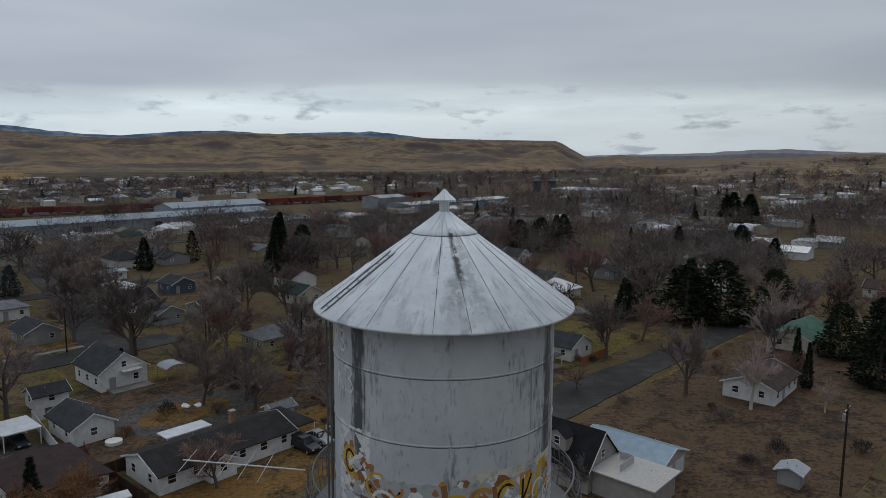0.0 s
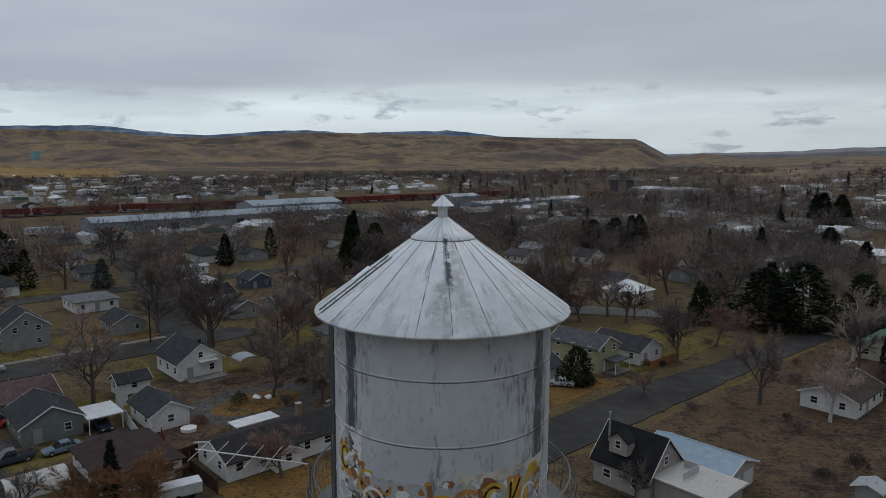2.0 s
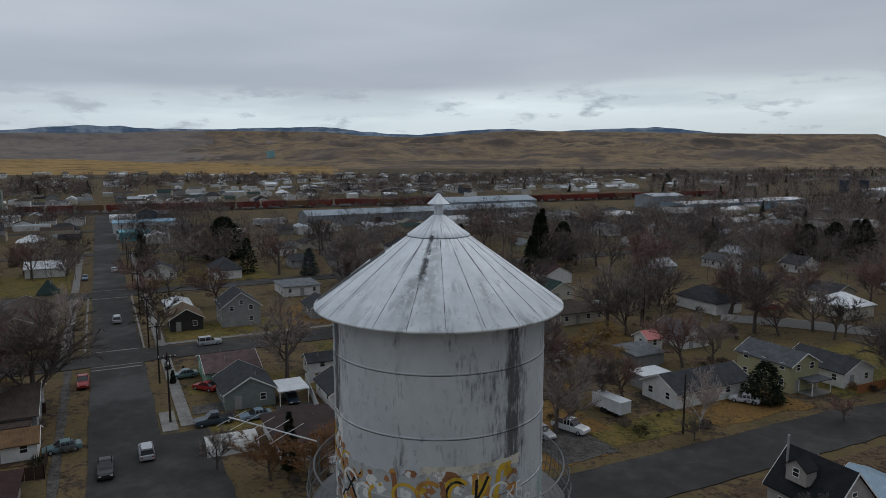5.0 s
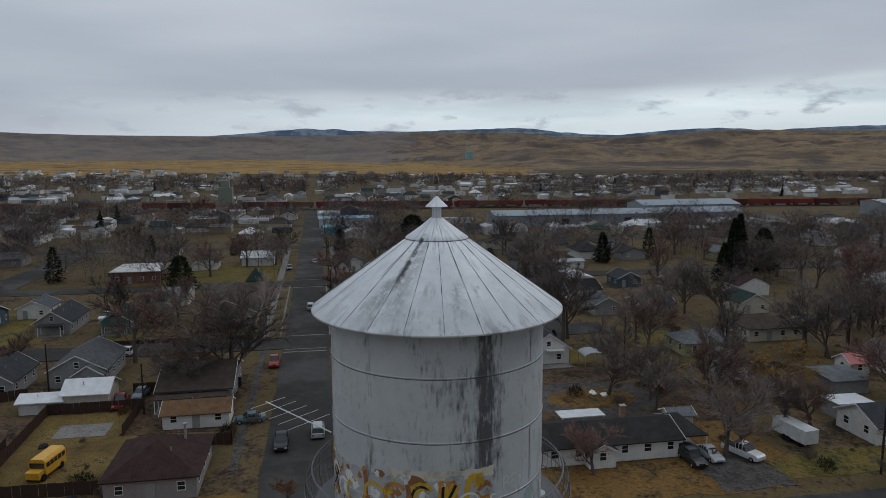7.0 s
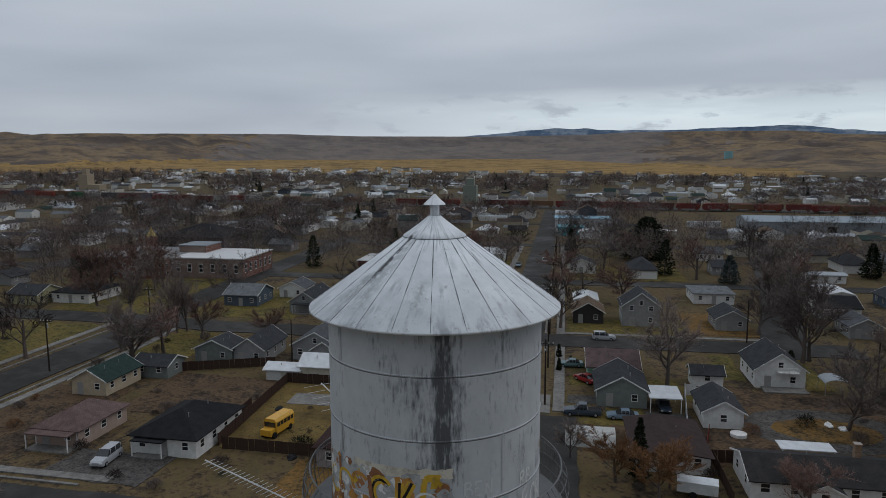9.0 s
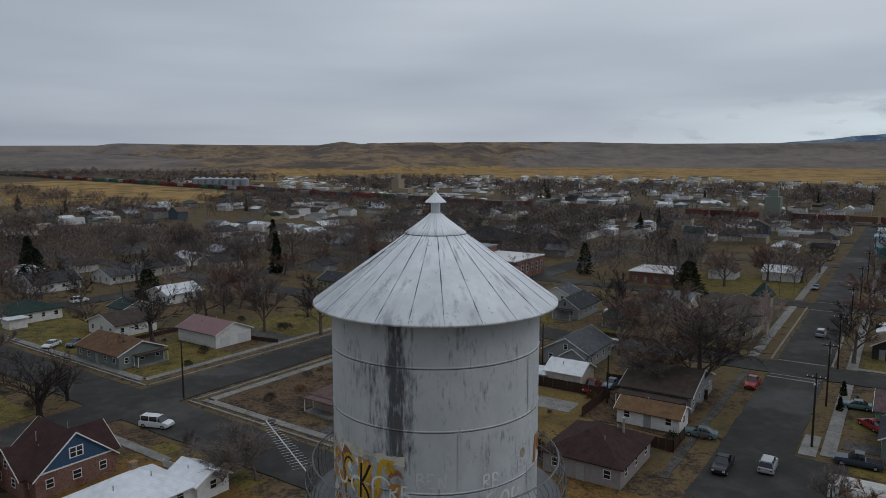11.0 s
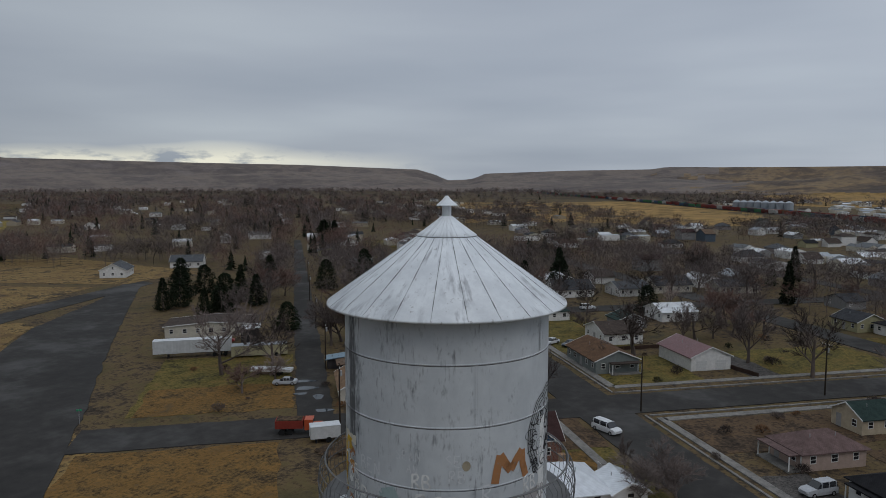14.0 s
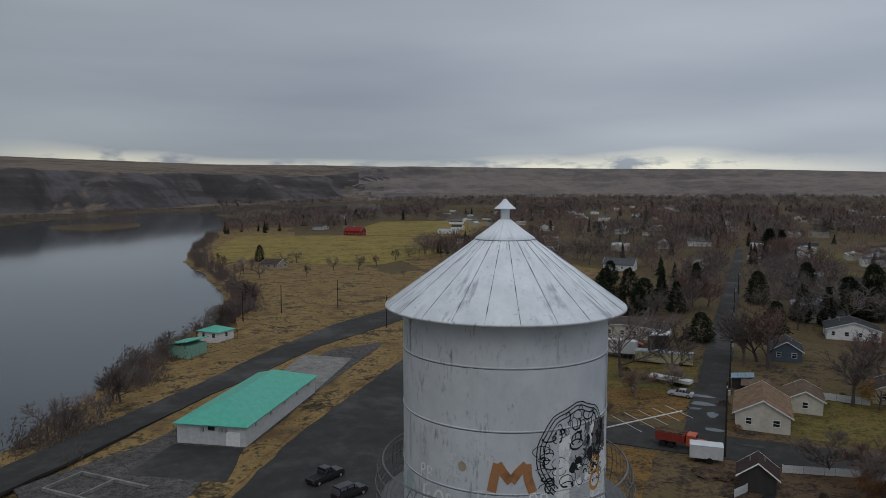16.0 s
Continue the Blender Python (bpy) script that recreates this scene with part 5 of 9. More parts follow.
def roof_sheet(bm, quad, t=0.14):
    """A sloping roof plane with thickness."""
    q = [Vector(p) for p in quad]
    lo, hi = [bm.verts.new(p) for p in q], [bm.verts.new(p + Vector((0, 0, t))) for p in q]
    bm.faces.new(hi)
    bm.faces.new(lo[::-1])
    for i in range(len(q)):
        j = (i + 1) % len(q)
        bm.faces.new((lo[i], lo[j], hi[j], hi[i]))


def roof_planes(sx, sy, h, rise, ridge, over=0.45, gable_over=0.35):
    """Outlines of the roof's planes."""
    if ridge == "v":
        planes = roof_planes(sy, sx, h, rise, "u", over, gable_over)
        return [[(-y, x, z) for x, y, z in q] for q in planes]
    x, y = sx / 2, sy / 2
    if ridge == "u":
        k = rise / y
        e, g, low = y + over, x + gable_over, h - k * over
        return [[(-g, -e, low), (g, -e, low), (g, 0, h + rise), (-g, 0, h + rise)], [(g, e, low), (-g, e, low), (-g, 0, h + rise), (g, 0, h + rise)]]
    if ridge == "hip":
        k = rise / min(x, y)
        ex, ey, low = x + over, y + over, h - k * over
        if x >= y:
            a, b = (-(x - y), 0, h + rise), (x - y, 0, h + rise)
            return [[(-ex, -ey, low), (ex, -ey, low), b, a], [(ex, ey, low), (-ex, ey, low), a, b], [(ex, -ey, low), (ex, ey, low), b], [(-ex, ey, low), (-ex, -ey, low), a]]
        a, b = (0, -(y - x), h + rise), (0, y - x, h + rise)
        return [[(-ex, ey, low), (-ex, -ey, low), a, b], [(ex, -ey, low), (ex, ey, low), b, a], [(-ex, -ey, low), (ex, -ey, low), a], [(ex, ey, low), (-ex, ey, low), b]]
    if ridge == "shed":
        ex, ey = x + over, y + over
        return [[(-ex, -ey, h + 0.05), (ex, -ey, h + 0.05 + rise), (ex, ey, h + 0.05 + rise), (-ex, ey, h + 0.05)]]
    ex, ey = x + over, y + over
    return [[(-ex, -ey, h), (ex, -ey, h), (ex, ey, h), (-ex, ey, h)]]


def house(u0, u1, v0, v1, h, rise, ridge, wall, roof, label, name="house", category="house", windows=True, doors="u-", trim=True, chimney=None, turn=0.0, z=0.0, garage="", storeys=1, group="", over=0.45):
    sx, sy = u1 - u0, v1 - v0
    ob = thing(name, stand((u0 + u1) / 2, (v0 + v1) / 2, z, turn), label, category, group)
    part("wall", gable_walls(sx, sy, h, rise, ridge), wall, ob)
    r = None
    for q in roof_planes(sx, sy, h, rise, ridge, over):
        bm = bmesh.new()
        roof_sheet(bm, q)
        p = part("roof", bm, roof, ob)
        r = r or p
    if trim and ridge in "uv":
        for q in roof_planes(sx, sy, h, rise, ridge, over):
            # barge boards along the sloping edges
            for a, b in ((q[1], q[2]), (q[3], q[0])):
                bm = bmesh.new()
                d = Vector((0, 0, 0.17))
                n = Vector((math.copysign(0.05, a[0]), 0, 0)) if ridge == "u" else Vector((0, math.copysign(0.05, a[1]), 0))
                vs = [bm.verts.new(Vector(p) + o) for p in (a, b) for o in (-Vector((0, 0, 0.04)), -Vector((0, 0, 0.04)) + n, d + n, d)]
                for f in ((0, 1, 2, 3), (7, 6, 5, 4), (0, 4, 5, 1), (1, 5, 6, 2), (2, 6, 7, 3), (3, 7, 4, 0)):
                    bm.faces.new([vs[i] for i in f])
                part("barge_board", bm, M_TRIM, ob)
    if windows:
        for side, length in (("u-", sy), ("u+", sy), ("v+", sx), ("v-", sx)):
            n = max(1, int(length / 3.0))
            for k in range(n):
                s = (k + 0.5) / n * length - length / 2
                for st in range(storeys):
                    if side == doors and k == n // 2 and st == 0 and n > 1:
                        part_of("door", DOORLEAF, ob, side_pose(sx, sy, side, s, 0.05))
                        continue
                    if garage == side:
                        continue
                    window(ob, sx, sy, side, s, 1.0 + 2.6 * st, 1.1 if (k + st) % 2 else 0.95, 1.15)
            if ridge == side[0] and rise > 2.2:
                window(ob, sx, sy, side, 0, h + 0.25, 0.85, 1.1)
    if garage:
        length = sy if garage[0] == "u" else sx
        n = 2 if length > 6 else 1
        for k in range(n):
            part_of("garage_door", GARAGE, ob, side_pose(sx, sy, garage, (k + 0.5) / n * length - length / 2, 0.0))
    if chimney:
        cx, cy, ch = chimney
        bm = boxes((cx - 0.35, cx + 0.35, cy - 0.35, cy + 0.35, h - 0.4, ch), (cx - 0.42, cx + 0.42, cy - 0.42, cy + 0.42, ch, ch + 0.12))
        part("chimney", bm, brick((0.25, 0.15, 0.085)), ob)
    # a few vent pipes on the roof
    for s in (-0.22, 0.18):
        bm = bmesh.new()
        p = (s * sx, -0.18 * sy if ridge != "v" else 0.1 * sy, 0)
        top = h + rise * (0.85 if ridge in ("u", "v", "hip") else 1) + 0.25
        tube(bm, [(p[0], p[1], h - 0.1), (p[0], p[1], top)], 0.06, 6)
        part("vent_pipe", bm, M_STEEL, ob)
    return ob


def porch(ob, x0, x1, y0, y1, h, mat):
    """A flat porch roof on white posts, fixed to a house."""
    part("porch_roof", boxes((x0, x1, y0, y1, h, h + 0.16)), mat, ob)
    for x, y in ((x0 + 0.15, y0 + 0.15), (x0 + 0.15, y1 - 0.15), (x1 - 0.15, y0 + 0.15), (x1 - 0.15, y1 - 0.15)):
        part("porch_post", boxes((x - 0.06, x + 0.06, y - 0.06, y + 0.06, 0, h)), M_TRIM, ob)
    part("porch_floor", boxes((x0, x1, y0, y1, -0.2, 0.2)), M_CONCRETE, ob)


W_WHITE, W_CREAM, W_GREY, W_TAN, W_MAUVE, W_MINT, W_YELLOW, W_DARK, W_BLUE, W_SAGE = (painted(c) for c in ((0.70, 0.69, 0.67), (0.54, 0.50, 0.42), (0.28, 0.28, 0.28), (0.36, 0.31, 0.235), (0.30, 0.265, 0.26), (0.21, 0.38, 0.29), (0.37, 0.345, 0.21), (0.05, 0.045, 0.045), (0.085, 0.11, 0.14), (0.19, 0.21, 0.20)))
R_BLACK, R_CHAR, R_GREY, R_BROWN, R_MAROON, R_WOOD, R_GREEN, R_TAN, R_LIGHT = (shingle(c) for c in ((0.020, 0.020, 0.022), (0.048, 0.050, 0.055), (0.095, 0.10, 0.108), (0.070, 0.054, 0.046), (0.055, 0.030, 0.030), (0.16, 0.095, 0.052), (0.030, 0.050, 0.045), (0.145, 0.10, 0.07), (0.16, 0.17, 0.18)))
S_WHITE, S_BLUE, S_GREEN, S_RED, S_SILVER = sheet_metal((0.62, 0.64, 0.66)), sheet_metal((0.20, 0.29, 0.36)), sheet_metal((0.07, 0.40, 0.29)), sheet_metal((0.17, 0.075, 0.075)), sheet_metal((0.32, 0.35, 0.38))

h1 = house(104.5, 114.5, 34.5, 42.3, 3.2, 2.7, "u", W_WHITE, R_CHAR, "white two-level gabled house with balcony and charcoal roof", storeys=1)
part("balcony", boxes((-6.3, -5.0, -2.6, 0.6, 2.9, 3.05)), M_TRIM, h1)
for k in range(9):
    part("baluster", boxes((-6.28, -6.22, -2.55 + 0.38 * k, -2.49 + 0.38 * k, 3.05, 3.85)), M_TRIM, h1)
part("balcony_rail", boxes((-6.3, -6.2, -2.6, 0.6, 3.85, 3.93)), M_TRIM, h1)
part("deck", boxes((-7.8, -5.0, -3.8, 3.0, -0.2, 0.3)), M_CONCRETE, h1)
house(103.5, 107.2, 24.3, 29.3, 2.2, 1.0, "v", W_WHITE, R_CHAR, "small white outbuilding with charcoal gable roof", "shed", "shed", doors="")
house(85.0, 93.5, 22.8, 28.2, 2.5, 1.5, "u", W_WHITE, R_CHAR, "white gabled garage with dark shingle roof", "garage", "garage")
house(91.5, 101, 8.3, 15.8, 2.7, 2.1, "u", W_SAGE, R_CHAR, "grey-green gabled bungalow with dark shingle roof")
cp = thing("carport", stand(92.5, 18.3), "white flat-roofed carport beside a grey bungalow", "carport")
part("roof", boxes((-3.0, 3.0, -2.4, 2.4, 2.35, 2.5)), S_WHITE, cp)
for x in (-2.8, 2.8):
    for y in (-2.2, 2.2):
        part("post", boxes((x - 0.06, x + 0.06, y - 0.06, y + 0.06, 0, 2.35)), M_TRIM, cp)
house(103.2, 114.4, 7.2, 15.8, 2.7, 1.6, "v", W_MINT, shingle((0.115, 0.080, 0.078)), "mint green house with low mauve-brown roof")
h6 = house(64, 72.3, 24, 42.6, 2.45, 1.4, "v", W_WHITE, shingle((0.036, 0.034, 0.034)), "long white ranch house with charcoal shingle roof and tan chimney", chimney=(1.2, -3.5, 5.2))
porch(h6, -4.15, 4.0, -13.0, -9.3, 2.45, shingle((0.036, 0.034, 0.034)))
house(62.4, 64.6, 29.5, 33.0, 2.2, 0.9, "u", W_WHITE, shingle((0.036, 0.034, 0.034)), "small white gabled entrance wing of a ranch house", "entrance_wing", "house", doors="")
sk = thing("flat_roof_shelter", stand(74.8, 33), "low shelter with white flat metal roof behind a ranch house", "shelter")
part("roof", boxes((-1.4, 1.4, -3.2, 3.2, 2.3, 2.42)), S_WHITE, sk)
for y in (-3, 3):
    part("post", boxes((-1.3, -1.18, y - 0.06, y + 0.06, 0, 2.3)), M_TRIM, sk)
house(72.5, 75.0, 45.5, 49.0, 2.0, 0.6, "v", W_WHITE, R_LIGHT, "small white garden shed", "shed", "shed", windows=False)
house(69.5, 81.5, 11.8, 20.8, 2.2, 0.55, "u", W_WHITE, shingle((0.050, 0.034, 0.032)), "white low building with wide flat-pitched brown roof", "outbuilding", "outbuilding", trim=False)
maroon = house(64, 75.5, -27, -17, 2.8, 2.3, "hip", W_MAUVE, shingle((0.050, 0.028, 0.026)), "mauve-grey house with maroon hipped roof and flue")
bm = bmesh.new()
tube(bm, [(2.0, -2.6, 3.2), (2.0, -2.6, 5.8)], 0.16, 8)
tube(bm, [(2.0, -2.6, 5.8), (2.0, -2.6, 6.0)], 0.24, 8)
part("flue", bm, M_STEEL, maroon)
house(85.2, 90.2, -25, -15.9, 2.3, 1.1, "v", W_WHITE, R_WOOD, "long white shed with brown weathered shake roof", "shed", "shed")
gh = house(107.5, 120, -47.5, -38.5, 3.0, 2.4, "u", W_GREY, R_GREY, "grey bungalow with broad light grey roof")
house(105.6, 109.5, -43, -38.6, 2.7, 1.4, "u", W_GREY, R_GREY, "grey gabled wing of a bungalow", "wing", "house", doors="")
house(95, 99, -47.4, -41.3, 2.0, 0.7, "v", W_CREAM, S_WHITE, "low cream shed with white metal roof", "shed", "shed", garage="u-", windows=False)
house(95, 101, -41.2, -34.8, 2.9, 1.4, "v", W_CREAM, S_WHITE, "tall cream shed with white metal roof", "shed", "shed", windows=False)
house(103.5, 114, -57.5, -51.5, 2.8, 2.0, "u", W_GREY, R_CHAR, "grey house with dark gable roof")
house(103, 109, -65, -57.6, 2.7, 1.6, "u", W_SAGE, R_CHAR, "grey-green cottage with dark roof")
house(90.5, 96, -74.5, -67.7, 2.3, 1.2, "v", W_SAGE, R_CHAR, "grey-green shed with charcoal roof", "shed", "shed", doors="")
h9 = house(62.3, 74.5, -54.2, -45, 2.7, 2.1, "hip", W_WHITE, R_BLACK, "white house with black hipped roof")
porch(h9, -7.4, -5.6, -0.5, 4.0, 2.2, R_BLACK)
R_ROSE = shingle((0.145, 0.098, 0.092))
hm = house(62, 72, -69, -62.3, 2.6, 1.7, "hip", painted((0.42, 0.32, 0.27)), R_ROSE, "peach house with rosy hipped roof and open porch")
porch(hm, -7.0, -4.9, -3.3, 3.3, 2.25, R_ROSE)
house(80.5, 89.5, -78.5, -72.2, 2.6, 1.7, "u", painted((0.48, 0.40, 0.29)), R_GREEN, "tan house with dark gable roof")
hb = house(145, 158, -63.2, -56, 2.9, 2.3, "u", W_GREY, R_CHAR, "grey bungalow with white porch columns")
porch(hb, -8.6, -6.4, -2.4, 2.4, 2.4, R_CHAR)
ht = house(144, 153.5, -49.5, -43.5, 2.9, 1.9, "u", painted((0.13, 0.23, 0.21)), R_GREEN, "dark teal cottage with green porch roof")
porch(ht, -7.0, -4.7, -2.4, 2.4, 2.3, shingle((0.02, 0.10, 0.085)))
house(150, 160, -83, -74, 2.9, 2.0, "v", W_BLUE, R_LIGHT, "blue-grey house with pale metal roof")
house(162, 170, -73, -66, 2.7, 1.6, "u", W_WHITE, R_GREY, "small pale house with grey roof")
house(170, 181, -44, -36, 2.8, 1.3, "v", W_CREAM, R_LIGHT, "low cream house with pale roof")
house(146, 170, -30, -17, 3.2, 2.8, "u", W_TAN, R_BROWN, "long church hall with dark brown roof", "church_hall", "church")
ch = house(170, 174, -21, -17, 6.5, 2.6, "hip", W_TAN, R_GREEN, "square church tower with small green pyramid roof", "church_tower", "church")
hp = house(94, 108, -27.5, -16.5, 2.9, 2.4, "v", W_GREY, R_BROWN, "dark-roofed house with long white pergola porch")
porch(hp, -9.8, -7.0, -5.0, 5.5, 2.3, R_BROWN)
# east of the tower
cape = house(28.0, 35.5, 56.8, 63.5, 3.2, 3.4, "u", painted((0.33, 0.30, 0.28)), R_BLACK, "tall taupe house with steep black roof and dormer")
part("dormer", gable_walls(2.4, 1.6, 1.4, 0.9, "v"), painted((0.33, 0.30, 0.28)), cape).matrix_basis = pose(0.6, 2.4, 4.6)
d_roof = bmesh.new()
for q in roof_planes(2.4, 1.6, 1.4, 0.9, "v", 0.2, 0.25):
    roof_sheet(d_roof, q, 0.1)
part("dormer_roof", d_roof, R_BLACK, cape).matrix_basis = pose(0.6, 2.4, 4.6)
f = part_of("window", SASH, cape, pose(0.6, 3.2, 5.45, 0, 0, 180) @ Matrix.Diagonal((0.8, 1, 1.0, 1)))
part_of("pane", PANE, f)
bm = bmesh.new()
tube(bm, [(2.6, 2.0, 5.0), (2.6, 2.0, 8.6)], 0.13, 8)
part("flue", bm, M_STEEL, cape)
ext = house(20.6, 27.9, 57.6, 63.6, 2.7, 0.12, "shed", painted((0.33, 0.30, 0.28)), flat_paint((0.46, 0.44, 0.41), 0.8, name="pale_roof_felt"), "low taupe wing with pale flat roof", "wing", "house", windows=False)
part("balcony_rail", boxes((0.9, 2.7, -1.8, -1.74, 2.95, 3.85), (0.9, 0.96, -1.8, 1.6, 2.95, 3.85)), flat_paint((0.45, 0.45, 0.46), 0.5, name="rail_paint"), ext)
house(22.4, 33, 63.9, 70.6, 2.7, 1.2, "u", painted((0.40, 0.375, 0.35)), S_BLUE, "long shed with blue-grey metal roof", "garage", "garage", garage="u-", windows=False)
house(10.2, 12.7, 74.4, 76.6, 2.0, 0.5, "v", W_GREY, S_SILVER, "tiny shed with shiny metal roof in a field", "shed", "shed", windows=False)
y2 = house(59.3, 70, 91.1, 97.5, 4.6, 1.7, "u", W_YELLOW, R_GREY, "two-storey pale yellow house with grey-green roof", storeys=2)
porch(y2, -8.0, -5.3, -3.2, 1.5, 2.3, R_GREY)
house(57, 68, 101, 108.5, 2.7, 1.7, "u", W_WHITE, R_CHAR, "white low house with slate grey roof")
wf = thing("fence", stand(54.5, 105), "orange-brown timber fence in front of a white house", "fence")
for k in range(22):
    part("board", boxes((-0.02, 0.02, -4.4 + 0.4 * k, -4.03 + 0.4 * k, 0, 1.5)), flat_paint((0.28, 0.12, 0.05), 0.85, name="cedar"), wf)
house(62.2, 69.6, 69.6, 85, 2.6, 1.8, "v", W_WHITE, R_CHAR, "white ranch house with dark grey roof", garage="")
sk2 = thing("flat_roof_shelter", stand(73, 74), "low shelter with white flat metal roof beside a ranch house", "shelter")
part("roof", boxes((-2, 2, -3, 3, 2.3, 2.42)), S_WHITE, sk2)
part("wall", boxes((-1.8, 1.8, -2.8, 2.8, 0, 2.3)), W_GREY, sk2)
house(21, 29, 101.5, 113.5, 2.6, 1.6, "v", W_WHITE, R_BROWN, "white ranch house with brown roof among bare trees")
house(25, 32.5, 137, 152, 2.7, 1.9, "v", W_CREAM, shingle((0.09, 0.17, 0.13)), "cream house with pale green roof")
house(104.5, 112, 65.5, 77.3, 2.7, 1.6, "hip", W_YELLOW, R_LIGHT, "pale yellow house with light grey hipped roof")
house(90.5, 97, 65.5, 71, 2.4, 1.5, "u", W_GREY, R_LIGHT, "grey garage with light grey gable roof", "garage", "garage", garage="u-", windows=False)
house(112, 122, 84, 96, 2.7, 1.5, "hip", W_CREAM, R_BROWN, "cream house with brown hipped roof")
house(80.6, 86.4, 78, 84.4, 2.2, 0.5, "shed", W_GREY, R_LIGHT, "low grey shed behind a house", "shed", "shed", windows=False)
house(88.2, 92, 87.4, 91.2, 2.5, 1.1, "v", W_WHITE, sheet_metal((0.30, 0.045, 0.045)), "white shed with red metal roof", "shed", "shed")
# south and west of the tower
bb = house(22.2, 31.7, -81, -72.5, 2.7, 4.0, "v", M_BRICK, shingle((0.055, 0.030, 0.028)), "brick cottage with blue gable and dark red roof", doors="")
gab = bmesh.new()
gab.faces.new([gab.verts.new(p) for p in ((-4.3, -4.31, 3.05), (4.3, -4.31, 3.05), (0, -4.31, 6.65))])
part("blue_gable", gab, painted((0.05, 0.095, 0.16)), bb, "dark blue boarded gable")
part("gable_sill", boxes((-4.5, 4.5, -4.36, -4.25, 2.9, 3.08)), M_TRIM, bb)
f = part_of("window", SASH, bb, pose(0, -4.35, 4.4) @ Matrix.Diagonal((1.7, 1, 1.3, 1)))
part_of("pane", PANE, f)
part("mullion", boxes((-0.06, 0.06, -4.42, -4.34, 3.78, 5.02)), M_TRIM, bb)
house(21.4, 32.9, -81.4, -74.3, 2.6, 2.6, "u", M_BRICK, shingle((0.055, 0.030, 0.028)), "brick main range of a cottage under a long dark red roof", "cottage_range", "house", doors="")
wm = house(21.5, 32.5, -66, -57.5, 2.3, 2.2, "hip", W_WHITE, sheet_metal((0.66, 0.69, 0.73), 0.4, 0.1, 2.0), "white house with bright white metal roof and brick chimney", chimney=(1.0, 0.3, 5.3))
house(32.5, 36.8, -62.5, -57, 2.2, 1.1, "v", W_WHITE, sheet_metal((0.66, 0.69, 0.73), 0.4, 0.1, 2.0), "white wing with bright white metal roof", "wing", "house")
house(75.5, 84.5, -124, -111, 2.9, 1.9, "v", W_WHITE, S_RED, "white double garage with maroon metal roof", "garage", "garage", garage="v+", windows=False)
hx = house(55.5, 65, -128, -113, 2.7, 1.9, "v", W_SAGE, shingle((0.13, 0.075, 0.045)), "grey-green cottage with rusty brown roof and porch")
porch(hx, -2, 4.5, -9.3, -7.6, 2.2, R_BROWN)
house(68, 78, -147, -136, 2.8, 1.9, "u", W_WHITE, R_BROWN, "white house with brown roof")
house(60, 72, -178, -167, 2.7, 2.0, "hip", W_WHITE, R_GREEN, "white house with dark green hipped roof")
house(58, 62, -166.5, -163, 2.3, 0.1, "flat", W_WHITE, S_WHITE, "white flat-roofed carport wing", "wing", "house", windows=False)
house(80, 88, -160, -153, 2.4, 1.5, "v", W_GREY, R_GREEN, "grey garage with dark green roof", "garage", "garage")
house(96, 107, -169, -159, 2.7, 1.8, "u", W_WHITE, S_WHITE, "white house with pale metal roof")
house(54, 73, -214, -205, 2.6, 1.3, "u", W_WHITE, R_LIGHT, "long white ranch house with pale roof")
house(82, 96, -214, -204, 2.8, 2.5, "u", W_WHITE, R_CHAR, "white gabled house with charcoal roof")
house(120, 134, -217, -206, 2.9, 2.6, "u", W_CREAM, R_CHAR, "cream gabled house with grey roof")
tan = house(4, 12, -115.5, -103.5, 2.8, 2.2, "v", W_CREAM, shingle((0.21, 0.135, 0.085)), "cream cottage with light brown shingle roof", doors="")
house(12, 17.5, -124, -116, 2.5, 1.4, "v", W_CREAM, R_TAN, "cream wing with brown roof", "wing", "house")
house(5, 9.3, -82.5, -78.6, 2.3, 1.6, "v", W_DARK, shingle((0.05, 0.032, 0.03)), "small dark shed with white door", "shed", "shed", windows=False, doors="v+")
house(3, 6.4, -131, -128, 2.0, 0.5, "shed", W_DARK, S_BLUE, "tiny dark shed with blue roof", "shed", "shed", windows=False)
house(5, 9, -127, -123, 2.0, 0.5, "shed", W_DARK, R_TAN, "tiny brown lean-to shed", "shed", "shed", windows=False)
house(-35, -13, -177, -166, 2.8, 0.8, "v", W_CREAM, R_BROWN, "low wide building with dark brown roof", "workshop", "workshop")
house(-16, -12, -160, -155, 3.4, 0.5, "shed", W_DARK, S_WHITE, "small dark shed with white metal roof", "shed", "shed", windows=False)
house(-80, -70, -302, -288, 3.2, 2.6, "v", W_WHITE, R_GREY, "white gabled house by the road")
house(-58, -44, -330, -318, 3.0, 2.4, "u", W_WHITE, R_GREY, "white house with grey roof")
house(10.4, 16.6, -163.5, -155, 2.6, 1.9, "v", W_BLUE, R_CHAR, "dark blue-grey gabled house with white trim among trees")
house(26.4, 33, -134, -127.4, 2.6, 1.5, "v", painted((0.46, 0.41, 0.31)), R_BROWN, "small cream house with brown roof behind a fence")
house(24, 36, -196, -186, 2.7, 1.9, "v", W_WHITE, R_CHAR, "white gabled house among trees")
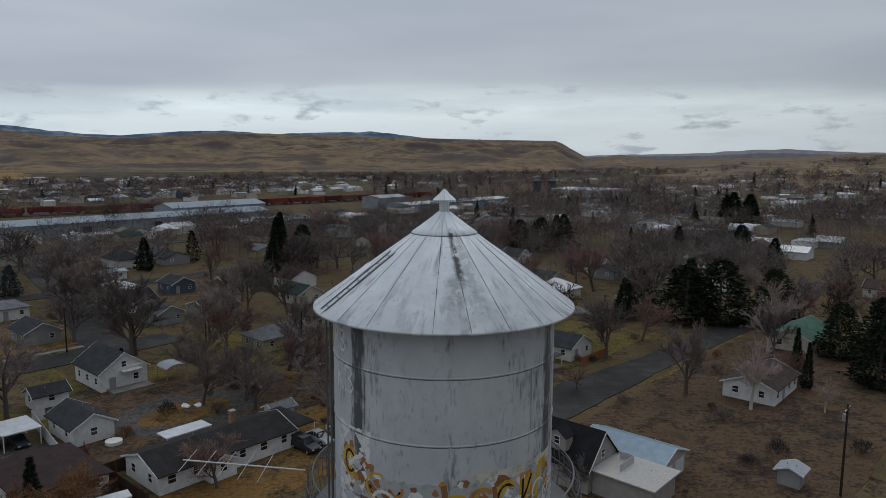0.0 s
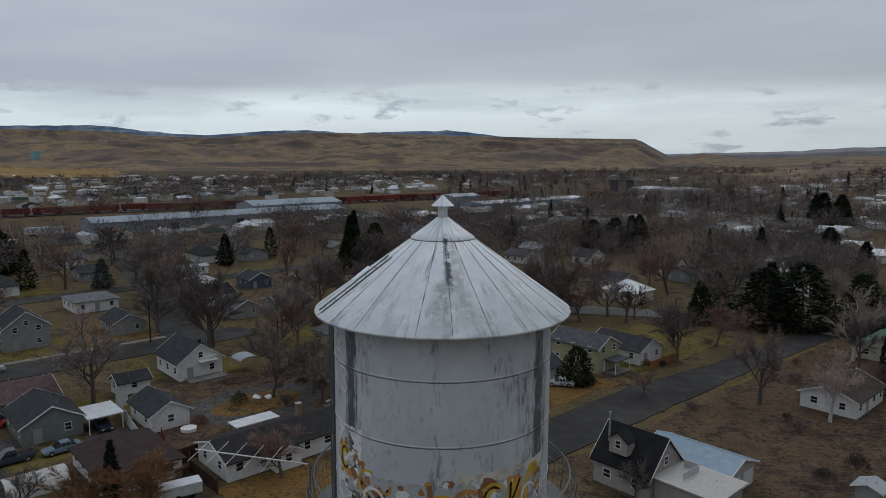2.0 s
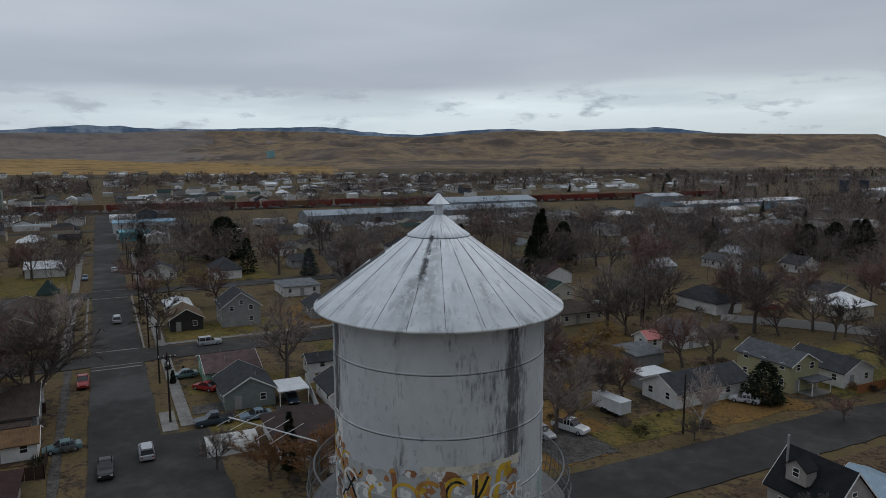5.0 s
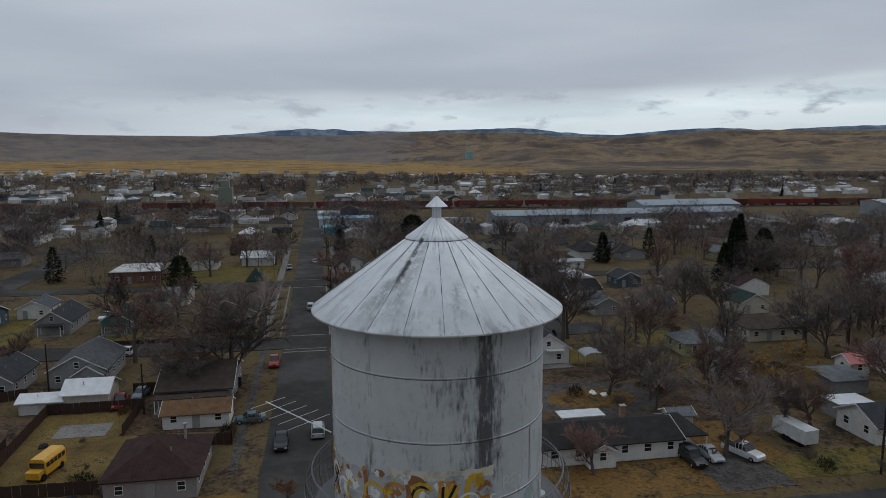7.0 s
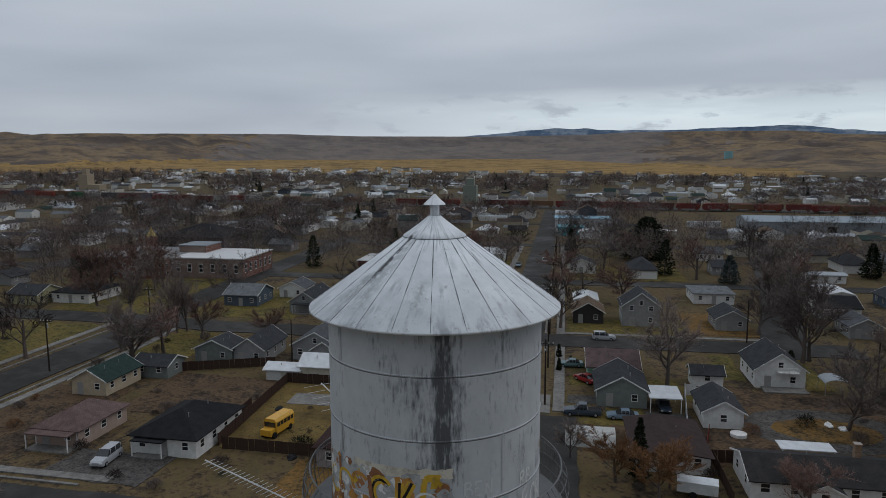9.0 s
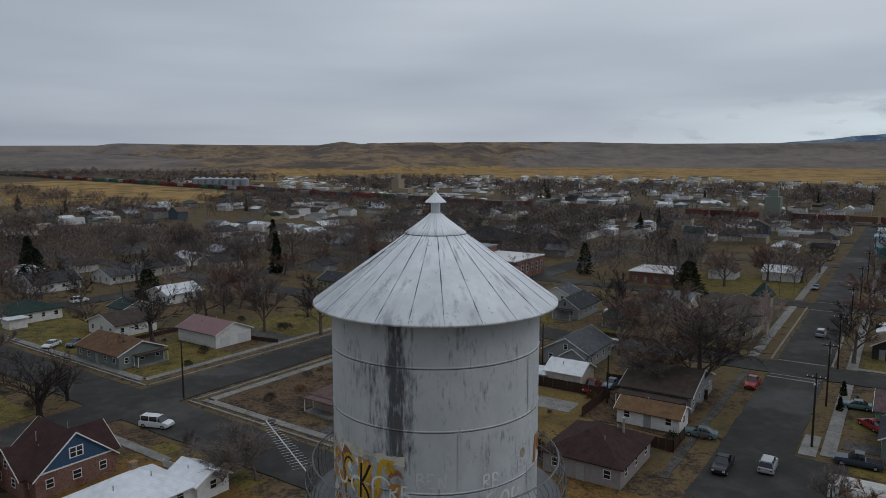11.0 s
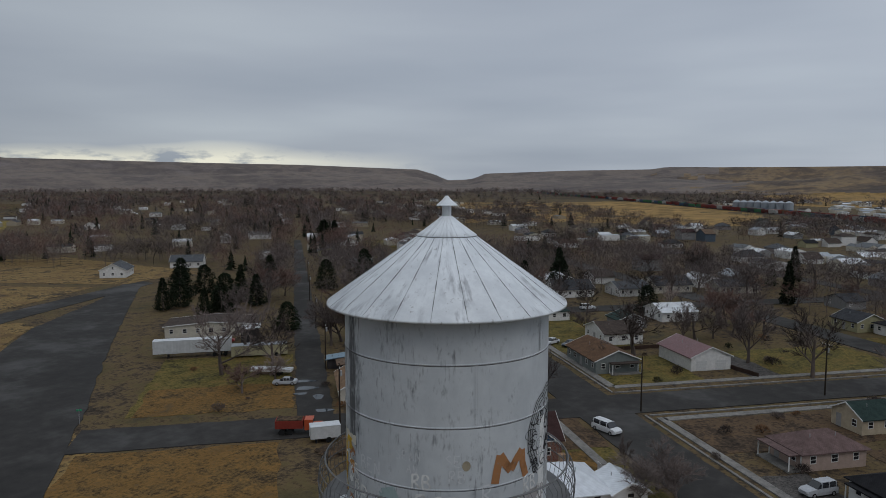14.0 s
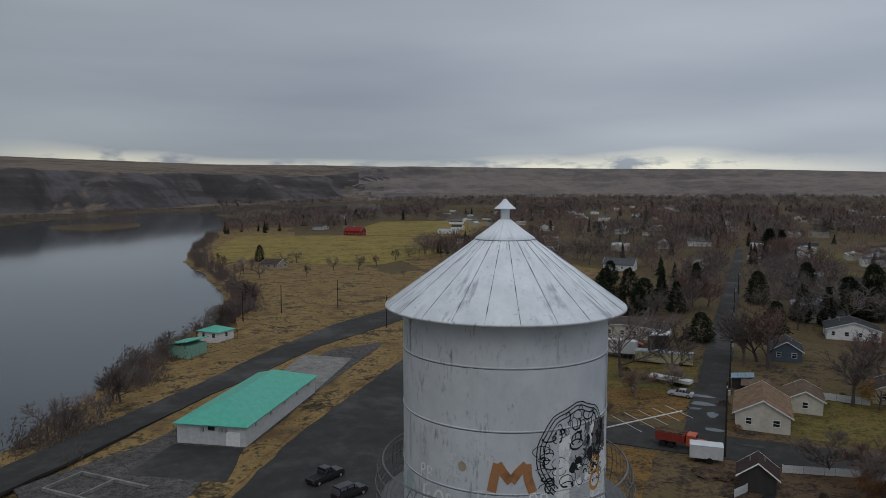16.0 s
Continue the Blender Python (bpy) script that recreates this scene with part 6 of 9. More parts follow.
# farther blocks, house by house
for u0, u1, v0, v1, h, rise, ridge, wall, roof, label in (
    (144, 153, 16, 24.3, 4.6, 3.0, "u", W_GREY, R_CHAR, "tall grey gabled house with charcoal roof"),
    (145, 153, 5.2, 12, 2.8, 2.0, "u", W_DARK, R_TAN, "black bungalow with orange-brown roof"),
    (159, 168, 5.7, 11.2, 2.6, 0.8, "u", W_WHITE, S_WHITE, "low house with pale white roof"),
    (171, 182, 36, 46, 2.7, 0.9, "hip", W_WHITE, R_LIGHT, "broad white house with light grey roof"),
    (143, 152, 36, 42.6, 2.7, 1.7, "u", W_GREY, R_CHAR, "grey house with dark roof"),
    (140, 149, 62, 68.3, 2.7, 1.6, "u", W_GREY, R_GREY, "grey bungalow with grey shingle roof"),
    (139, 147, 73, 82, 2.5, 1.2, "v", W_GREY, R_CHAR, "long low grey house with dark roof"),
    (135, 144, 97, 104.5, 2.8, 1.9, "u", W_CREAM, R_GREEN, "cream house with dark green roof"),
    (158, 168, 62, 71, 2.8, 1.9, "v", W_WHITE, R_BLACK, "white house with black gabled roof"),
    (176, 188, 70, 76, 2.5, 0.7, "u", W_WHITE, S_WHITE, "long white building with pale flat-pitched roof"),
    (172, 180, 82, 89, 2.7, 1.7, "u", W_BLUE, R_CHAR, "blue-grey house with charcoal roof"),
    (160, 169, 92, 100, 2.7, 1.8, "v", W_TAN, R_BROWN, "tan house with brown gable roof"),
    (206, 212, 74, 85, 2.5, 0.5, "v", W_WHITE, S_SILVER, "white mobile home with metal roof"),
    (104, 116, -213, -202, 2.7, 1.9, "u", W_WHITE, R_GREY, "white house with grey gabled roof"),
    (141, 156, -209, -200, 2.7, 1.8, "u", W_CREAM, R_CHAR, "cream house with charcoal roof"),
    (138, 147, -145, -136, 2.7, 1.9, "v", W_YELLOW, R_CHAR, "pale yellow house with dark roof"),
    (142, 155, -135, -124, 2.8, 2.0, "hip", W_WHITE, R_BLACK, "white house with black hipped roof"),
    (213, 222, 4, 13, 2.8, 1.9, "u", W_WHITE, R_CHAR, "white gabled house with charcoal roof"),
    (276, 286, 18, 24, 2.8, 1.8, "u", W_CREAM, R_BROWN, "cream house with brown gable roof"),
    (247, 256, 50, 59, 2.8, 1.8, "v", W_WHITE, R_GREY, "white house with grey gable roof"),
    (134, 142, 192, 200, 2.8, 2.2, "u", W_WHITE, R_CHAR, "white gabled house with charcoal roof among bare trees"),
    (86, 95, 95, 101.5, 2.7, 1.7, "u", W_WHITE, R_GREY, "white cottage with grey gable roof"),
    (126, 134, 158, 166, 2.8, 1.8, "v", W_GREY, R_GREY, "grey cottage with grey roof among trees"),
    (150, 160, 176, 184, 2.7, 1.6, "u", W_WHITE, R_GREY, "low white house with light roof"),
    (100, 110, 160, 168, 2.7, 1.8, "u", W_CREAM, R_CHAR, "cream house with dark gable roof"),
    (60, 70, 190, 198, 2.7, 1.8, "v", W_WHITE, R_BROWN, "white house with brown roof among trees"),
    (20, 30, 210, 219, 2.7, 1.7, "u", W_CREAM, R_BROWN, "cream house with brown roof under trees"),
    (-380, -368, -562, -552, 3.0, 1.8, "u", W_WHITE, R_GREY, "white farmhouse beside a pasture"),
    (-490, -474, -774, -762, 5.2, 2.4, "u", W_WHITE, R_GREY, "tall white farm building with grey roof"),
    (-212, -202, -268, -260, 2.6, 1.8, "u", W_TAN, R_BROWN, "low house with brown roof among bare trees")):
    house(u0, u1, v0, v1, h, rise, ridge, wall, roof, label, storeys=2 if h > 4 else 1)
house(-307, -291, -500, -491, 4.0, 3.0, "u", painted((0.22, 0.028, 0.022)), painted((0.22, 0.028, 0.022)), "bright red wooden barn beside a pasture", "barn", "barn", doors="")
house(-338, -330, -548, -541, 3.0, 2.0, "u", painted((0.22, 0.03, 0.024)), R_GREY, "small red barn with grey roof", "barn", "barn", doors="")
shelter = thing("carport", stand(103.5, 46.2), "small open carport with pale curved metal roof", "carport")
bm = bmesh.new()
arch = [(1.9 * math.sin(a), 2.0 + 0.75 * math.cos(a)) for a in [radians(-80 + 16 * k) for k in range(11)]]
for (y0, z0), (y1, z1) in zip(arch, arch[1:]):
    roof_sheet(bm, [(-1.9, y0, z0), (-1.9, y1, z1), (1.9, y1, z1), (1.9, y0, z0)], 0.05)
bmesh.ops.remove_doubles(bm, verts=bm.verts, dist=0.01)
part("roof", bm, S_SILVER, shelter)
for x in (-1.7, 1.7):
    for y in (-1.75, 1.75):
        part("post", boxes((x - 0.04, x + 0.04, y - 0.04, y + 0.04, 0, 2.1)), M_STEEL, shelter)
# long turquoise-roofed hall by the river
gp0, gp1, gp2 = [Vector((*swung(*p), 0)) for p in ((3.0, -90.5), (12.9, -95.5), (-10.5, -115.9))]
gc = (gp1 + gp2) / 2
ga = math.degrees(math.atan2((gp2 - gp0).y, (gp2 - gp0).x))
hall = thing("hall", pose(gc.x, gc.y, 0, 0, 0, ga), "long white hall with turquoise hipped metal roof", "hall")
part("wall", gable_walls(28.8, 11.1, 3.3, 2.4, "hip"), painted((0.50, 0.50, 0.49)), hall)
for q in roof_planes(28.8, 11.1, 3.3, 2.2, "hip", 0.5):
    bm = bmesh.new()
    roof_sheet(bm, q, 0.12)
    part("roof", bm, S_GREEN, hall, "turquoise ribbed metal roof")
for k, x in enumerate((-11, -5.5, 0, 5.5, 11)):
    part("wall_light", boxes((x - 0.3, x + 0.3, -5.68, -5.5, 2.2, 2.7)), M_STEEL, hall)
part("garage_door", boxes((-14.46, -14.38, -4.6, -2.4, 0.05, 2.2)), M_TRIM, hall)
part("vent", boxes((-14.46, -14.38, -0.6, 0.5, 2.3, 2.9)), M_DARK, hall)
for y in (-1.6, -2.3, 1.4):
    part("fan_housing", boxes((-14.7, -14.38, y - 0.25, y + 0.25, 2.2, 2.7)), M_STEEL, hall)

# ---- trees ----


def sliver(bm, p, d, length, w, spin):
    """One thin twig, a narrow spike turned at random about its length."""
    s = (Matrix.Rotation(spin, 3, d) @ d.orthogonal().normalized()) * w
    bm.faces.new((bm.verts.new(p + s), bm.verts.new(p - s), bm.verts.new(p + d * length)))


def bare_tree(seed, tall, spread=0.9, limbs=6, forks=5, shoots=7, twigs=20, droop=0.0, trunk_r=None, twig_w=0.021, fork_at=0.3):
    """Trunk-and-limbs mesh and twig mesh of a leafless broadleaf tree: limbs rise from a low fork, branch and end in fine twigs."""
    rnd = random.Random(seed)
    wood, fine = bmesh.new(), bmesh.new()
    r0 = trunk_r or tall * 0.026

    def bend(p, d, length, r, n, sides, wander, lift):
        pts, radii, q, dd = [p], [r], p.copy(), d.copy()
        for i in range(n):
            dd = (dd + Vector((rnd.gauss(0, wander), rnd.gauss(0, wander), rnd.gauss(lift, wander * 0.7)))).normalized()
            q = q + dd * length / n
            pts.append(q.copy())
            radii.append(r * (1 - 0.6 * (i + 1) / n))
        tube(wood, pts, radii, sides, caps=False)
        return pts, radii, dd

    def along(pts, t):
        j = min(len(pts) - 2, int(t * (len(pts) - 1)))
        f = t * (len(pts) - 1) - j
        return pts[j].lerp(pts[j + 1], f), (pts[j + 1] - pts[j]).normalized(), j

    def splay(d, a, k, lift):
        side = Matrix.Rotation(a, 3, d) @ d.orthogonal().normalized()
        return (d + side * k + Vector((0, 0, lift))).normalized()

    trunk, tr, d0 = bend(Vector((0, 0, -0.2)), Vector((rnd.uniform(-0.06, 0.06), rnd.uniform(-0.06, 0.06), 1)), tall * 0.5, r0, 4, 6, 0.05, 0.1)
    for k in range(limbs):
        b, d, j = along(trunk, fork_at + (0.98 - fork_at) * (k + rnd.random() * 0.6) / limbs)
        d1 = splay(d, k * 2.4 + rnd.uniform(-0.5, 0.5), spread * rnd.uniform(0.75, 1.25), 0.05)
        limb, lr, _ = bend(b, d1, tall * rnd.uniform(0.30, 0.42), tr[j] * rnd.uniform(0.42, 0.62), 3, 4, 0.16, 0.10 - droop * 0.3)
        for m in range(forks):
            b, d, j = along(limb, 0.25 + 0.75 * (m + rnd.random()) / forks)
            d2 = splay(d, m * 2.4 + rnd.uniform(-0.6, 0.6), rnd.uniform(0.5, 1.0), 0.16 - droop * 0.5)
            fork, fr, _ = bend(b, d2, tall * rnd.uniform(0.14, 0.24), lr[j] * rnd.uniform(0.38, 0.55), 2, 3, 0.20, 0.06 - droop * 0.4)
            for q in range(shoots):
                b, d, _j = along(fork, 0.15 + 0.85 * (q + rnd.random()) / shoots)
                d3 = splay(d, rnd.uniform(0, 6.28), rnd.uniform(0.4, 1.0), 0.15 - droop * 0.9)
                ln = tall * rnd.uniform(0.08, 0.16)
                sliver(fine, b, d3, ln, twig_w * 1.5, rnd.uniform(0, 3.14))
                for _ in range(twigs):
                    c = b + d3 * ln * rnd.uniform(0.05, 0.95)
                    w = (d3 + Vector((rnd.gauss(0, 0.6), rnd.gauss(0, 0.6), rnd.gauss(0.22 - droop * 1.7, 0.45)))).normalized()
                    sliver(fine, c, w, tall * rnd.uniform(0.045, 0.115), twig_w, rnd.uniform(0, 3.14))
    zs = max(v.co.z for v in fine.verts)
    for bm in (wood, fine):
        bmesh.ops.scale(bm, vec=(tall / zs,) * 3, verts=bm.verts)
    return wood, fine


def tree_kind(seed, twig_mat, bark=None, **kw):
    wood, fine = bare_tree(seed, **kw)
    return mesh_of(wood, "trunk", bark or M_BARK), mesh_of(fine, "crown", twig_mat)


NEAR = [tree_kind(21 + k, (M_TWIG, M_TWIG_ROSE, M_TWIG_LIGHT, M_TWIG)[k], tall=10, spread=w) for k, w in enumerate((0.85, 1.05, 0.8, 1.2))]
GNARLED = tree_kind(50, M_TWIG_DARK, bark=M_BARK_DARK, tall=10, spread=1.35, limbs=7, forks=5, shoots=6, twigs=9, trunk_r=0.36, fork_at=0.22)
RUSSET = tree_kind(61, M_TWIG_RED, tall=8, spread=0.9, shoots=7, twigs=22)
WILLOW = tree_kind(71, M_TWIG_GOLD, tall=9, spread=1.0, shoots=7, twigs=20, droop=0.55)
BIRCH = tree_kind(81, M_TWIG_PALE, bark=bark_mat("pale_bark", (0.46, 0.42, 0.38), (0.55, 0.50, 0.45)), tall=10, spread=0.55, twigs=12)
POPLAR = tree_kind(91, M_TWIG_LIGHT, tall=10, spread=0.38, limbs=8, forks=4, fork_at=0.2, twigs=12)
FAR = [tree_kind(101 + k, (M_TWIG, M_TWIG_ROSE, M_TWIG_DARK, M_TWIG_LIGHT, M_TWIG)[k], tall=10, spread=0.85 + 0.08 * k, limbs=6, forks=4, shoots=5, twigs=12, twig_w=0.028) for k in range(5)]


def conifer(seed, tall, wide, needle, sprays=1500, point=0.75):
    """Trunk and a ragged crown of short needle sprays, denser towards the outside."""
    rnd = random.Random(seed)
    wood, fine = bmesh.new(), bmesh.new()
    tube(wood, [(0, 0, -0.2), (0, 0, tall * 0.97)], [tall * 0.022, 0.02], 6)
    lobes = [(rnd.uniform(0, 6.28), rnd.uniform(0.7, 1.15)) for _ in range(7)]
    for _ in range(sprays):
        t = rnd.random() ** 1.25
        a = rnd.uniform(0, 6.283)
        lobe = 0.82 + 0.22 * math.sin(3 * a + lobes[int(t * 6.9)][0]) * lobes[int(t * 6.9)][1]
        reach = wide * lobe * min(1.0, 0.55 + 4.5 * t) * (1 - t) ** point
        d = reach * math.sqrt(rnd.uniform(0.12, 1.0)) + 0.05
        p = Vector((d * math.cos(a), d * math.sin(a), tall * (0.05 + 0.94 * t) - 0.12 * d))
        out = Vector((math.cos(a), math.sin(a), rnd.uniform(-0.35, 0.6))) + Vector((rnd.gauss(0, 0.5), rnd.gauss(0, 0.5), rnd.gauss(0, 0.3)))
        out.normalize()
        size = tall * rnd.uniform(0.035, 0.075)
        side = (Matrix.Rotation(rnd.uniform(0, 3.14), 3, out) @ out.orthogonal().normalized()) * size * 0.30
        fine.faces.new([fine.verts.new(x) for x in (p - side, p + side, p + out * size)])
    return mesh_of(wood, "trunk", M_BARK), mesh_of(fine, "crown", needle)


PINES = [conifer(5, 10, 3.3, M_NEEDLE, 1900), conifer(6, 10, 2.5, M_NEEDLE, 1700, 0.9), conifer(7, 10, 4.4, M_NEEDLE, 2400, 0.5)]
SPRUCE = conifer(8, 10, 3.4, M_SPRUCE, 1900, 0.6)
CYPRESS = conifer(9, 10, 1.5, M_NEEDLE, 1500)
FARPINE = conifer(10, 10, 3.0, M_NEEDLE, 1000)


def plant(kind, where, tall, label, name="tree", wide=1.0, group="", base=10.0, spin=None):
    s = tall / base
    m = Matrix.Translation(where) @ Matrix.Rotation(spin if spin is not None else random.uniform(0, 6.28), 4, "Z")
    ob = thing(name, m, label, name.replace("_", " "), group)
    k = Matrix.Diagonal((s * wide, s * wide, s, 1))
    part_of("trunk", kind[0], ob, k)
    part_of("crown", kind[1], ob, k)
    return ob


random.seed(3)
BARE = "bare grey-brown broadleaf tree in winter"
for u, v, tall, wide, kind in (
    (102.3, 20.2, 12.6, 1.15, 2), (121.5, 48.3, 13.5, 1.0, 2), (101.8, 72.2, 10, 0.9, 0), (106.5, 92.6, 12.5, 1.4, 2), (68.1, 64.6, 7.4, 1.2, 1), (79.4, 46.9, 7.6, 1.1, 2), (153.8, 141.6, 13, 1.2, 1), (62.6, 47.9, 10.4, 1.25, 2), (94.5, 47.4, 8.8, 1.1, 3),
    (102.4, -17.2, 14.5, 1.4, 0), (112.0, -24, 13, 1.4, 1), (99, -23.5, 9, 1.2, 3), (33.6, 98.1, 11, 1.05, 0), (60.9, 29.5, 6.5, 1.2, 1), (53.4, 107.8, 11, 1.15, 0), (71.7, 4.2, 6.0, 1.1, 0), (60, 118, 8, 1.3, 0), 
    (30.2, -145.3, 8.5, 1.1, 1), (33, -137, 8, 1.1, 2), (41, -150, 8, 1.0, 0), (-13.1, -114.3, 5.5, 1.6, 1), (-7.4, -122.5, 5.5, 1.5, 2), (7.6, -153.1, 9, 1.3, 3), (22.8, -124.2, 10, 1.2, 0), (19.1, -86.4, 6.5, 1.3, 1), (36, -58, 6.0, 1.3, 2),
    (40.5, -61.4, 6.5, 1.5, 3), (40.3, -56.2, 6.0, 1.4, 3), (39.6, -68.5, 4.5, 0.8, 0), (16.1, -88.7, 6.0, 1.4, 3), (20.1, -81.6, 6.0, 1.3, 0), (60, -119, 5.5, 1.0, 3), (118, -73, 8, 1.0, 1), (98, -79.5, 9, 1.0, 2), (130, -103, 9, 1.1, 0), (140, -120, 10, 1.1, 1), (128, 70, 11, 1.1, 2), (138, 84, 12, 1.0, 0), (140, 44, 9, 1.2, 3), (88.7, 117.5, 13, 1.2, 0), (100, 122, 12, 1.1, 1),
    (84, 130, 11, 1.2, 2), (118, 118, 11, 1.2, 3), (30, 131, 9, 1.1, 0), (46, 166, 11, 1.0, 2), (21, 117, 6, 1.2, 1), (76, 92, 9, 1.1, 2), (79.5, 61.5, 5, 1.0, 1), (52.5, 63.5, 4.5, 1.0, 3), (29.5, 56.5, 5, 1.2, 0), (48, 88, 4.2, 1.0, 1),
    (150, -40, 8, 1.2, 0), (158, -36, 9, 1.2, 1), (139, -36, 8, 1.2, 2), (70, -150, 7, 1.2, 3), (88, -135, 8, 1.0, 0), (110, -150, 9, 1.0, 1), (108, -118, 7, 1.1, 2)):
    plant(NEAR[kind], town(u, v), tall * (1.25 if tall > 7 else 1.05), BARE, "bare_tree", wide)
for u, v, tall in ((103.7, -86.6, 13), (117.5, -84.5, 15), (120.5, -83.0, 16), (122.5, -80.5, 14)):
    plant(POPLAR, town(u, v), tall, "tall slender bare poplar", "bare_tree", 0.8)
plant(GNARLED, town(35.2, -99.5), 12.0, "large gnarled bare tree with dark limbs", "bare_tree", 1.2, spin=1.0)
plant(GNARLED, town(41.5, -104), 8, "gnarled bare tree at the street corner", "bare_tree", 1.1, spin=3.0)
for u, v, tall in ((66.0, 9.4, 6.5), (62.8, 14.0, 7.0), (65.5, 15.5, 6.0), (104, -24, 8), (61, -6.8, 3.0), (19.7, -79.5, 4.5)):
    plant(RUSSET, town(u, v), tall, "bushy tree with russet winter twigs", "russet_tree", 1.3, base=8.0)
for u, v, tall in ((83.4, 69.6, 9.6), (27, -124, 6)):
    plant(WILLOW, town(u, v), tall, "weeping willow with golden drooping twigs", "willow", 1.35, base=9.0)
for u, v, tall in ((54.9, 67.0, 9.5), (23.3, 97.7, 11.8), (31.8, 133.8, 15.5), (148, -14.2, 12.4), (108, -176, 9), (14.5, 104, 6)):
    plant(BIRCH, town(u, v), tall, "slender pale bare birch tree", "birch")
PINE = "dark green conifer among the houses"
for u, v, tall, wide, kind in ((195, 133, 17, 0.9, 0), (200, 138, 18, 0.9, 1), (190, 140, 14, 1.0, 2), (247, 32.8, 15.5, 1.5, 2), (138, 228.5, 15.5, 1.2, 0), (149, 215, 11, 1.3, 2), (54.3, 147.6, 13.5, 1.65, 2), (48.2, 152, 15, 1.5, 2), (58.5, 84.1, 6.5, 1.4, 2), (22.8, 119.4, 9, 0.6, 1), (67.8, 150.1, 11, 1.2, 2), (61.9, 168.3, 12, 1.2, 0),
    (20, 138, 11, 1.1, 2), (14, 143, 12, 1.1, 2), (148.9, -175.8, 14, 0.9, 1), (98.2, -171.7, 8.5, 1.2, 2), (92.2, -226.1, 11, 1.3, 2), (80, -230, 10, 1.2, 0), (185.3, -40.2, 11, 1.2, 2), (-42.1, -206.3, 10, 1.0, 0), (-38, -212, 9, 1.1, 2), (-24.7, -200, 9, 1.2, 2), (-29, -196, 8, 1.1, 0), (100.2, -246.9, 13, 1.0, 0),
    (61.2, -295.4, 14, 1.2, 2), (-23.9, -205.8, 11, 1.2, 2), (-15, -210, 10, 1.2, 0), (-5.3, -169.8, 7.5, 1.4, 2), (19.8, -209.5, 11, 1.2, 0), (28, -214, 10, 1.1, 2), (38, -222, 12, 1.0, 0), (12, -186, 9, 1.1, 2), (67.6, 12.2, 7.5, 0.8, 1), (118, 44, 3, 0.9, 2)):
    plant(PINES[kind], town(u, v), tall, PINE, "conifer", wide)
for u, v, tall in ((201.7, 51.4, 8.5), (262, 28, 9)):
    plant(SPRUCE, town(u, v), tall, "blue-green spruce beside a street", "spruce", 1.2)
for u, v, tall in ((117, 2.3, 2.6), (108.5, 2.4, 2.4), (113, 4.5, 1.6)):
    plant(CYPRESS, town(u, v), tall, "small clipped dark evergreen by the pavement", "shrub", 1.6)

for u, v, tall, wide in ((23.6, -255.8, 13, 1), (51, -253, 14, 1.2), (44, -258, 13, 1.2), (25.7, -204.4, 11, 1.2), (39.4, -218, 12, 1.1), (97.8, -239.8, 11, 1.3), (15.3, -423.6, 16, 1.6), (22, -430, 15, 1.5), (187.9, -222.2, 14, 1), (174, 116.4, 12, 1), (264.8, 5.5, 9, 1), (216.9, 96, 11, 1.1), (147.7, 238.4, 14, 1.1), (152, 233, 13, 1.2), (158.8, 227.8, 12, 1.2),
                         (-46.9, -275.3, 9, 1.2), (-40.4, -229.2, 11, 1.2), (-20.3, -218.7, 12, 1.1), (-34, -240, 10, 1.2), (56.4, -280, 12, 1), (32.9, -225, 12, 1.2), (8, -240, 11, 1.1), (-12, -250, 12, 1.1), (132, 400, 18, 1.6), (126, 410, 17, 1.5), (139, 408, 16, 1.5), (120, 396, 15, 1.4), (19.6, 114.2, 8, 0.6), (11, 124, 11, 1.3), (7, 131, 10, 1.2), (38, 158, 13, 1.2), (66, 140, 10, 1.3), (60, 232, 12, 1.2), (80, 260, 13, 1.1), (100, 250, 12, 1.2)):
    plant(PINES[int(u) % 3], town(u, v), tall, PINE, "conifer", wide)
for x, y, tall in ((-5, -321, 8), (-11, -297, 8), (-26, -340, 8), (-33, -357, 7), (-46, -316, 7), (-57, -312, 8), (-69, -326, 7), (-31, -297, 6), (-9, -330, 7), (-3, -308, 6), (-71, -280, 4), (-85, -352, 7), (-98, -372, 6), (-110, -380, 7), (4, -345, 7), (6, -372, 6)):
    plant(FAR[int(tall + abs(x)) % 5], Vector((*swung(x, y), 0)), tall, "bare tree beside a riverside pasture", "bare_tree", 1.2)
plant(PINES[2], Vector((*swung(-15, -367), 0)), 9, "green conifer beside a riverside pasture", "conifer", 0.9)
random.seed(19)
for k in range(46):
    i, f = random.choice((0, 0, 1, 1, 2, 2, 3, 3, 4, 5)), random.random()
    a, b = RIVER[i], RIVER[i + 1]
    plant(FAR[k % 5], Vector((a[0] + (b[0] - a[0]) * f - random.uniform(3.5, 9), a[1] + (b[1] - a[1]) * f, -0.5)), random.uniform(4, 7.5), "scrubby bare tree on the river bank", "bare_tree", 1.2)
for u, v, tall in ((87.3, 42.6, 8.5), (83.7, 48.2, 8), (81.3, 56.3, 9), (91.7, 62, 9), (109.9, 60.5, 9), (68.4, 60.5, 7.5), (77.3, 86, 9), (118, 62, 10), (99, 92, 10), (127, 88, 12), (104, 100, 11), (120.3, 46.7, 15), (67, -176, 9), (156, 56, 12), (170, 55, 11), (188, 60, 12), (150, 90, 11)):
    plant(NEAR[int(u) % 4], town(u, v), tall * 1.25, "large bare tree with spreading limbs", "bare_tree", 1.15)
# trees spread through the farther blocks
GROUP = "trees of the farther town"


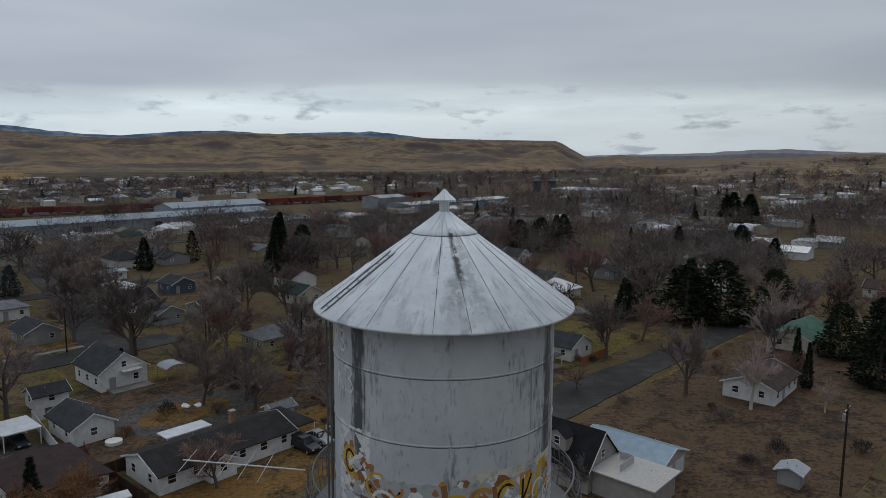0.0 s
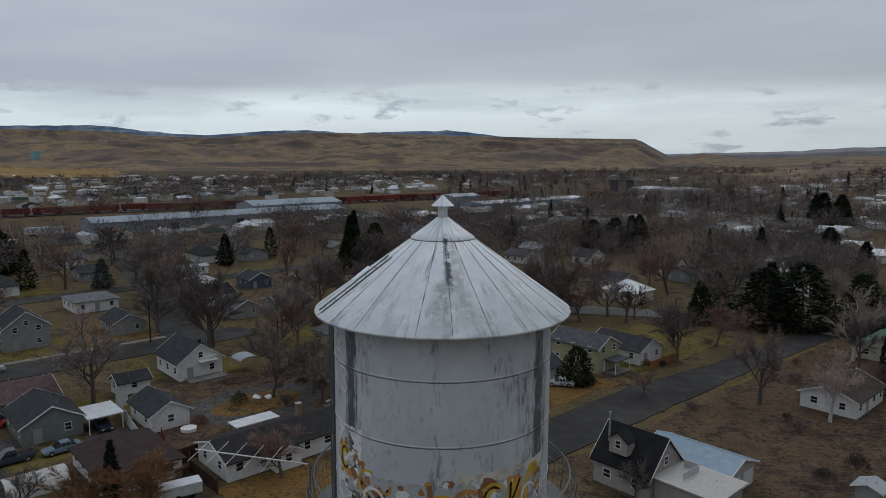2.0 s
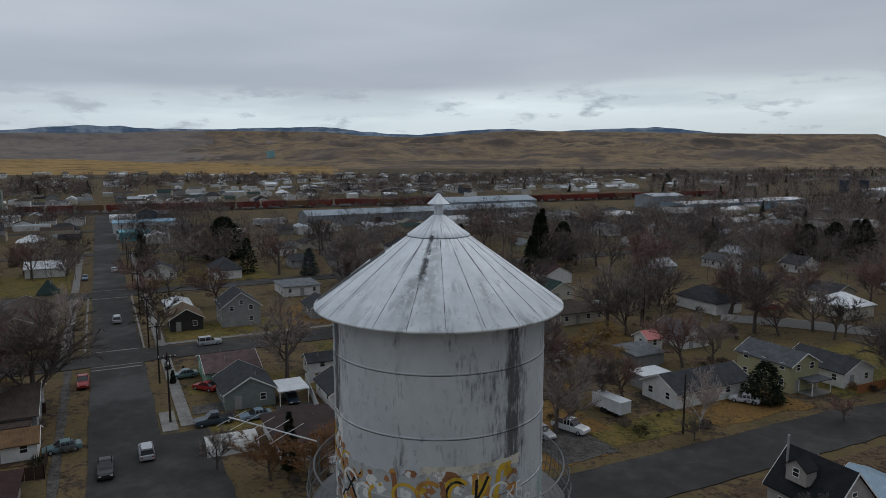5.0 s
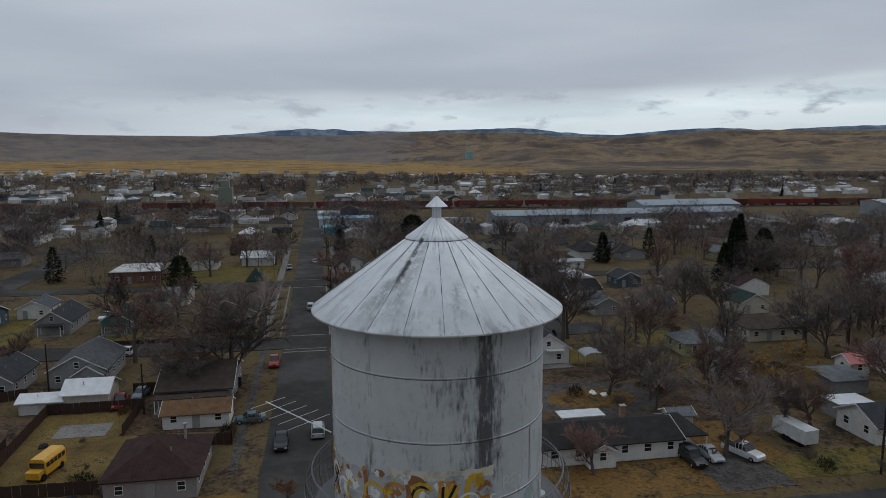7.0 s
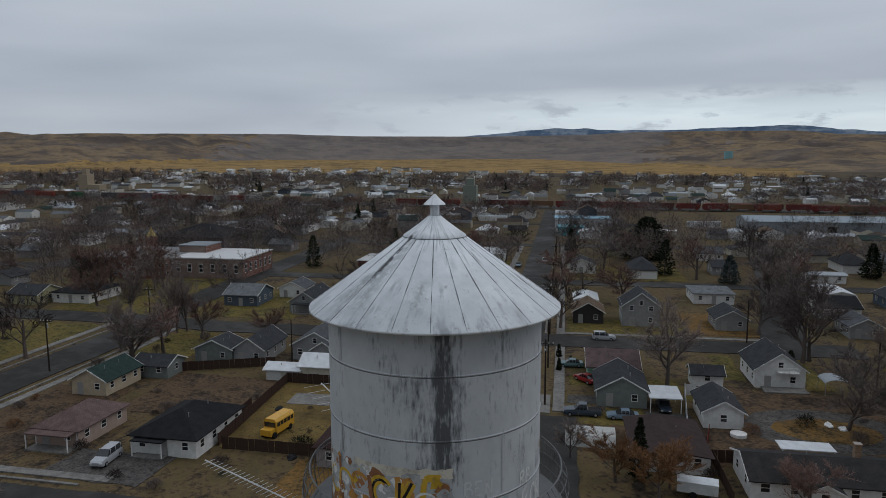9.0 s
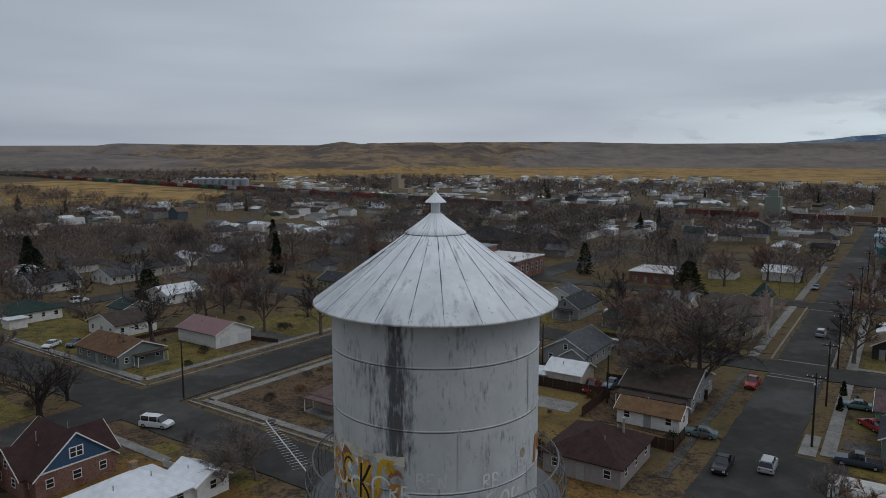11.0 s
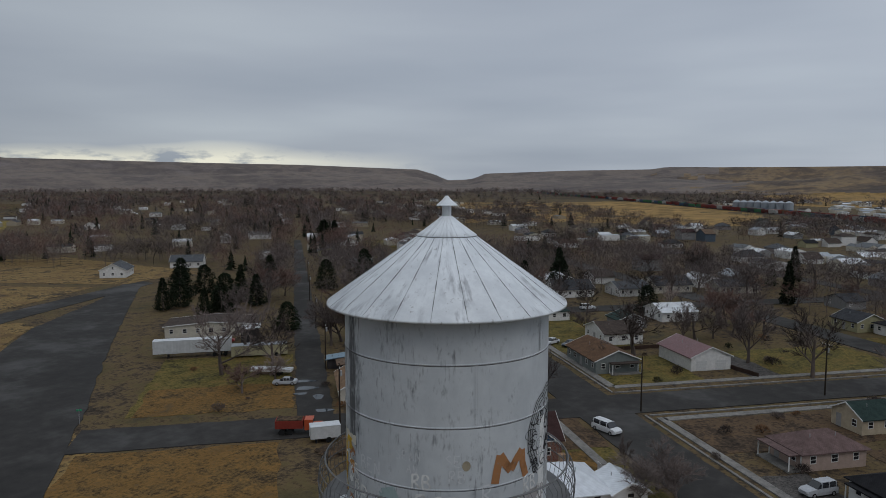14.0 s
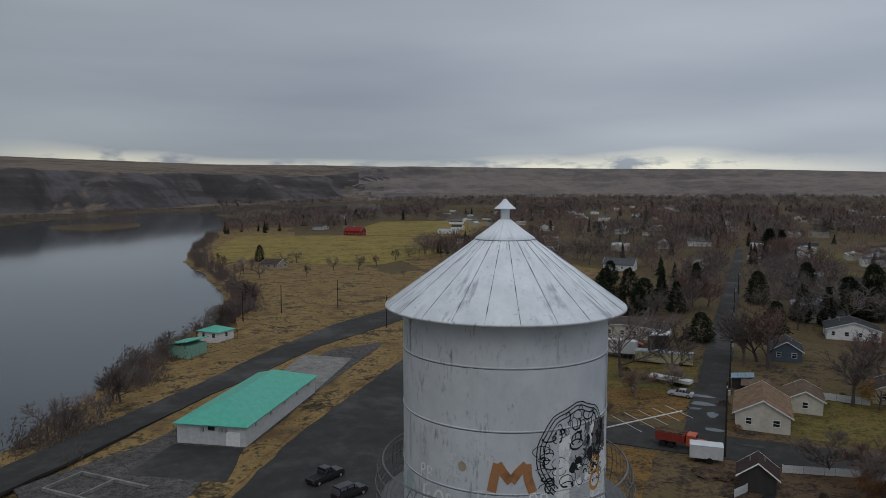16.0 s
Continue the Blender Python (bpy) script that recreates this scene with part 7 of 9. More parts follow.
def free_spot(u, v):
    if u < 0 and v > -110:
        return False
    if -5 < u < 4 and -640 < v < -95:
        return False
    for a, b in ((42, 51.5), (124.5, 133.5), (192, 200), (277, 285), (365, 373)):
        if a - 2 < u < b + 2:
            return False
    for a, b in ((-10.5, -1), (-99, -89), (-187, -178)):
        if a - 2 < v < b + 2 and u > 40:
            return False
    return True


rnd = random.Random(77)
TAKEN = []
for o in list(scene.collection.objects):
    if o.parent is None and "category" in o.keys() and o.get("category") in ("house", "shed", "garage", "church", "hall", "outbuilding", "workshop", "shelter", "carport"):
        TAKEN.append((o.matrix_basis.translation.x, o.matrix_basis.translation.y, 8.0))


for u, v, k in ((197, -109, 17.0), (191, -137, 15.0), (240, -136, 15.0), (214, -57, 9.0)):
    TAKEN.append((town(u, v).x, town(u, v).y, k))


def clear_of(p, r):
    return all((p.x - x) ** 2 + (p.y - y) ** 2 > (r + k) ** 2 for x, y, k in TAKEN)


count = 0
while count < 195:
    u, v = rnd.uniform(-20, 270), rnd.uniform(-270, 250)
    r = math.hypot(u, v)
    p = town(u, v)
    if r < 125 or r > 275 or not free_spot(u, v) or not clear_of(p, 0.5) or (u > 325 and v > 60) or (u < 25 and 165 < v < 215) or (rnd.random() < 0.5 and 120 < u < 215 and 10 < v < 125):
        continue
    b = math.degrees(math.atan2(-p.x, p.y))
    if not -40 < b < 175:
        continue
    count += 1
    if r > 185 and rnd.random() < 0.10:
        plant(FARPINE, p, rnd.uniform(6, 12), PINE, "conifer", 1.1, GROUP, spin=rnd.uniform(0, 6))
    else:
        kind = rnd.choice(FAR + NEAR[:2]) if r < 230 else rnd.choice(FAR)
        plant(kind, p, rnd.uniform(8, 16), BARE, "bare_tree", rnd.uniform(1.05, 1.5), GROUP, spin=rnd.uniform(0, 6))


def shrub(seed, mat):
    rnd = random.Random(seed)
    wood, fine = bmesh.new(), bmesh.new()
    for k in range(9):
        a = rnd.uniform(0, 6.28)
        tube(wood, [(0, 0, -0.05), (0.3 * math.cos(a), 0.3 * math.sin(a), 0.5), (0.6 * math.cos(a), 0.6 * math.sin(a), 0.95)], [0.03, 0.02, 0.008], 3, caps=False)
    for k in range(420):
        a, t = rnd.uniform(0, 6.28), rnd.uniform(0, 1)
        p = Vector((0.75 * math.cos(a), 0.75 * math.sin(a), 0)) * math.sqrt(rnd.random()) * (1.1 - 0.5 * t) + Vector((0, 0, 0.15 + 0.75 * t))
        d = (p + Vector((rnd.gauss(0, 0.3), rnd.gauss(0, 0.3), 0.3))).normalized()
        sliver(fine, p, d, rnd.uniform(0.15, 0.4), 0.02, rnd.uniform(0, 3))
    return mesh_of(wood, "stem", M_BARK), mesh_of(fine, "foliage", mat)


SHRUBS = [shrub(1, M_TWIG), shrub(2, M_TWIG_RED), shrub(3, M_NEEDLE), shrub(4, M_TWIG_DARK)]
SHRUB_TALK = ("bare brown twiggy garden shrub", "russet twiggy garden shrub", "small dark evergreen garden shrub", "dark bare garden shrub in grass")
rnd = random.Random(55)
made = 0
while made < 170:
    u, v = rnd.uniform(-40, 125), rnd.uniform(-135, 125)
    p = town(u, v)
    if p.length < 40 or not clear_of(p, -2.5) or not (40 < u or v < -60 or v > 55) or any(a < u < b for a, b in ((41, 53), (123, 135))) or any(a < v < b for a, b in ((-12, 0.5), (-101, -87))) or (u < -30) or (u < 3 and v > -102 and v < -60) or (54 < u < 64 and 43 < v < 52):
        continue
    made += 1
    k = rnd.choice((0, 0, 1, 2, 3, 3))
    sz = rnd.uniform(0.5, 1.9)
    ob = thing("shrub", Matrix.Translation(p) @ Matrix.Rotation(rnd.uniform(0, 6), 4, "Z"), SHRUB_TALK[k], "shrub", "garden shrubs")
    sc = Matrix.Diagonal((sz * rnd.uniform(0.8, 1.4), sz, sz * rnd.uniform(0.6, 1.1), 1))
    part_of("stem", SHRUBS[k][0], ob, sc)
    part_of("foliage", SHRUBS[k][1], ob, sc)

# ---- vehicles ----


def car(m, colour, label, kind="sedan", category="car"):
    """A parked vehicle built along local x, nose at +x."""
    L, W, H, hood, cab0, cab1, deck = {"sedan": (4.6, 1.75, 1.42, 0.86, 0.95, -1.75, 0.92), "suv": (4.7, 1.85, 1.75, 1.02, 0.95, -2.25, 1.05), "van": (4.9, 1.9, 1.75, 1.0, 1.45, -2.35, 1.05), "pickup": (5.5, 1.9, 1.80, 1.05, 1.15, -0.75, 0.98)}[kind]
    ob = thing(category.replace(" ", "_"), m, label, category)
    paint = flat_paint(colour, 0.28, 0.1, name="car_paint")
    x = L / 2

    def loft(secs):
        bm = bmesh.new()
        rings = [[bm.verts.new(p) for p in sec] for sec in secs]
        for a, b in zip(rings, rings[1:]):
            for j in range(len(a)):
                k = (j + 1) % len(a)
                bm.faces.new((a[j], a[k], b[k], b[j]))
        bm.faces.new(rings[0][::-1])
        bm.faces.new(rings[-1])
        return bm

    def sec(px, w, z0, z1, inset=0.08):
        return [(px, -w / 2, z0), (px, w / 2, z0), (px, w / 2, (z0 + z1) / 2), (px, w / 2 - inset, z1), (px, -w / 2 + inset, z1), (px, -w / 2, (z0 + z1) / 2)]

    z0 = 0.28
    part("body", loft([sec(-x, W * 0.9, 0.42, deck - 0.12), sec(-x + 0.15, W, z0, deck), sec(cab1, W, z0, deck), sec(cab0, W, z0, hood + 0.03), sec(x - 0.35, W * 0.97, z0, hood - 0.06), sec(x, W * 0.86, 0.40, hood - 0.22)]), paint, ob)
    back = cab1 if kind != "sedan" else cab1 + 0.1
    b0, b1 = back + (0.25 if kind in ("suv", "van") else (0.75 if kind == "sedan" else 0.15)), cab0 - 0.75
    part("cabin", loft([sec(back, W * 0.9, deck - 0.02, deck + 0.02, 0.02), sec(b0, W * 0.80, deck, H - 0.02, 0.12), sec(b1, W * 0.80, deck, H, 0.12), sec(cab0, W * 0.9, hood - 0.02, hood + 0.04, 0.02)]), M_GLASS, ob)
    part("car_roof", loft([sec(b0 - 0.05, W * 0.66, H - 0.03, H + 0.02, 0.05), sec((b0 + b1) / 2, W * 0.74, H - 0.03, H + 0.04, 0.05), sec(b1 + 0.05, W * 0.66, H - 0.03, H + 0.02, 0.05)]), paint, ob)
    for px in (b0 + 0.0, (b0 + b1) / 2, b1):
        part("pillar", boxes((px - 0.05, px + 0.05, -W * 0.42, W * 0.42, deck, H - 0.02)), paint, ob)
    if kind == "pickup":
        part("bed", boxes((-x + 0.18, cab1 - 0.1, -W / 2 + 0.15, W / 2 - 0.15, deck - 0.02, deck + 0.012)), M_DARK, ob)
    for px in (-x + 0.85, x - 0.9):
        for s in (-1, 1):
            bm = bmesh.new()
            tube(bm, [(px, s * (W / 2 - 0.2), 0.33), (px, s * (W / 2 + 0.01), 0.33)], 0.33, 12)
            w = part("wheel", bm, M_RUBBER, ob)
            bm = bmesh.new()
            tube(bm, [(px, s * (W / 2), 0.33), (px, s * (W / 2 + 0.025), 0.33)], 0.19, 10)
            part("rim", bm, M_STEEL, w)
    for s in (-1, 1):
        part("headlight", boxes((x - 0.10, x + 0.005, s * W * 0.33 - 0.16, s * W * 0.33 + 0.16, hood - 0.38, hood - 0.24)), M_TRIM, ob)
        part("tail_light", boxes((-x - 0.01, -x + 0.06, s * W * 0.36 - 0.12, s * W * 0.36 + 0.12, deck - 0.4, deck - 0.2)), flat_paint((0.25, 0.01, 0.01), 0.3, name="red_lens"), ob)
    return ob


C_SILVER, C_BLACK, C_WHITE, C_RED, C_BLUE, C_TEAL, C_DBLUE, C_MAROON = (0.38, 0.39, 0.41), (0.018, 0.018, 0.02), (0.62, 0.63, 0.64), (0.30, 0.025, 0.025), (0.16, 0.22, 0.28), (0.10, 0.17, 0.18), (0.03, 0.045, 0.065), (0.12, 0.02, 0.03)
for u, v, turn, colour, kind, label in (
    (76.8, -8.2, 180, C_BLACK, "pickup", "black pickup driving lane on the main street"), (79.8, -3.4, 0, C_SILVER, "suv", "silver estate car on the main street"), (114.2, -11.2, 180, C_RED, "pickup", "red pickup parked at the kerb"), (86.2, -13.2, 95, C_TEAL, "sedan", "dull teal saloon parked by a fence"),
    (87.2, 6.0, 92, C_DBLUE, "pickup", "dark blue pickup parked on a drive"), (86.6, 11.8, 92, C_BLUE, "sedan", "grey-blue saloon parked on a drive"), (111.2, 4.4, 95, C_TEAL, "sedan", "teal saloon parked on a drive"), (131.0, 11.4, -90, C_SILVER, "suv", "silver-blue car parked on the street"), (91.5, 18.3, 180, C_DBLUE, "sedan", "dark blue car under a carport"),
    (59.8, 81.3, 35, C_SILVER, "sedan", "silver saloon parked on gravel"), (62.0, 43.0, 180, C_BLACK, "suv", "black off-roader parked on a gravel drive"), (62.8, 45.9, 180, C_SILVER, "sedan", "silver saloon parked on a gravel drive"), (62.6, 50.4, 200, C_WHITE, "pickup", "white pickup parked on dry grass"),
    (43.3, -81.9, -69, C_WHITE, "van", "white minivan parked at the kerb"), (59.2, -56.0, 185, C_SILVER, "suv", "silver off-roader parked on a gravel drive"), (56.4, -140.2, -150, C_WHITE, "sedan", "white car parked in the side street"), (59.8, -137.2, -150, C_DBLUE, "sedan", "dark blue car parked in the side street"),
    (-39.4, -57.4, 70, C_BLACK, "suv", "black car in the open car park"), (-44.9, -60.4, 75, C_BLACK, "pickup", "black pickup in the open car park"), (-5.5, -118.4, 172, C_SILVER, "sedan", "silver saloon parked on grass"), (97.0, -33.6, 185, C_RED, "pickup", "red pickup parked in a back yard"), (100.6, -31.4, 175, C_BLUE, "sedan", "grey-blue saloon parked in a back yard"), (98.5, -36.5, 170, C_DBLUE, "sedan", "dark blue car parked behind a shed"),
    (158.5, -52.5, 175, C_WHITE, "pickup", "white pickup on a side drive"), (125.5, -41, 90, C_WHITE, "suv", "white car parked in the side street"), (160, -5, 0, C_SILVER, "suv", "silver car on the main street"), (236, -4, 0, C_WHITE, "sedan", "pale car on the main street"), (224, -12.4, 180, C_BLUE, "sedan", "grey-blue car parked by the main street"), (84, -182, 0, C_WHITE, "suv", "white car on the back street"),
    (126, 107, 90, C_WHITE, "pickup", "white pickup parked in a yard"), (103.0, 6.9, 40, C_RED, "sedan", "red car beside a mint house"), (27, 106, 90, C_SILVER, "suv", "silver car beside a ranch house"), (-20, -158, 0, C_RED, "sedan", "red car beside a workshop"), (4.5, -172, 90, C_MAROON, "sedan", "maroon car parked by the lane"), (103, 140, 60, C_RED, "sedan", "red car in a far yard")):
    cat = "pickup truck" if kind == "pickup" else "car"
    car(stand(u, v, 0.07, turn), colour, label, kind, cat)

bus = thing("school_bus", stand(73.6, -36.2, 0.02, 168), "short yellow school bus parked in straw weeds", "bus")
B_Y = flat_paint((0.62, 0.33, 0.03), 0.45, name="bus_yellow")
bm = bmesh.new()
secs = [[(px, -1.05, 0.55), (px, 1.05, 0.55), (px, 1.05, 2.2), (px, 0.75, 2.55), (px, -0.75, 2.55), (px, -1.05, 2.2)] for px in (-2.6, 1.7)]
rings = [[bm.verts.new(p) for p in s] for s in secs]
for j in range(6):
    bm.faces.new((rings[0][j], rings[0][(j + 1) % 6], rings[1][(j + 1) % 6], rings[1][j]))
bm.faces.new(rings[0][::-1])
bm.faces.new(rings[1])
part("body", bm, B_Y, bus)
part("bonnet", boxes((1.7, 2.8, -0.85, 0.85, 0.5, 1.35)), B_Y, bus)
for k in range(5):
    for s in (-1, 1):
        part("window", boxes((-2.35 + 0.8 * k, -1.7 + 0.8 * k, s * 1.055 - 0.02, s * 1.055 + 0.02, 1.5, 2.05)), M_GLASS, bus)
part("rear_window", boxes((-2.63, -2.58, -0.6, 0.6, 1.5, 2.1)), M_GLASS, bus)
part("windscreen", boxes((1.68, 1.73, -0.9, 0.9, 1.45, 2.1)), M_GLASS, bus)
for px in (-1.6, 2.0):
    for s in (-1, 1):
        bm = bmesh.new()
        tube(bm, [(px, s * 0.75, 0.45), (px, s * 1.06, 0.45)], 0.45, 12)
        part("wheel", bm, M_RUBBER, bus)


def trailer(m, L, W, H, wall, roof, label, name="trailer", wheels=(0.2,), z0=0.7):
    ob = thing(name, m, label, "trailer")
    part("box", boxes((-L / 2, L / 2, -W / 2, W / 2, z0, H)), wall, ob)
    part("trailer_roof", boxes((-L / 2 - 0.03, L / 2 + 0.03, -W / 2 - 0.03, W / 2 + 0.03, H, H + 0.06)), roof, ob)
    for f in wheels:
        for s in (-1, 1):
            bm = bmesh.new()
            tube(bm, [(f * L, s * (W / 2 - 0.3), 0.45), (f * L, s * (W / 2 + 0.01), 0.45)], 0.45, 10)
            part("wheel", bm, M_RUBBER, ob)
    part("landing_leg", boxes((-L * 0.32, -L * 0.32 + 0.15, -W / 2 + 0.2, W / 2 - 0.2, 0, z0)), M_DARK, ob)
    return ob


trailer(stand(-25.6, -145.4, 0.02, 2), 16.4, 2.6, 3.9, sheet_metal((0.55, 0.56, 0.57), 0.5, 0.1, 1.5), S_WHITE, "long white box semi-trailer parked on grass", "semi_trailer", (0.28, 0.35, 0.42), 1.1)
# a long shed, built with the trailer shape; its wheels are made up
trailer(stand(-11.2, -143.2, 0.02, 2), 12.0, 3.2, 2.6, painted((0.42, 0.38, 0.24)), S_SILVER, "long pale yellow shed beside a workshop, built as a box trailer", "long_shed", (0.3,), 0.4)
trailer(stand(65.6, 60.0, 0.02, 7), 5.8, 2.2, 2.5, S_WHITE, S_WHITE, "white enclosed cargo trailer on grass", "cargo_trailer", (0.0, 0.12))
trailer(stand(63.9, 18.3, 0.02, 80), 4.4, 1.9, 1.9, painted((0.55, 0.55, 0.54)), S_WHITE, "white camper trailer under russet trees", "camper_trailer", (0.1,))
trailer(stand(0.6, -87.2, 0.02, 5), 4.4, 2.1, 2.5, painted((0.55, 0.55, 0.54)), S_WHITE, "small white camper trailer beside a red lorry", "camper_trailer", (0.1,))
trailer(stand(-8.2, -126.4, 0.02, -18), 8.4, 2.1, 1.3, W_WHITE, S_WHITE, "low white flatbed trailer behind bare shrubs", "flatbed_trailer", (0.1, 0.22), 0.8)
lorry = thing("lorry", stand(-3.2, -91.2, 0.02, -8), "old red tipper lorry with orange cab", "lorry")
C_OR = flat_paint((0.42, 0.07, 0.02), 0.5, name="orange_enamel")
part("tipper_body", boxes((-3.4, 0.8, -1.15, 1.15, 1.1, 2.3)), flat_paint((0.20, 0.035, 0.025), 0.7, name="rusty_red"), lorry)
part("load", boxes((-3.2, 0.6, -1.0, 1.0, 2.0, 2.42)), M_DIRT, lorry)
part("cab", boxes((1.0, 2.3, -1.0, 1.0, 0.8, 2.4)), C_OR, lorry)
part("bonnet", boxes((2.3, 3.6, -0.75, 0.75, 0.7, 1.6)), C_OR, lorry)
part("windscreen", boxes((2.28, 2.33, -0.85, 0.85, 1.65, 2.25)), M_GLASS, lorry)
for px in (-2.4, -1.2, 2.8):
    for s in (-1, 1):
        bm = bmesh.new()
        tube(bm, [(px, s * 0.8, 0.5), (px, s * 1.1, 0.5)], 0.5, 12)
        part("wheel", bm, M_RUBBER, lorry)
heap = bmesh.new()
bmesh.ops.create_icosphere(heap, subdivisions=3, radius=1.0)
for v in heap.verts:
    v.co = Vector((v.co.x * 3.0, v.co.y * 2.0, max(-0.1, v.co.z) * 0.8)) * (1 + 0.35 * noise.noise(v.co * 2.3))
hp_ob = new("earth_mound", mesh_of(heap, "earth_mound", M_DIRT))
hp_ob.matrix_basis = stand(2.0, -82.5)
tagged(hp_ob, "low mound of brown earth", "mound")

# ---- fences ----


def fence(a, b, h, mat, label, step=0.9, gap=0.05, name="fence", posts=True):
    p, q = town(*a), town(*b)
    d = q - p
    L = d.length
    ob = thing(name, Matrix.Translation(p) @ Matrix.Rotation(math.atan2(d.y, d.x), 4, "Z"), label, "fence")
    n = max(1, int(L / step))
    w = L / n
    me = mesh_of(boxes((gap / 2, w - gap / 2, -0.02, 0.02, 0.05, h)), "panel", mat)
    for k in range(n):
        part_of("panel", me, ob, pose(k * w, 0, 0.02 * ((k * 7) % 3)))
    if posts:
        pm = mesh_of(boxes((-0.05, 0.05, -0.05, 0.05, 0, h + 0.08)), "post", mat)
        for k in range(0, n + 1, 3):
            part_of("post", pm, ob, pose(min(k, n) * w, 0, 0))
    return ob


DARKF = "dark weathered board fence"
for a, b in (((67.5, -43.0), (94.4, -43.2)), ((94.4, -43.2), (94.4, -29.5)), ((66.8, -41.8), (66.8, -28.2)), ((84, -30), (94, -30)), ((73.5, 21.5), (73.5, 47)), ((84, -14.8), (78.5, -14.8)), ((78.5, -14.8), (78.5, -22)), ((95, -68), (103, -49)), ((102.5, -33), (102.5, -16)), ((73, -44), (82, -44)), ((62, 21.8), (73, 21.8))):
    fence(a, b, 1.7, M_WOODFENCE, DARKF)
REDF = flat_paint((0.16, 0.035, 0.028), 0.85, name="red_boards")
fence((73.8, 21), (82, 23), 1.7, REDF, "dull red board fence behind a ranch house")
WHITEF = "white painted board fence beside a yard"
for a, b, h in (((98.6, 22.4), (82.4, 20.2), 1.9), ((98.6, 22.5), (98.8, 24.2), 1.9), ((10.3, -87), (20.5, -89.3), 1.1), ((36, -69), (37, -58), 1.0), ((14, -127.4), (25.6, -125.6), 1.3), ((75, 139), (92, 128), 1.7), ((100, 120), (75, 139), 1.7), ((8, -82), (4.5, -76), 1.1)):
    fence(a, b, h, M_WHITEFENCE, WHITEF, 1.2)
for a, b in (((82, -124), (86, -104)), ((64, -131), (82, -131)), ((134, -47), (134, -17))):
    fence(a, b, 0.9, M_WOODFENCE, "low weathered timber fence along a yard", 1.5)

# ---- utility poles and wires ----


def utility_pole(u, v, h=10.0, arm=True, turn=0.0, lamp=False):
    ob = thing("utility_pole", stand(u, v, 0, turn), "tall dark timber utility pole" + (" with crossarm" if arm else ""), "utility pole")
    bm = bmesh.new()
    tube(bm, [(0, 0, -0.3), (0, 0, h)], [0.16, 0.10], 8)
    part("post", bm, M_POLE, ob)
    if arm:
        part("crossarm", boxes((-0.06, 0.06, -1.2, 1.2, h - 0.75, h - 0.62)), M_POLE, ob)
        for y in (-1.1, -0.45, 0.45, 1.1):
            bm = bmesh.new()
            tube(bm, [(0, y, h - 0.62), (0, y, h - 0.42)], 0.05, 6)
            part("insulator", bm, M_TRIM, ob)
        bm = bmesh.new()
        tube(bm, [(0.25, 0, h - 2.0), (0.25, 0, h - 1.2)], 0.2, 8)
        part("transformer", bm, M_STEEL, ob)
    if lamp:
        bm = bmesh.new()
        tube(bm, [(0, 0, h - 1.6), (-1.6, 0, h - 1.1)], 0.03, 5)
        part("lamp_arm", bm, M_STEEL, ob)
        part("lamp_head", boxes((-2.1, -1.5, -0.12, 0.12, h - 1.18, h - 1.05)), M_STEEL, ob)
    return ob


def wire(a, b, sag, name="power_line"):
    bm = bmesh.new()
    pts = [Vector(a).lerp(Vector(b), i / 10) - Vector((0, 0, sag * 4 * (i / 10) * (1 - i / 10))) for i in range(11)]
    tube(bm, pts, 0.02, 3)
    tagged(new(name, mesh_of(bm, name, M_DARK)), "thin dark overhead cable between poles", "cable")


main_poles = [(90.4, 0.4), (110, 0.4), (133.9, 0.2), (168, 0.2), (205, 0.2), (243, 0.2), (290, 0.2), (335, 0.2)]
for u, v in main_poles:
    utility_pole(u, v, 10.5, True, 0, u in (90.4, 168))
for (u0, v0), (u1, v1) in zip(main_poles, main_poles[1:]):
    for o in (-1.0, 1.0):
        wire(town(u0, v0 + o, 9.9), town(u1, v1 + o, 9.9), 0.7)
for u, v, h, arm in ((53.1, -89.6, 9.5, False), (-86.3, -154.6, 9, False), (-76, -173.7, 9, False), (3.0, -89.8, 11, True), (2.6, -128, 10, True), (-126.7, -161.4, 9, False), (-116.3, -177.3, 9, False), (-128.4, -145.5, 9, False), (6.3, 76.0, 11, True), (54.9, 63.8, 8.5, False), (102, 52, 9, False), (97.5, 69.5, 9, False), (100, 92, 10, False), (99, 96, 10, False),
                     (90, -91, 10, True), (120, -91, 10, True), (92, -29, 8, False), (106, -47, 8, False), (2.0, -170, 9, True), (1.5, -215, 9, True), (2, -260, 9, True), (133, 40, 9, False)):
    utility_pole(u, v, h, arm)
for k, (u, v) in enumerate(((3.0, -89.8), (2.6, -128), (2.0, -170), (1.5, -215))):
    nxt = ((2.6, -128), (2.0, -170), (1.5, -215), (2, -260))[k]
    wire(town(u, v, 9.6), town(*nxt, 8.6), 0.8)

# ---- small things near the river and the lot ----
sign = thing("notice_board", stand(-69.6, -157.4, 0, 80), "white notice board on two posts", "sign")
part("board", boxes((-1.0, 1.0, -0.05, 0.05, 1.0, 2.2)), M_TRIM, sign)
for x in (-1.0, 1.0):
    part("post", boxes((x - 0.06, x + 0.06, -0.06, 0.06, 0, 2.4)), M_POLE, sign)
ss = thing("street_sign", stand(-37.3, -102.7), "small green street sign on a post", "sign")
part("post", boxes((-0.03, 0.03, -0.03, 0.03, 0, 2.4)), M_STEEL, ss)
part("plate", boxes((-0.45, 0.45, -0.02, 0.02, 2.1, 2.4)), flat_paint((0.03, 0.25, 0.12), 0.5, name="green_sign"), ss)
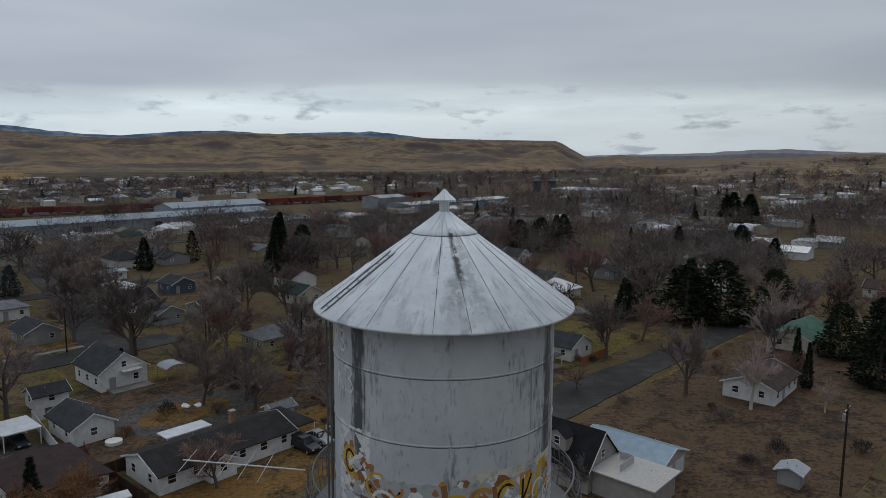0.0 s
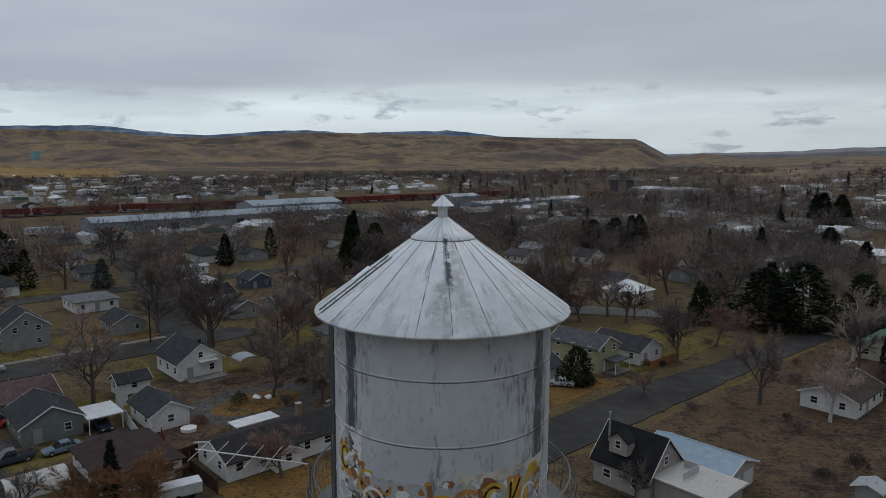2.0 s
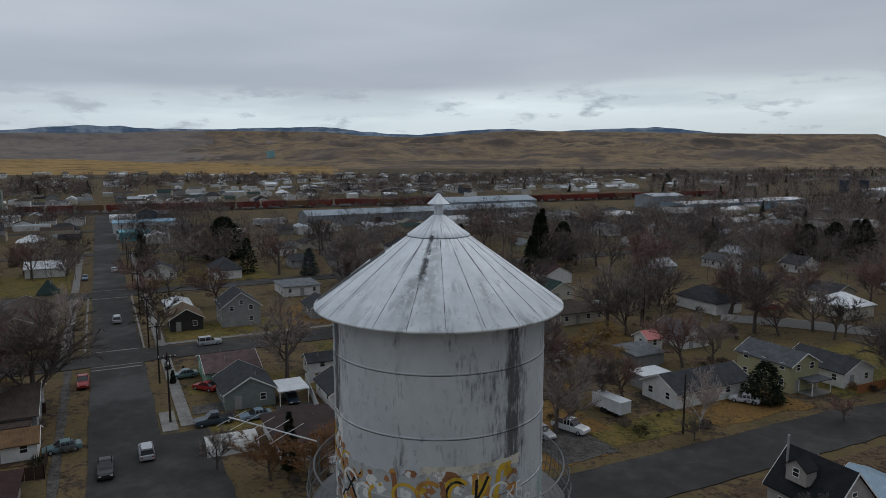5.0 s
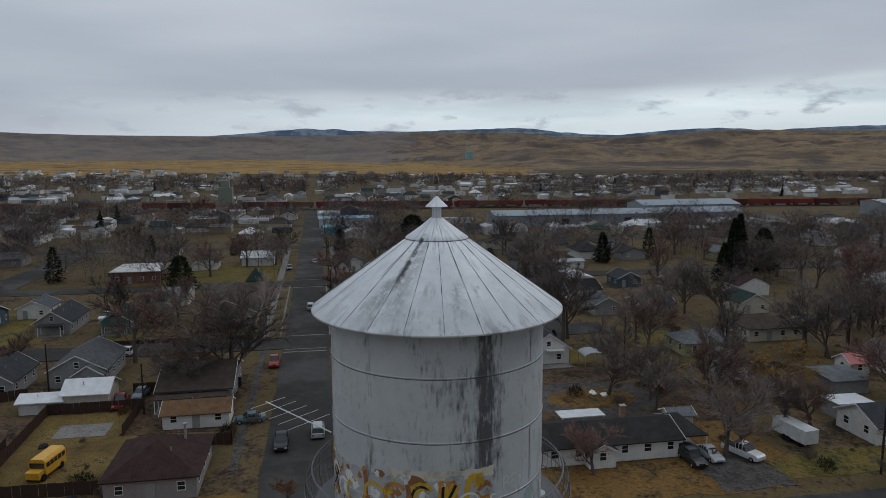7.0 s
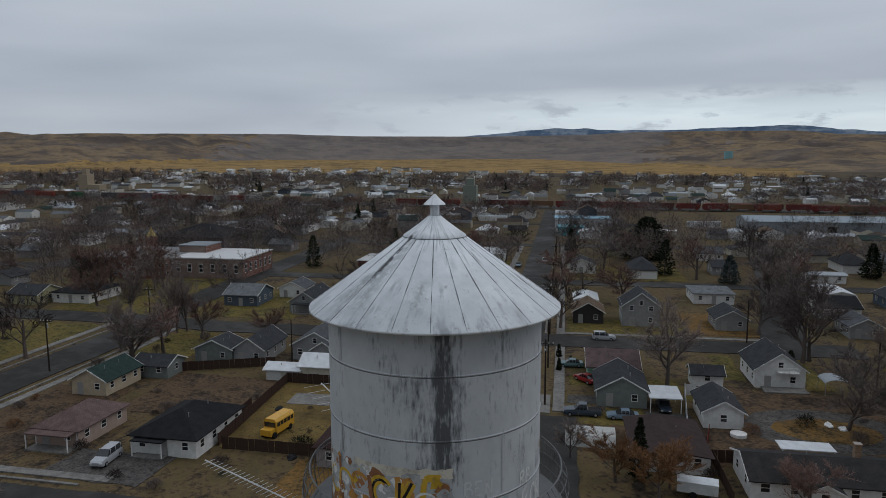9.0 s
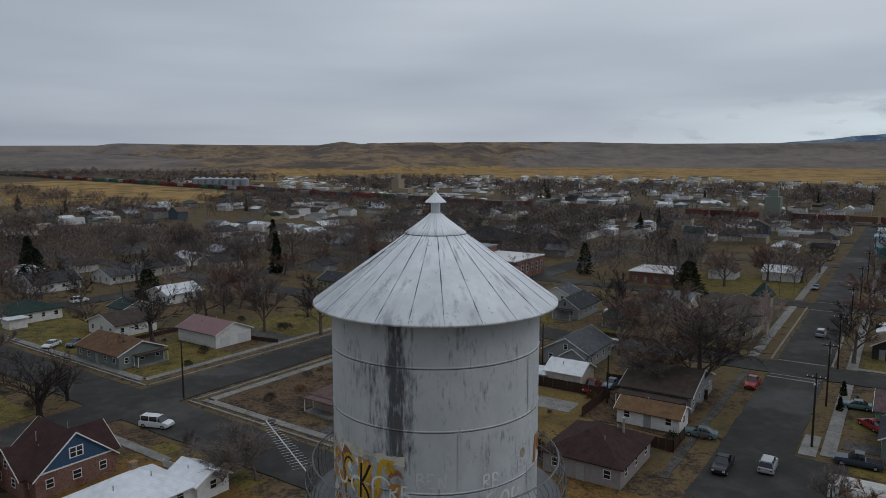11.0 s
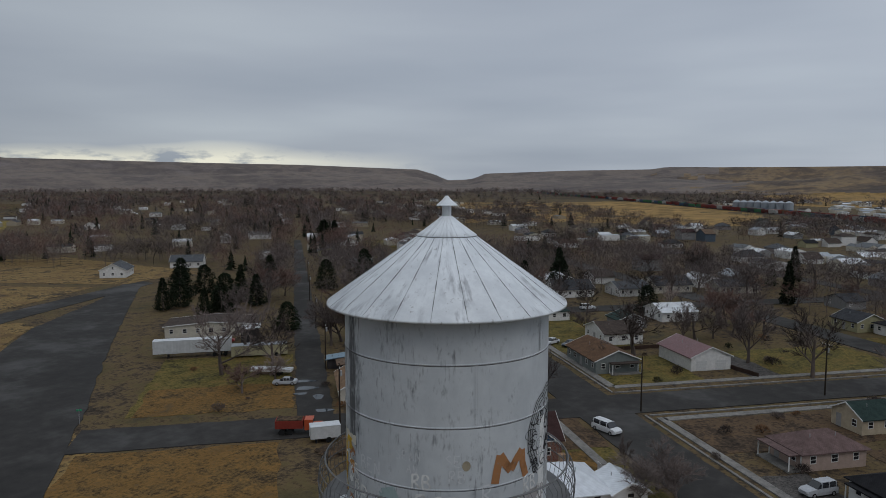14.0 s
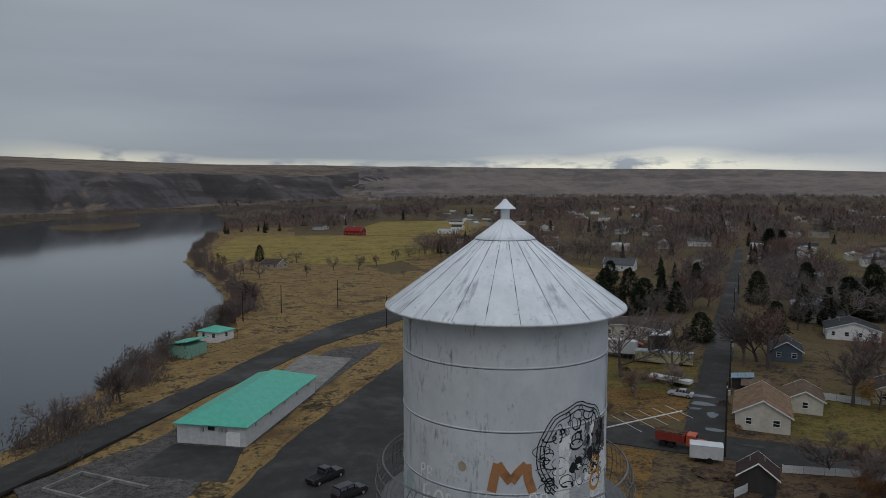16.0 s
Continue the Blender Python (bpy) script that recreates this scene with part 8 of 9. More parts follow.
patch("yard_concrete", [(3.5, -90), (13.2, -95), (19, -85), (6, -78)], M_ASPHALT, 0.10, "dark asphalt yard in front of a hall", "yard", 0.3, world=True)
patch("slab_concrete", [(-10, -117), (0.5, -122.5), (-4, -133), (-15, -127)], M_CONCRETE, 0.10, "grey concrete slab behind a hall", "slab", 0.2, world=True)
for u0, u1, v0, v1, lab in ((-123.5, -117.0, -128, -122.3, "small white pump house with turquoise roof"), (-118, -112.5, -113, -106.5, "low pale green shed with turquoise roof")):
    house(u0, u1, v0, v1, 2.6, 1.0, "hip" if u0 < -120 else "shed", W_WHITE if u0 < -120 else W_MINT, S_GREEN, lab, "pump_house", "shed", windows=u0 < -120, z=-0.4)
pit = thing("loading_pit", stand(-70, -46), "open concrete loading pit with low walls", "pit")
for s in ((-6, 6, -3, -2.7, 0, 0.5), (-6, 6, 2.7, 3, 0, 0.5), (-6, -5.7, -2.7, 2.7, 0, 0.5), (0, 0.3, -2.7, 2.7, 0, 0.5)):
    part("pit_wall", boxes(s), M_CONCRETE, pit)
# pale tunnel shelter and other yard things
tn = thing("tunnel_shelter", stand(77.8, 6.8, 0, 90), "white fabric half-round car shelter", "shelter")
bm = bmesh.new()
for a0, a1 in zip(range(8), range(1, 9)):
    vs = [bm.verts.new((x, -2.3 * math.cos(math.pi * a / 8), 1.9 * math.sin(math.pi * a / 8))) for a in (a0, a1) for x in (-3.3, 3.3)]
    bm.faces.new((vs[0], vs[1], vs[3], vs[2]))
bmesh.ops.remove_doubles(bm, verts=bm.verts, dist=0.001)
bmesh.ops.solidify(bm, geom=bm.faces, thickness=0.04)
part("cover", bm, flat_paint((0.45, 0.45, 0.43), 0.7, name="white_tarpaulin"), tn)
pool = thing("round_pool", stand(82.6, 27), "small round pale garden pool", "pool")
bm = bmesh.new()
tube(bm, [(0, 0, 0), (0, 0, 0.5)], 1.1, 18)
part("rim", bm, M_TRIM, pool)
for k, (u, v) in enumerate(((88.5, 40.5), (87.4, 42.0), (80, -37), (82, -39.5), (66, -31), (76.5, 56), (8.5, -77.5), (87, 25.4))):
    lump = bmesh.new()
    bmesh.ops.create_icosphere(lump, subdivisions=2, radius=0.6)
    for q in lump.verts:
        q.co = Vector((q.co.x * 1.5, q.co.y, max(-0.05, q.co.z) * 0.8)) * (1 + 0.5 * noise.noise(q.co * 3 + Vector((k, 0, 0))))
    jo = new("yard_clutter", mesh_of(lump, "yard_clutter", M_TRIM if k < 2 else M_DARK))
    jo.matrix_basis = stand(u, v)
    tagged(jo, "small heap of yard clutter", "clutter")

# ---- school, warehouses, rail yard and the farther town ----
sch = thing("school", stand(197, -109), "red brick school with white flat roof", "school")
part("wall", boxes((-11, 11, -14, 14, -0.3, 6.2)), M_BRICK, sch)
part("roof", boxes((-11.3, 11.3, -14.3, 14.3, 6.2, 6.5)), flat_paint((0.60, 0.60, 0.60), 0.7, name="white_membrane"), sch)
part("upper_wall", boxes((0, 10, 4, 13.5, 6.5, 8.6)), M_BRICK, sch)
part("upper_roof", boxes((-0.3, 10.3, 3.7, 13.8, 8.6, 8.9)), flat_paint((0.24, 0.26, 0.28), 0.8, name="roof_felt"), sch)
for k in range(7):
    f = part_of("window", SASH, sch, side_pose(22, 28, "u-", -11.7 + 3.9 * k, 3.2) @ Matrix.Diagonal((1.4, 1, 2.8, 1)))
    part_of("pane", PANE, f)
for k in range(6):
    f = part_of("window", SASH, sch, side_pose(22, 28, "v+", -9.0 + 3.6 * k, 3.2) @ Matrix.Diagonal((1.4, 1, 2.8, 1)))
    part_of("pane", PANE, f)
house(179, 204, -150, -125, 6.4, 0.2, "flat", M_BRICK, flat_paint((0.20, 0.20, 0.20), 0.8, name="roof_felt"), "brick gymnasium with grey flat roof", "gymnasium", "school", storeys=2)
house(227, 252, -150, -122, 7.5, 4.0, "hip", painted((0.12, 0.105, 0.095)), R_BLACK, "large dark stone school with black hipped roof", "old_school", "school", storeys=2)
bell = thing("bell_turret", stand(214, -152, 0), "small yellow pointed turret on a brick base", "turret")
part("base", boxes((-1.5, 1.5, -1.5, 1.5, 0, 9)), M_BRICK, bell)
bm = bmesh.new()
lathe(bm, [(1.9, 9), (0.5, 11), (0.05, 12.5)], 8)
part("spire", bm, flat_paint((0.36, 0.25, 0.06), 0.6, name="ochre_paint"), bell)
house(206, 222, -64, -50, 3.6, 0.1, "flat", M_BRICK, flat_paint((0.60, 0.60, 0.60), 0.7, name="white_membrane"), "low brick building with white flat roof", "clinic", "building")

MW = sheet_metal((0.28, 0.32, 0.35), 0.5, 0.2, 1.0)
MWR = sheet_metal((0.24, 0.29, 0.33), 0.5, 0.2, 1.0)
wh = house(337, 357, 88, 228, 6.0, 2.0, "v", MW, MWR, "very long grey-blue metal warehouse", "warehouse", "warehouse", windows=False, trim=False)
for k in range(3):
    part("loading_door", boxes((-10.1, -10.0, -40 + 35 * k, -36 + 35 * k, 0, 4)), M_DARK, wh)
house(358, 380, 180, 240, 8.5, 2.4, "v", MW, MWR, "tall grey-blue metal warehouse", "warehouse", "warehouse", windows=False, trim=False)
house(312, 334, 320, 432, 5.5, 1.0, "v", sheet_metal((0.22, 0.38, 0.48), 0.5, 0.1, 1.0), S_WHITE, "long light blue metal factory", "factory", "factory", windows=False, trim=False)
house(352, 370, 330, 358, 8, 1.5, "v", MW, S_SILVER, "grey metal factory hall", "factory", "factory", windows=False, trim=False)
house(297, 349, 546, 600, 7.5, 1.0, "u", S_WHITE, S_WHITE, "long white metal factory", "factory", "factory", windows=False, trim=False)
for k in range(2):
    ob = thing("storage_tank", stand(405 - 9 * k, 606 + 14 * k), "dark blue cylindrical storage tank", "tank")
    bm = bmesh.new()
    tube(bm, [(0, 0, 0), (0, 0, 12)], 4.4, 20)
    part("shell", bm, flat_paint((0.02, 0.03, 0.05), 0.5, name="dark_blue_paint"), ob)
house(352, 368, -2, 26, 5, 0.6, "v", S_WHITE, sheet_metal((0.16, 0.34, 0.46)), "white building with light blue roof", "shop", "building", windows=False, trim=False)
house(318, 330, 0, 12, 4, 0.6, "v", sheet_metal((0.05, 0.35, 0.42)), sheet_metal((0.08, 0.40, 0.48)), "bright turquoise metal building by the street", "shop", "building", windows=False, trim=False)
semi = trailer(stand(355, 72, 0.05, 90), 16, 2.6, 4.0, S_WHITE, S_WHITE, "white semi-trailer in front of a warehouse", "semi_trailer", (0.3, 0.38), 1.1)
# grain silos and elevator
for k in range(8):
    ob = thing("grain_silo", stand(566 + 2.5 * k, -806 + 11 * k), "pale ribbed steel grain silo", "silo", "row of silos")
    bm = bmesh.new()
    tube(bm, [(0, 0, 0), (0, 0, 15)], 5.2, 20)
    tube(bm, [(0, 0, 15), (0, 0, 17.5)], [5.3, 0.6], 20)
    part("shell", bm, S_SILVER, ob)
el = thing("grain_elevator", stand(590, -480), "tall beige concrete grain elevator", "elevator")
part("tower", boxes((-5, 5, -5, 5, 0, 19)), painted((0.36, 0.30, 0.22)), el)
part("head_house", boxes((-2.6, 2.6, -2.6, 2.6, 19, 24)), painted((0.36, 0.30, 0.22)), el)
part("annex", boxes((-5, 5, -18, -5, 0, 9)), painted((0.36, 0.30, 0.22)), el)
el2 = thing("grain_elevator", stand(524, -69), "old grey-green wooden grain elevator", "elevator")
part("tower", boxes((-5, 5, -5, 5, 0, 14)), painted((0.23, 0.26, 0.22)), el2)
part("head_house", boxes((-3, 3, -3, 3, 14, 19)), painted((0.23, 0.26, 0.22)), el2)
wt = thing("standpipe", Matrix.Translation((-1180, 1610, 14)), "pale turquoise steel standpipe on a hill", "water tank")
bm = bmesh.new()
tube(bm, [(0, 0, -6), (0, 0, 26)], 11, 20)
part("shell", bm, flat_paint((0.20, 0.40, 0.44), 0.5, name="turquoise_paint"), wt)

# rail line: track bed and goods wagons
TRACK = [(430, 520), (452, 285), (478, 126), (487, -27), (500, -240), (516, -420), (545, -660), (578, -900), (620, -1250), (690, -1900)]


def track_at(s):
    i = min(len(TRACK) - 2, int(s))
    a, b = TRACK[i], TRACK[i + 1]
    f = s - i
    return a[0] + (b[0] - a[0]) * f, a[1] + (b[1] - a[1]) * f, math.degrees(math.atan2(b[1] - a[1], b[0] - a[0]))


bed = [town(u - 14, v) for u, v in TRACK] + [town(u + 14, v) for u, v in TRACK[::-1]]
bm = bmesh.new()
n = len(TRACK)
top = []
for p in bed:
    z = float(height(np.array([p.x]), np.array([p.y]))[0][0])
    top.append(bm.verts.new((p.x, p.y, z + 0.5)))
for i in range(n - 1):
    bm.faces.new((top[i], top[i + 1], top[2 * n - 2 - i], top[2 * n - 1 - i]))
tagged(new("railway_bed", mesh_of(bm, "railway_bed", M_GRAVEL)), "broad gravel railway yard", "railway", kind="structure")
COLS = [(0.16, 0.035, 0.03), (0.10, 0.03, 0.025), (0.20, 0.05, 0.035), (0.05, 0.05, 0.06), (0.34, 0.33, 0.31), (0.05, 0.09, 0.14), (0.17, 0.10, 0.06), (0.05, 0.14, 0.07)]
WAGON = []
for c in COLS:
    bm = boxes((-7.5, 7.5, -1.5, 1.5, 1.1, 4.3), (-7.3, 7.3, -1.2, 1.2, 4.3, 4.5), (-6.5, -4.5, -1.2, 1.2, 0.1, 1.1), (4.5, 6.5, -1.2, 1.2, 0.1, 1.1))
    for k in range(7):
        box(bm, -7.2 + 2.4 * k - 0.08, -7.2 + 2.4 * k + 0.08, -1.56, 1.56, 1.15, 4.25)
    WAGON.append(mesh_of(bm, "goods_wagon", flat_paint(c, 0.7, name="wagon_paint")))
rnd = random.Random(4)
for lane, s0, s1, tint in ((-9, 0.2, 2.7, 0), (-3, 0.6, 3.4, 0), (3, 3.6, 7.0, 1), (-8, 4.2, 9.0, 2), (8, 5.2, 9.0, 2), (0, 6.2, 9.0, 2)):
    s = s0
    while s < s1:
        u, v, a = track_at(s)
        i = int(s)
        seg = math.hypot(TRACK[min(i + 1, 9)][0] - TRACK[min(i, 8)][0], TRACK[min(i + 1, 9)][1] - TRACK[min(i, 8)][1]) or 200
        p = town(u + lane, v)
        z = float(height(np.array([p.x]), np.array([p.y]))[0][0]) + 0.5
        if rnd.random() < 0.88:
            me = WAGON[rnd.choice((0, 1, 2, 0, 6)) if tint == 0 else rnd.choice((0, 4, 4, 6, 1) if tint == 1 else (0, 2, 0, 3, 5, 4, 1, 7))]
            ob = new("goods_wagon", me)
            ob.matrix_basis = Matrix.Translation((p.x, p.y, z)) @ Matrix.Rotation(GRID - radians(a), 4, "Z")
            tagged(ob, "railway goods wagon standing in the yard", "wagon", "goods train")
        s += 16.5 / seg

# houses of the farther blocks
ROOFS = [R_BLACK, R_CHAR, R_GREY, R_BROWN, R_MAROON, R_TAN, R_GREEN, R_LIGHT, S_WHITE, S_SILVER, R_CHAR, R_BROWN]
WALLS = [W_WHITE, W_CREAM, W_WHITE, W_GREY, W_TAN, W_WHITE, W_GREY, W_SAGE, W_MAUVE, W_YELLOW, W_BLUE]
FAR_KINDS = []
for k in range(26):
    rr = random.Random(300 + k)
    sx, sy, hh = rr.uniform(8, 13), rr.uniform(7, 9.5), rr.uniform(2.6, 3.4) + (2.4 if k % 7 == 3 else 0)
    ridge, rise = rr.choice(("u", "u", "v", "hip")), rr.uniform(1.4, 2.8)
    wall_me = mesh_of(gable_walls(sx, sy, hh, rise, ridge), "wall", WALLS[k % len(WALLS)])
    roofs = []
    for q in roof_planes(sx, sy, hh, rise, ridge):
        bm = bmesh.new()
        roof_sheet(bm, q)
        roofs.append(mesh_of(bm, "roof", ROOFS[(k * 5 + 3) % len(ROOFS)]))
    wins = []
    for side, length in (("u-", sy), ("v+", sx), ("v-", sx), ("u+", sy)):
        for j in range(2):
            wins.append(side_pose(sx, sy, side, (j - 0.5) * length * 0.5, 1.7) @ Matrix.Diagonal((1.2, 1, 1.25, 1)))
    FAR_KINDS.append((wall_me, roofs, wins))
rnd = random.Random(9)
LABELS = "small detached house in the farther town"
placed, tries = 0, 0
while placed < 230 and tries < 6000:
    tries += 1
    u, v = rnd.uniform(-10, 620), rnd.uniform(-520, 330)
    # houses stand in rows facing the cross streets
    p = town(u, v)
    r = p.length
    b = math.degrees(math.atan2(-p.x, p.y))
    if r < 165 or not -38 < b < 172 or not free_spot(u, v) or not free_spot(u - 6, v - 6) or not free_spot(u + 6, v + 6) or (325 < u < 500 and v > 30) or 440 < u < 525 or (u > 525 and not -260 < v < 300) or (u < 45 and v > 150):
        continue
    if not clear_of(p, 6.5):
        continue
    TAKEN.append((p.x, p.y, 6.5))
    placed += 1
    wall_me, roofs, wins = FAR_KINDS[placed % 26]
    z = max(0.0, float(height(np.array([p.x]), np.array([p.y]))[0][0]))
    ob = thing("house", stand(u, v, z, 90 * rnd.randrange(4)), LABELS, "house", "houses of the farther town")
    part_of("wall", wall_me, ob)
    for me in roofs:
        part_of("roof", me, ob)
    if r < 280:
        for m in wins if r < 230 else wins[::2]:
            f = part_of("window", SASH, ob, m)

# the wooded distance: countless small bare trees and far roofs

def scatter(count, ok, seed):
    """Places over the valley that pass the test, with the ground's height there."""
    r0, out = np.random.RandomState(seed), []
    while len(out) < count:
        n = 4000
        r = np.where(r0.rand(n) < 0.55, np.sqrt(r0.uniform(120**2, 2300**2, n)), r0.uniform(120, 1300, n))
        b = np.radians(r0.uniform(-42, 178, n))
        x, y = -r * np.sin(b), r * np.cos(b)
        clear = (signed(RIVER, x, y) > 12) & (signed(FIELD_XY, x, y) > 5) & (np.minimum(signed(PONDS[0], x, y), signed(PONDS[1], x, y)) > 5)
        for i in np.nonzero(clear)[0]:
            if ok(x[i], y[i], r[i], math.degrees(b[i])):
                out.append((x[i], y[i]))
    out = np.array(out[:count])
    return np.column_stack([out, height(out[:, 0], out[:, 1])[0]])


def triangles(name, tris, mat, label):
    """One object of loose triangles from an array of corners."""
    n = len(tris)
    me = bpy.data.meshes.new(name)
    me.vertices.add(3 * n)
    me.vertices.foreach_set("co", tris.reshape(-1).astype(np.float32))
    me.loops.add(3 * n)
    me.loops.foreach_set("vertex_index", np.arange(3 * n))
    me.polygons.add(n)
    me.polygons.foreach_set("loop_start", np.arange(0, 3 * n, 3))
    me.polygons.foreach_set("loop_total", np.full(n, 3))
    me.materials.append(mat)
    me.update()
    return tagged(new(name, me), label, "trees", kind="stuff")


def blades(r0, a, b, q):
    """Narrow spikes from a to b, q wide at the foot, turned at random."""
    an = r0.uniform(0, 6.283, len(a))
    side = np.stack([np.cos(an) * q, np.sin(an) * q, -0.4 * q], 1)
    return np.stack([a + side, a - side, b], 1)


def woods(name, spots, mat, label, seed, tall=(7, 15), wide=(3.4, 6.6), fill=0.55):
    """Bare trees: trunk, limbs and twigs through an oval crown; the farther, the fewer and broader the twigs."""
    r0, out = np.random.RandomState(seed), []
    reach = np.hypot(spots[:, 0], spots[:, 1])
    for lo, hi, count, part_len in ((0, 260, 520, 0.11), (260, 400, 300, 0.14), (400, 650, 130, 0.18), (650, 1000, 54, 0.25), (1000, 9000, 28, 0.30)):
        sp = spots[(reach >= lo) & (reach < hi)]
        n = len(sp)
        if not n:
            continue
        h, w = r0.uniform(*tall, n), r0.uniform(*wide, n)
        up3 = np.zeros((n, 3))
        up3[:, 2] = 1
        foot = sp - 0.3 * up3
        out.append(blades(r0, foot, sp + up3 * (h * 0.75)[:, None], 0.10 + 0 * h))
        for _ in range(5):
            a, k = r0.uniform(0, 6.283, n), r0.uniform(0.4, 0.8, n) * w
            tip = sp + np.stack([k * np.cos(a), k * np.sin(a), h * r0.uniform(0.6, 0.88, n)], 1)
            out.append(blades(r0, sp + up3 * (h * r0.uniform(0.18, 0.4, n))[:, None], tip, 0.07 + 0 * h))
        S, H, W = np.repeat(sp, count, 0), np.repeat(h, count), np.repeat(w, count)
        m = len(S)
        a, c, k = r0.uniform(0, 6.283, m), r0.uniform(-0.8, 1.0, m), r0.uniform(0.12, 1.0, m) ** 0.45
        lobe = 1 + 0.22 * np.sin(3 * a + np.repeat(r0.uniform(0, 6, n), count)) * np.cos(2.5 * c)
        e = np.sqrt(1 - c * c) * k * lobe
        p = S + np.stack([W * e * np.cos(a), W * e * np.sin(a), H * (0.60 + 0.36 * c * k)], 1)
        ln = H * part_len * r0.uniform(0.55, 1.3, m)
        d = np.stack([np.cos(a) * e + r0.normal(0, 0.5, m), np.sin(a) * e + r0.normal(0, 0.5, m), 0.5 + 0.45 * c + r0.normal(0, 0.3, m)], 1)
        d *= (ln / np.linalg.norm(d, axis=1))[:, None]
        q = fill * np.pi * W * 0.36 * H / (count * part_len * H) * r0.uniform(0.5, 1.5, m)
        out.append(blades(r0, p, p + d, q))
    return triangles(name, np.concatenate(out), mat, label)


def far_stuff(name, spots, mat, label, shape, seed):
    r0 = np.random.RandomState(seed)
    verts, faces = [], []
    for x, y, z in spots:
        shape(r0, x, y, z, verts, faces)
    me = bpy.data.meshes.new(name)
    me.from_pydata(verts, [], faces)
    me.materials.append(mat)
    return tagged(new(name, me), label, "trees", kind="stuff")


def in_town(x, y):
    p = Vector((*swung(x, y, True), 0))
    return p.dot(UX), p.dot(VX)


def wooded(x, y, r, b):
    u, v = in_town(x, y)
    if not free_spot(u, v):
        return False
    if r < 262 and u > -25:
        return False
    if 445 < u < 530 and v > -520 or 320 < u < 600 and -1300 < v < -520 or 288 < u < 342 and 228 < v < 318:
        return False
    if 330 < u < 425 and v > 60:
        return False
    n = noise.noise(Vector((x, y, 0)) * 0.006) + 0.5 * noise.noise(Vector((x, y, 3)) * 0.02)
    if u < -10 and -330 < v < 100:
        return False
    limit = np.interp(b, [-42, -12, 0, 40, 70, 90, 120, 150, 178], [2300, 1600, 1150, 900, 1000, 1300, 2300, 2600, 2100])
    return r < limit and n > (-0.10 if b > 75 else 0.0)


woods("far_woods", scatter(7000, wooded, 31), M_TWIG, "countless bare winter trees across the valley floor", 31)
woods("far_dark_woods", scatter(2600, wooded, 51), M_TWIG_DARK, "darker bare winter trees across the valley floor", 51)
woods("far_russet_woods", scatter(1300, wooded, 52), M_TWIG_ROSE, "rosy brown winter trees across the valley floor", 52)


def north_east(x, y, r, b):
    u, v = in_town(x, y)
    return b < 6 and 200 < r < 1000 and free_spot(u, v) and clear_of(Vector((x, y, 0)), 0.0) and not (u < 25 and 165 < v < 215) and noise.noise(Vector((x, y, 0)) * 0.012) > -0.25


def riverside(x, y, r, b):
    u, v = in_town(x, y)
    return b > 125 and 300 < r < 1500 and not (u < -10 and v > -300) and free_spot(u, v) and noise.noise(Vector((x, y, 0)) * 0.012) > 0.05




def among_houses(x, y, r, b):
    u, v = in_town(x, y)
    return 195 < r < 320 and u > -15 and free_spot(u, v) and clear_of(Vector((x, y, 0)), -1.0) and not (u < 25 and 165 < v < 215) and noise.noise(Vector((x, y, 0)) * 0.02) > -0.35 and not (120 < u < 215 and 10 < v < 125)


woods("north_east_trees", scatter(1100, north_east, 53), M_TWIG, "many bare winter trees between far gardens", 53)
woods("southern_trees", scatter(900, riverside, 54), M_TWIG_ROSE, "many bare winter trees across the river flats", 54)
woods("town_trees", scatter(430, among_houses, 35), M_TWIG, "many bare winter trees between the houses", 36)


def spike(r0, x, y, z, verts, faces):
    """A small conifer: drooping sprays in whorls, narrowing upwards."""
    h = r0.uniform(6, 13)
    w = h * r0.uniform(0.22, 0.36)
    for lvl in range(9):
        t = lvl / 9
        rr = w * (1 - t) ** 0.8
        for q in range(6):
            a, k = r0.uniform(0, 6.28), len(verts)
            e, zz = rr * r0.uniform(0.75, 1.1), z + h * (0.06 + 0.94 * t)
            verts.extend([(x + e * math.cos(a), y + e * math.sin(a), zz), (x + e * 0.7 * math.cos(a + 1.1), y + e * 0.7 * math.sin(a + 1.1), zz - 0.02 * h), (x, y, zz + h * 0.16)])
            faces.append((k, k + 1, k + 2))


far_stuff("far_conifers", scatter(240, wooded, 32), M_NEEDLE, "scattered dark conifers in the distance", spike, 32)
far_stuff("north_east_conifers", scatter(110, north_east, 57), M_NEEDLE, "dark conifers among far gardens", spike, 57)
far_stuff("southern_conifers", scatter(200, riverside, 58), M_NEEDLE, "dark conifers across the river flats", spike, 58)


def shore_spots(count, seed):
    """Along the far shore and on the low isles."""
    r0, out = np.random.RandomState(seed), np.zeros((0, 3))
    while len(out) < count:
        x, y = r0.uniform(-330, 420, 4000), r0.uniform(-1650, -640, 4000)
        z, d, s = height(x, y)
        ok = (d > 3) & (d < 48) & ((y < -900) | (x > 40)) & (r0.rand(4000) < 1.1 - d / 55)
        out = np.vstack([out, np.column_stack([x, y, z])[ok]])
    return out[:count]


woods("shore_trees", shore_spots(1300, 60), M_TWIG, "bare brush along the far river shore", 60, (4, 9), (2.5, 5.0))


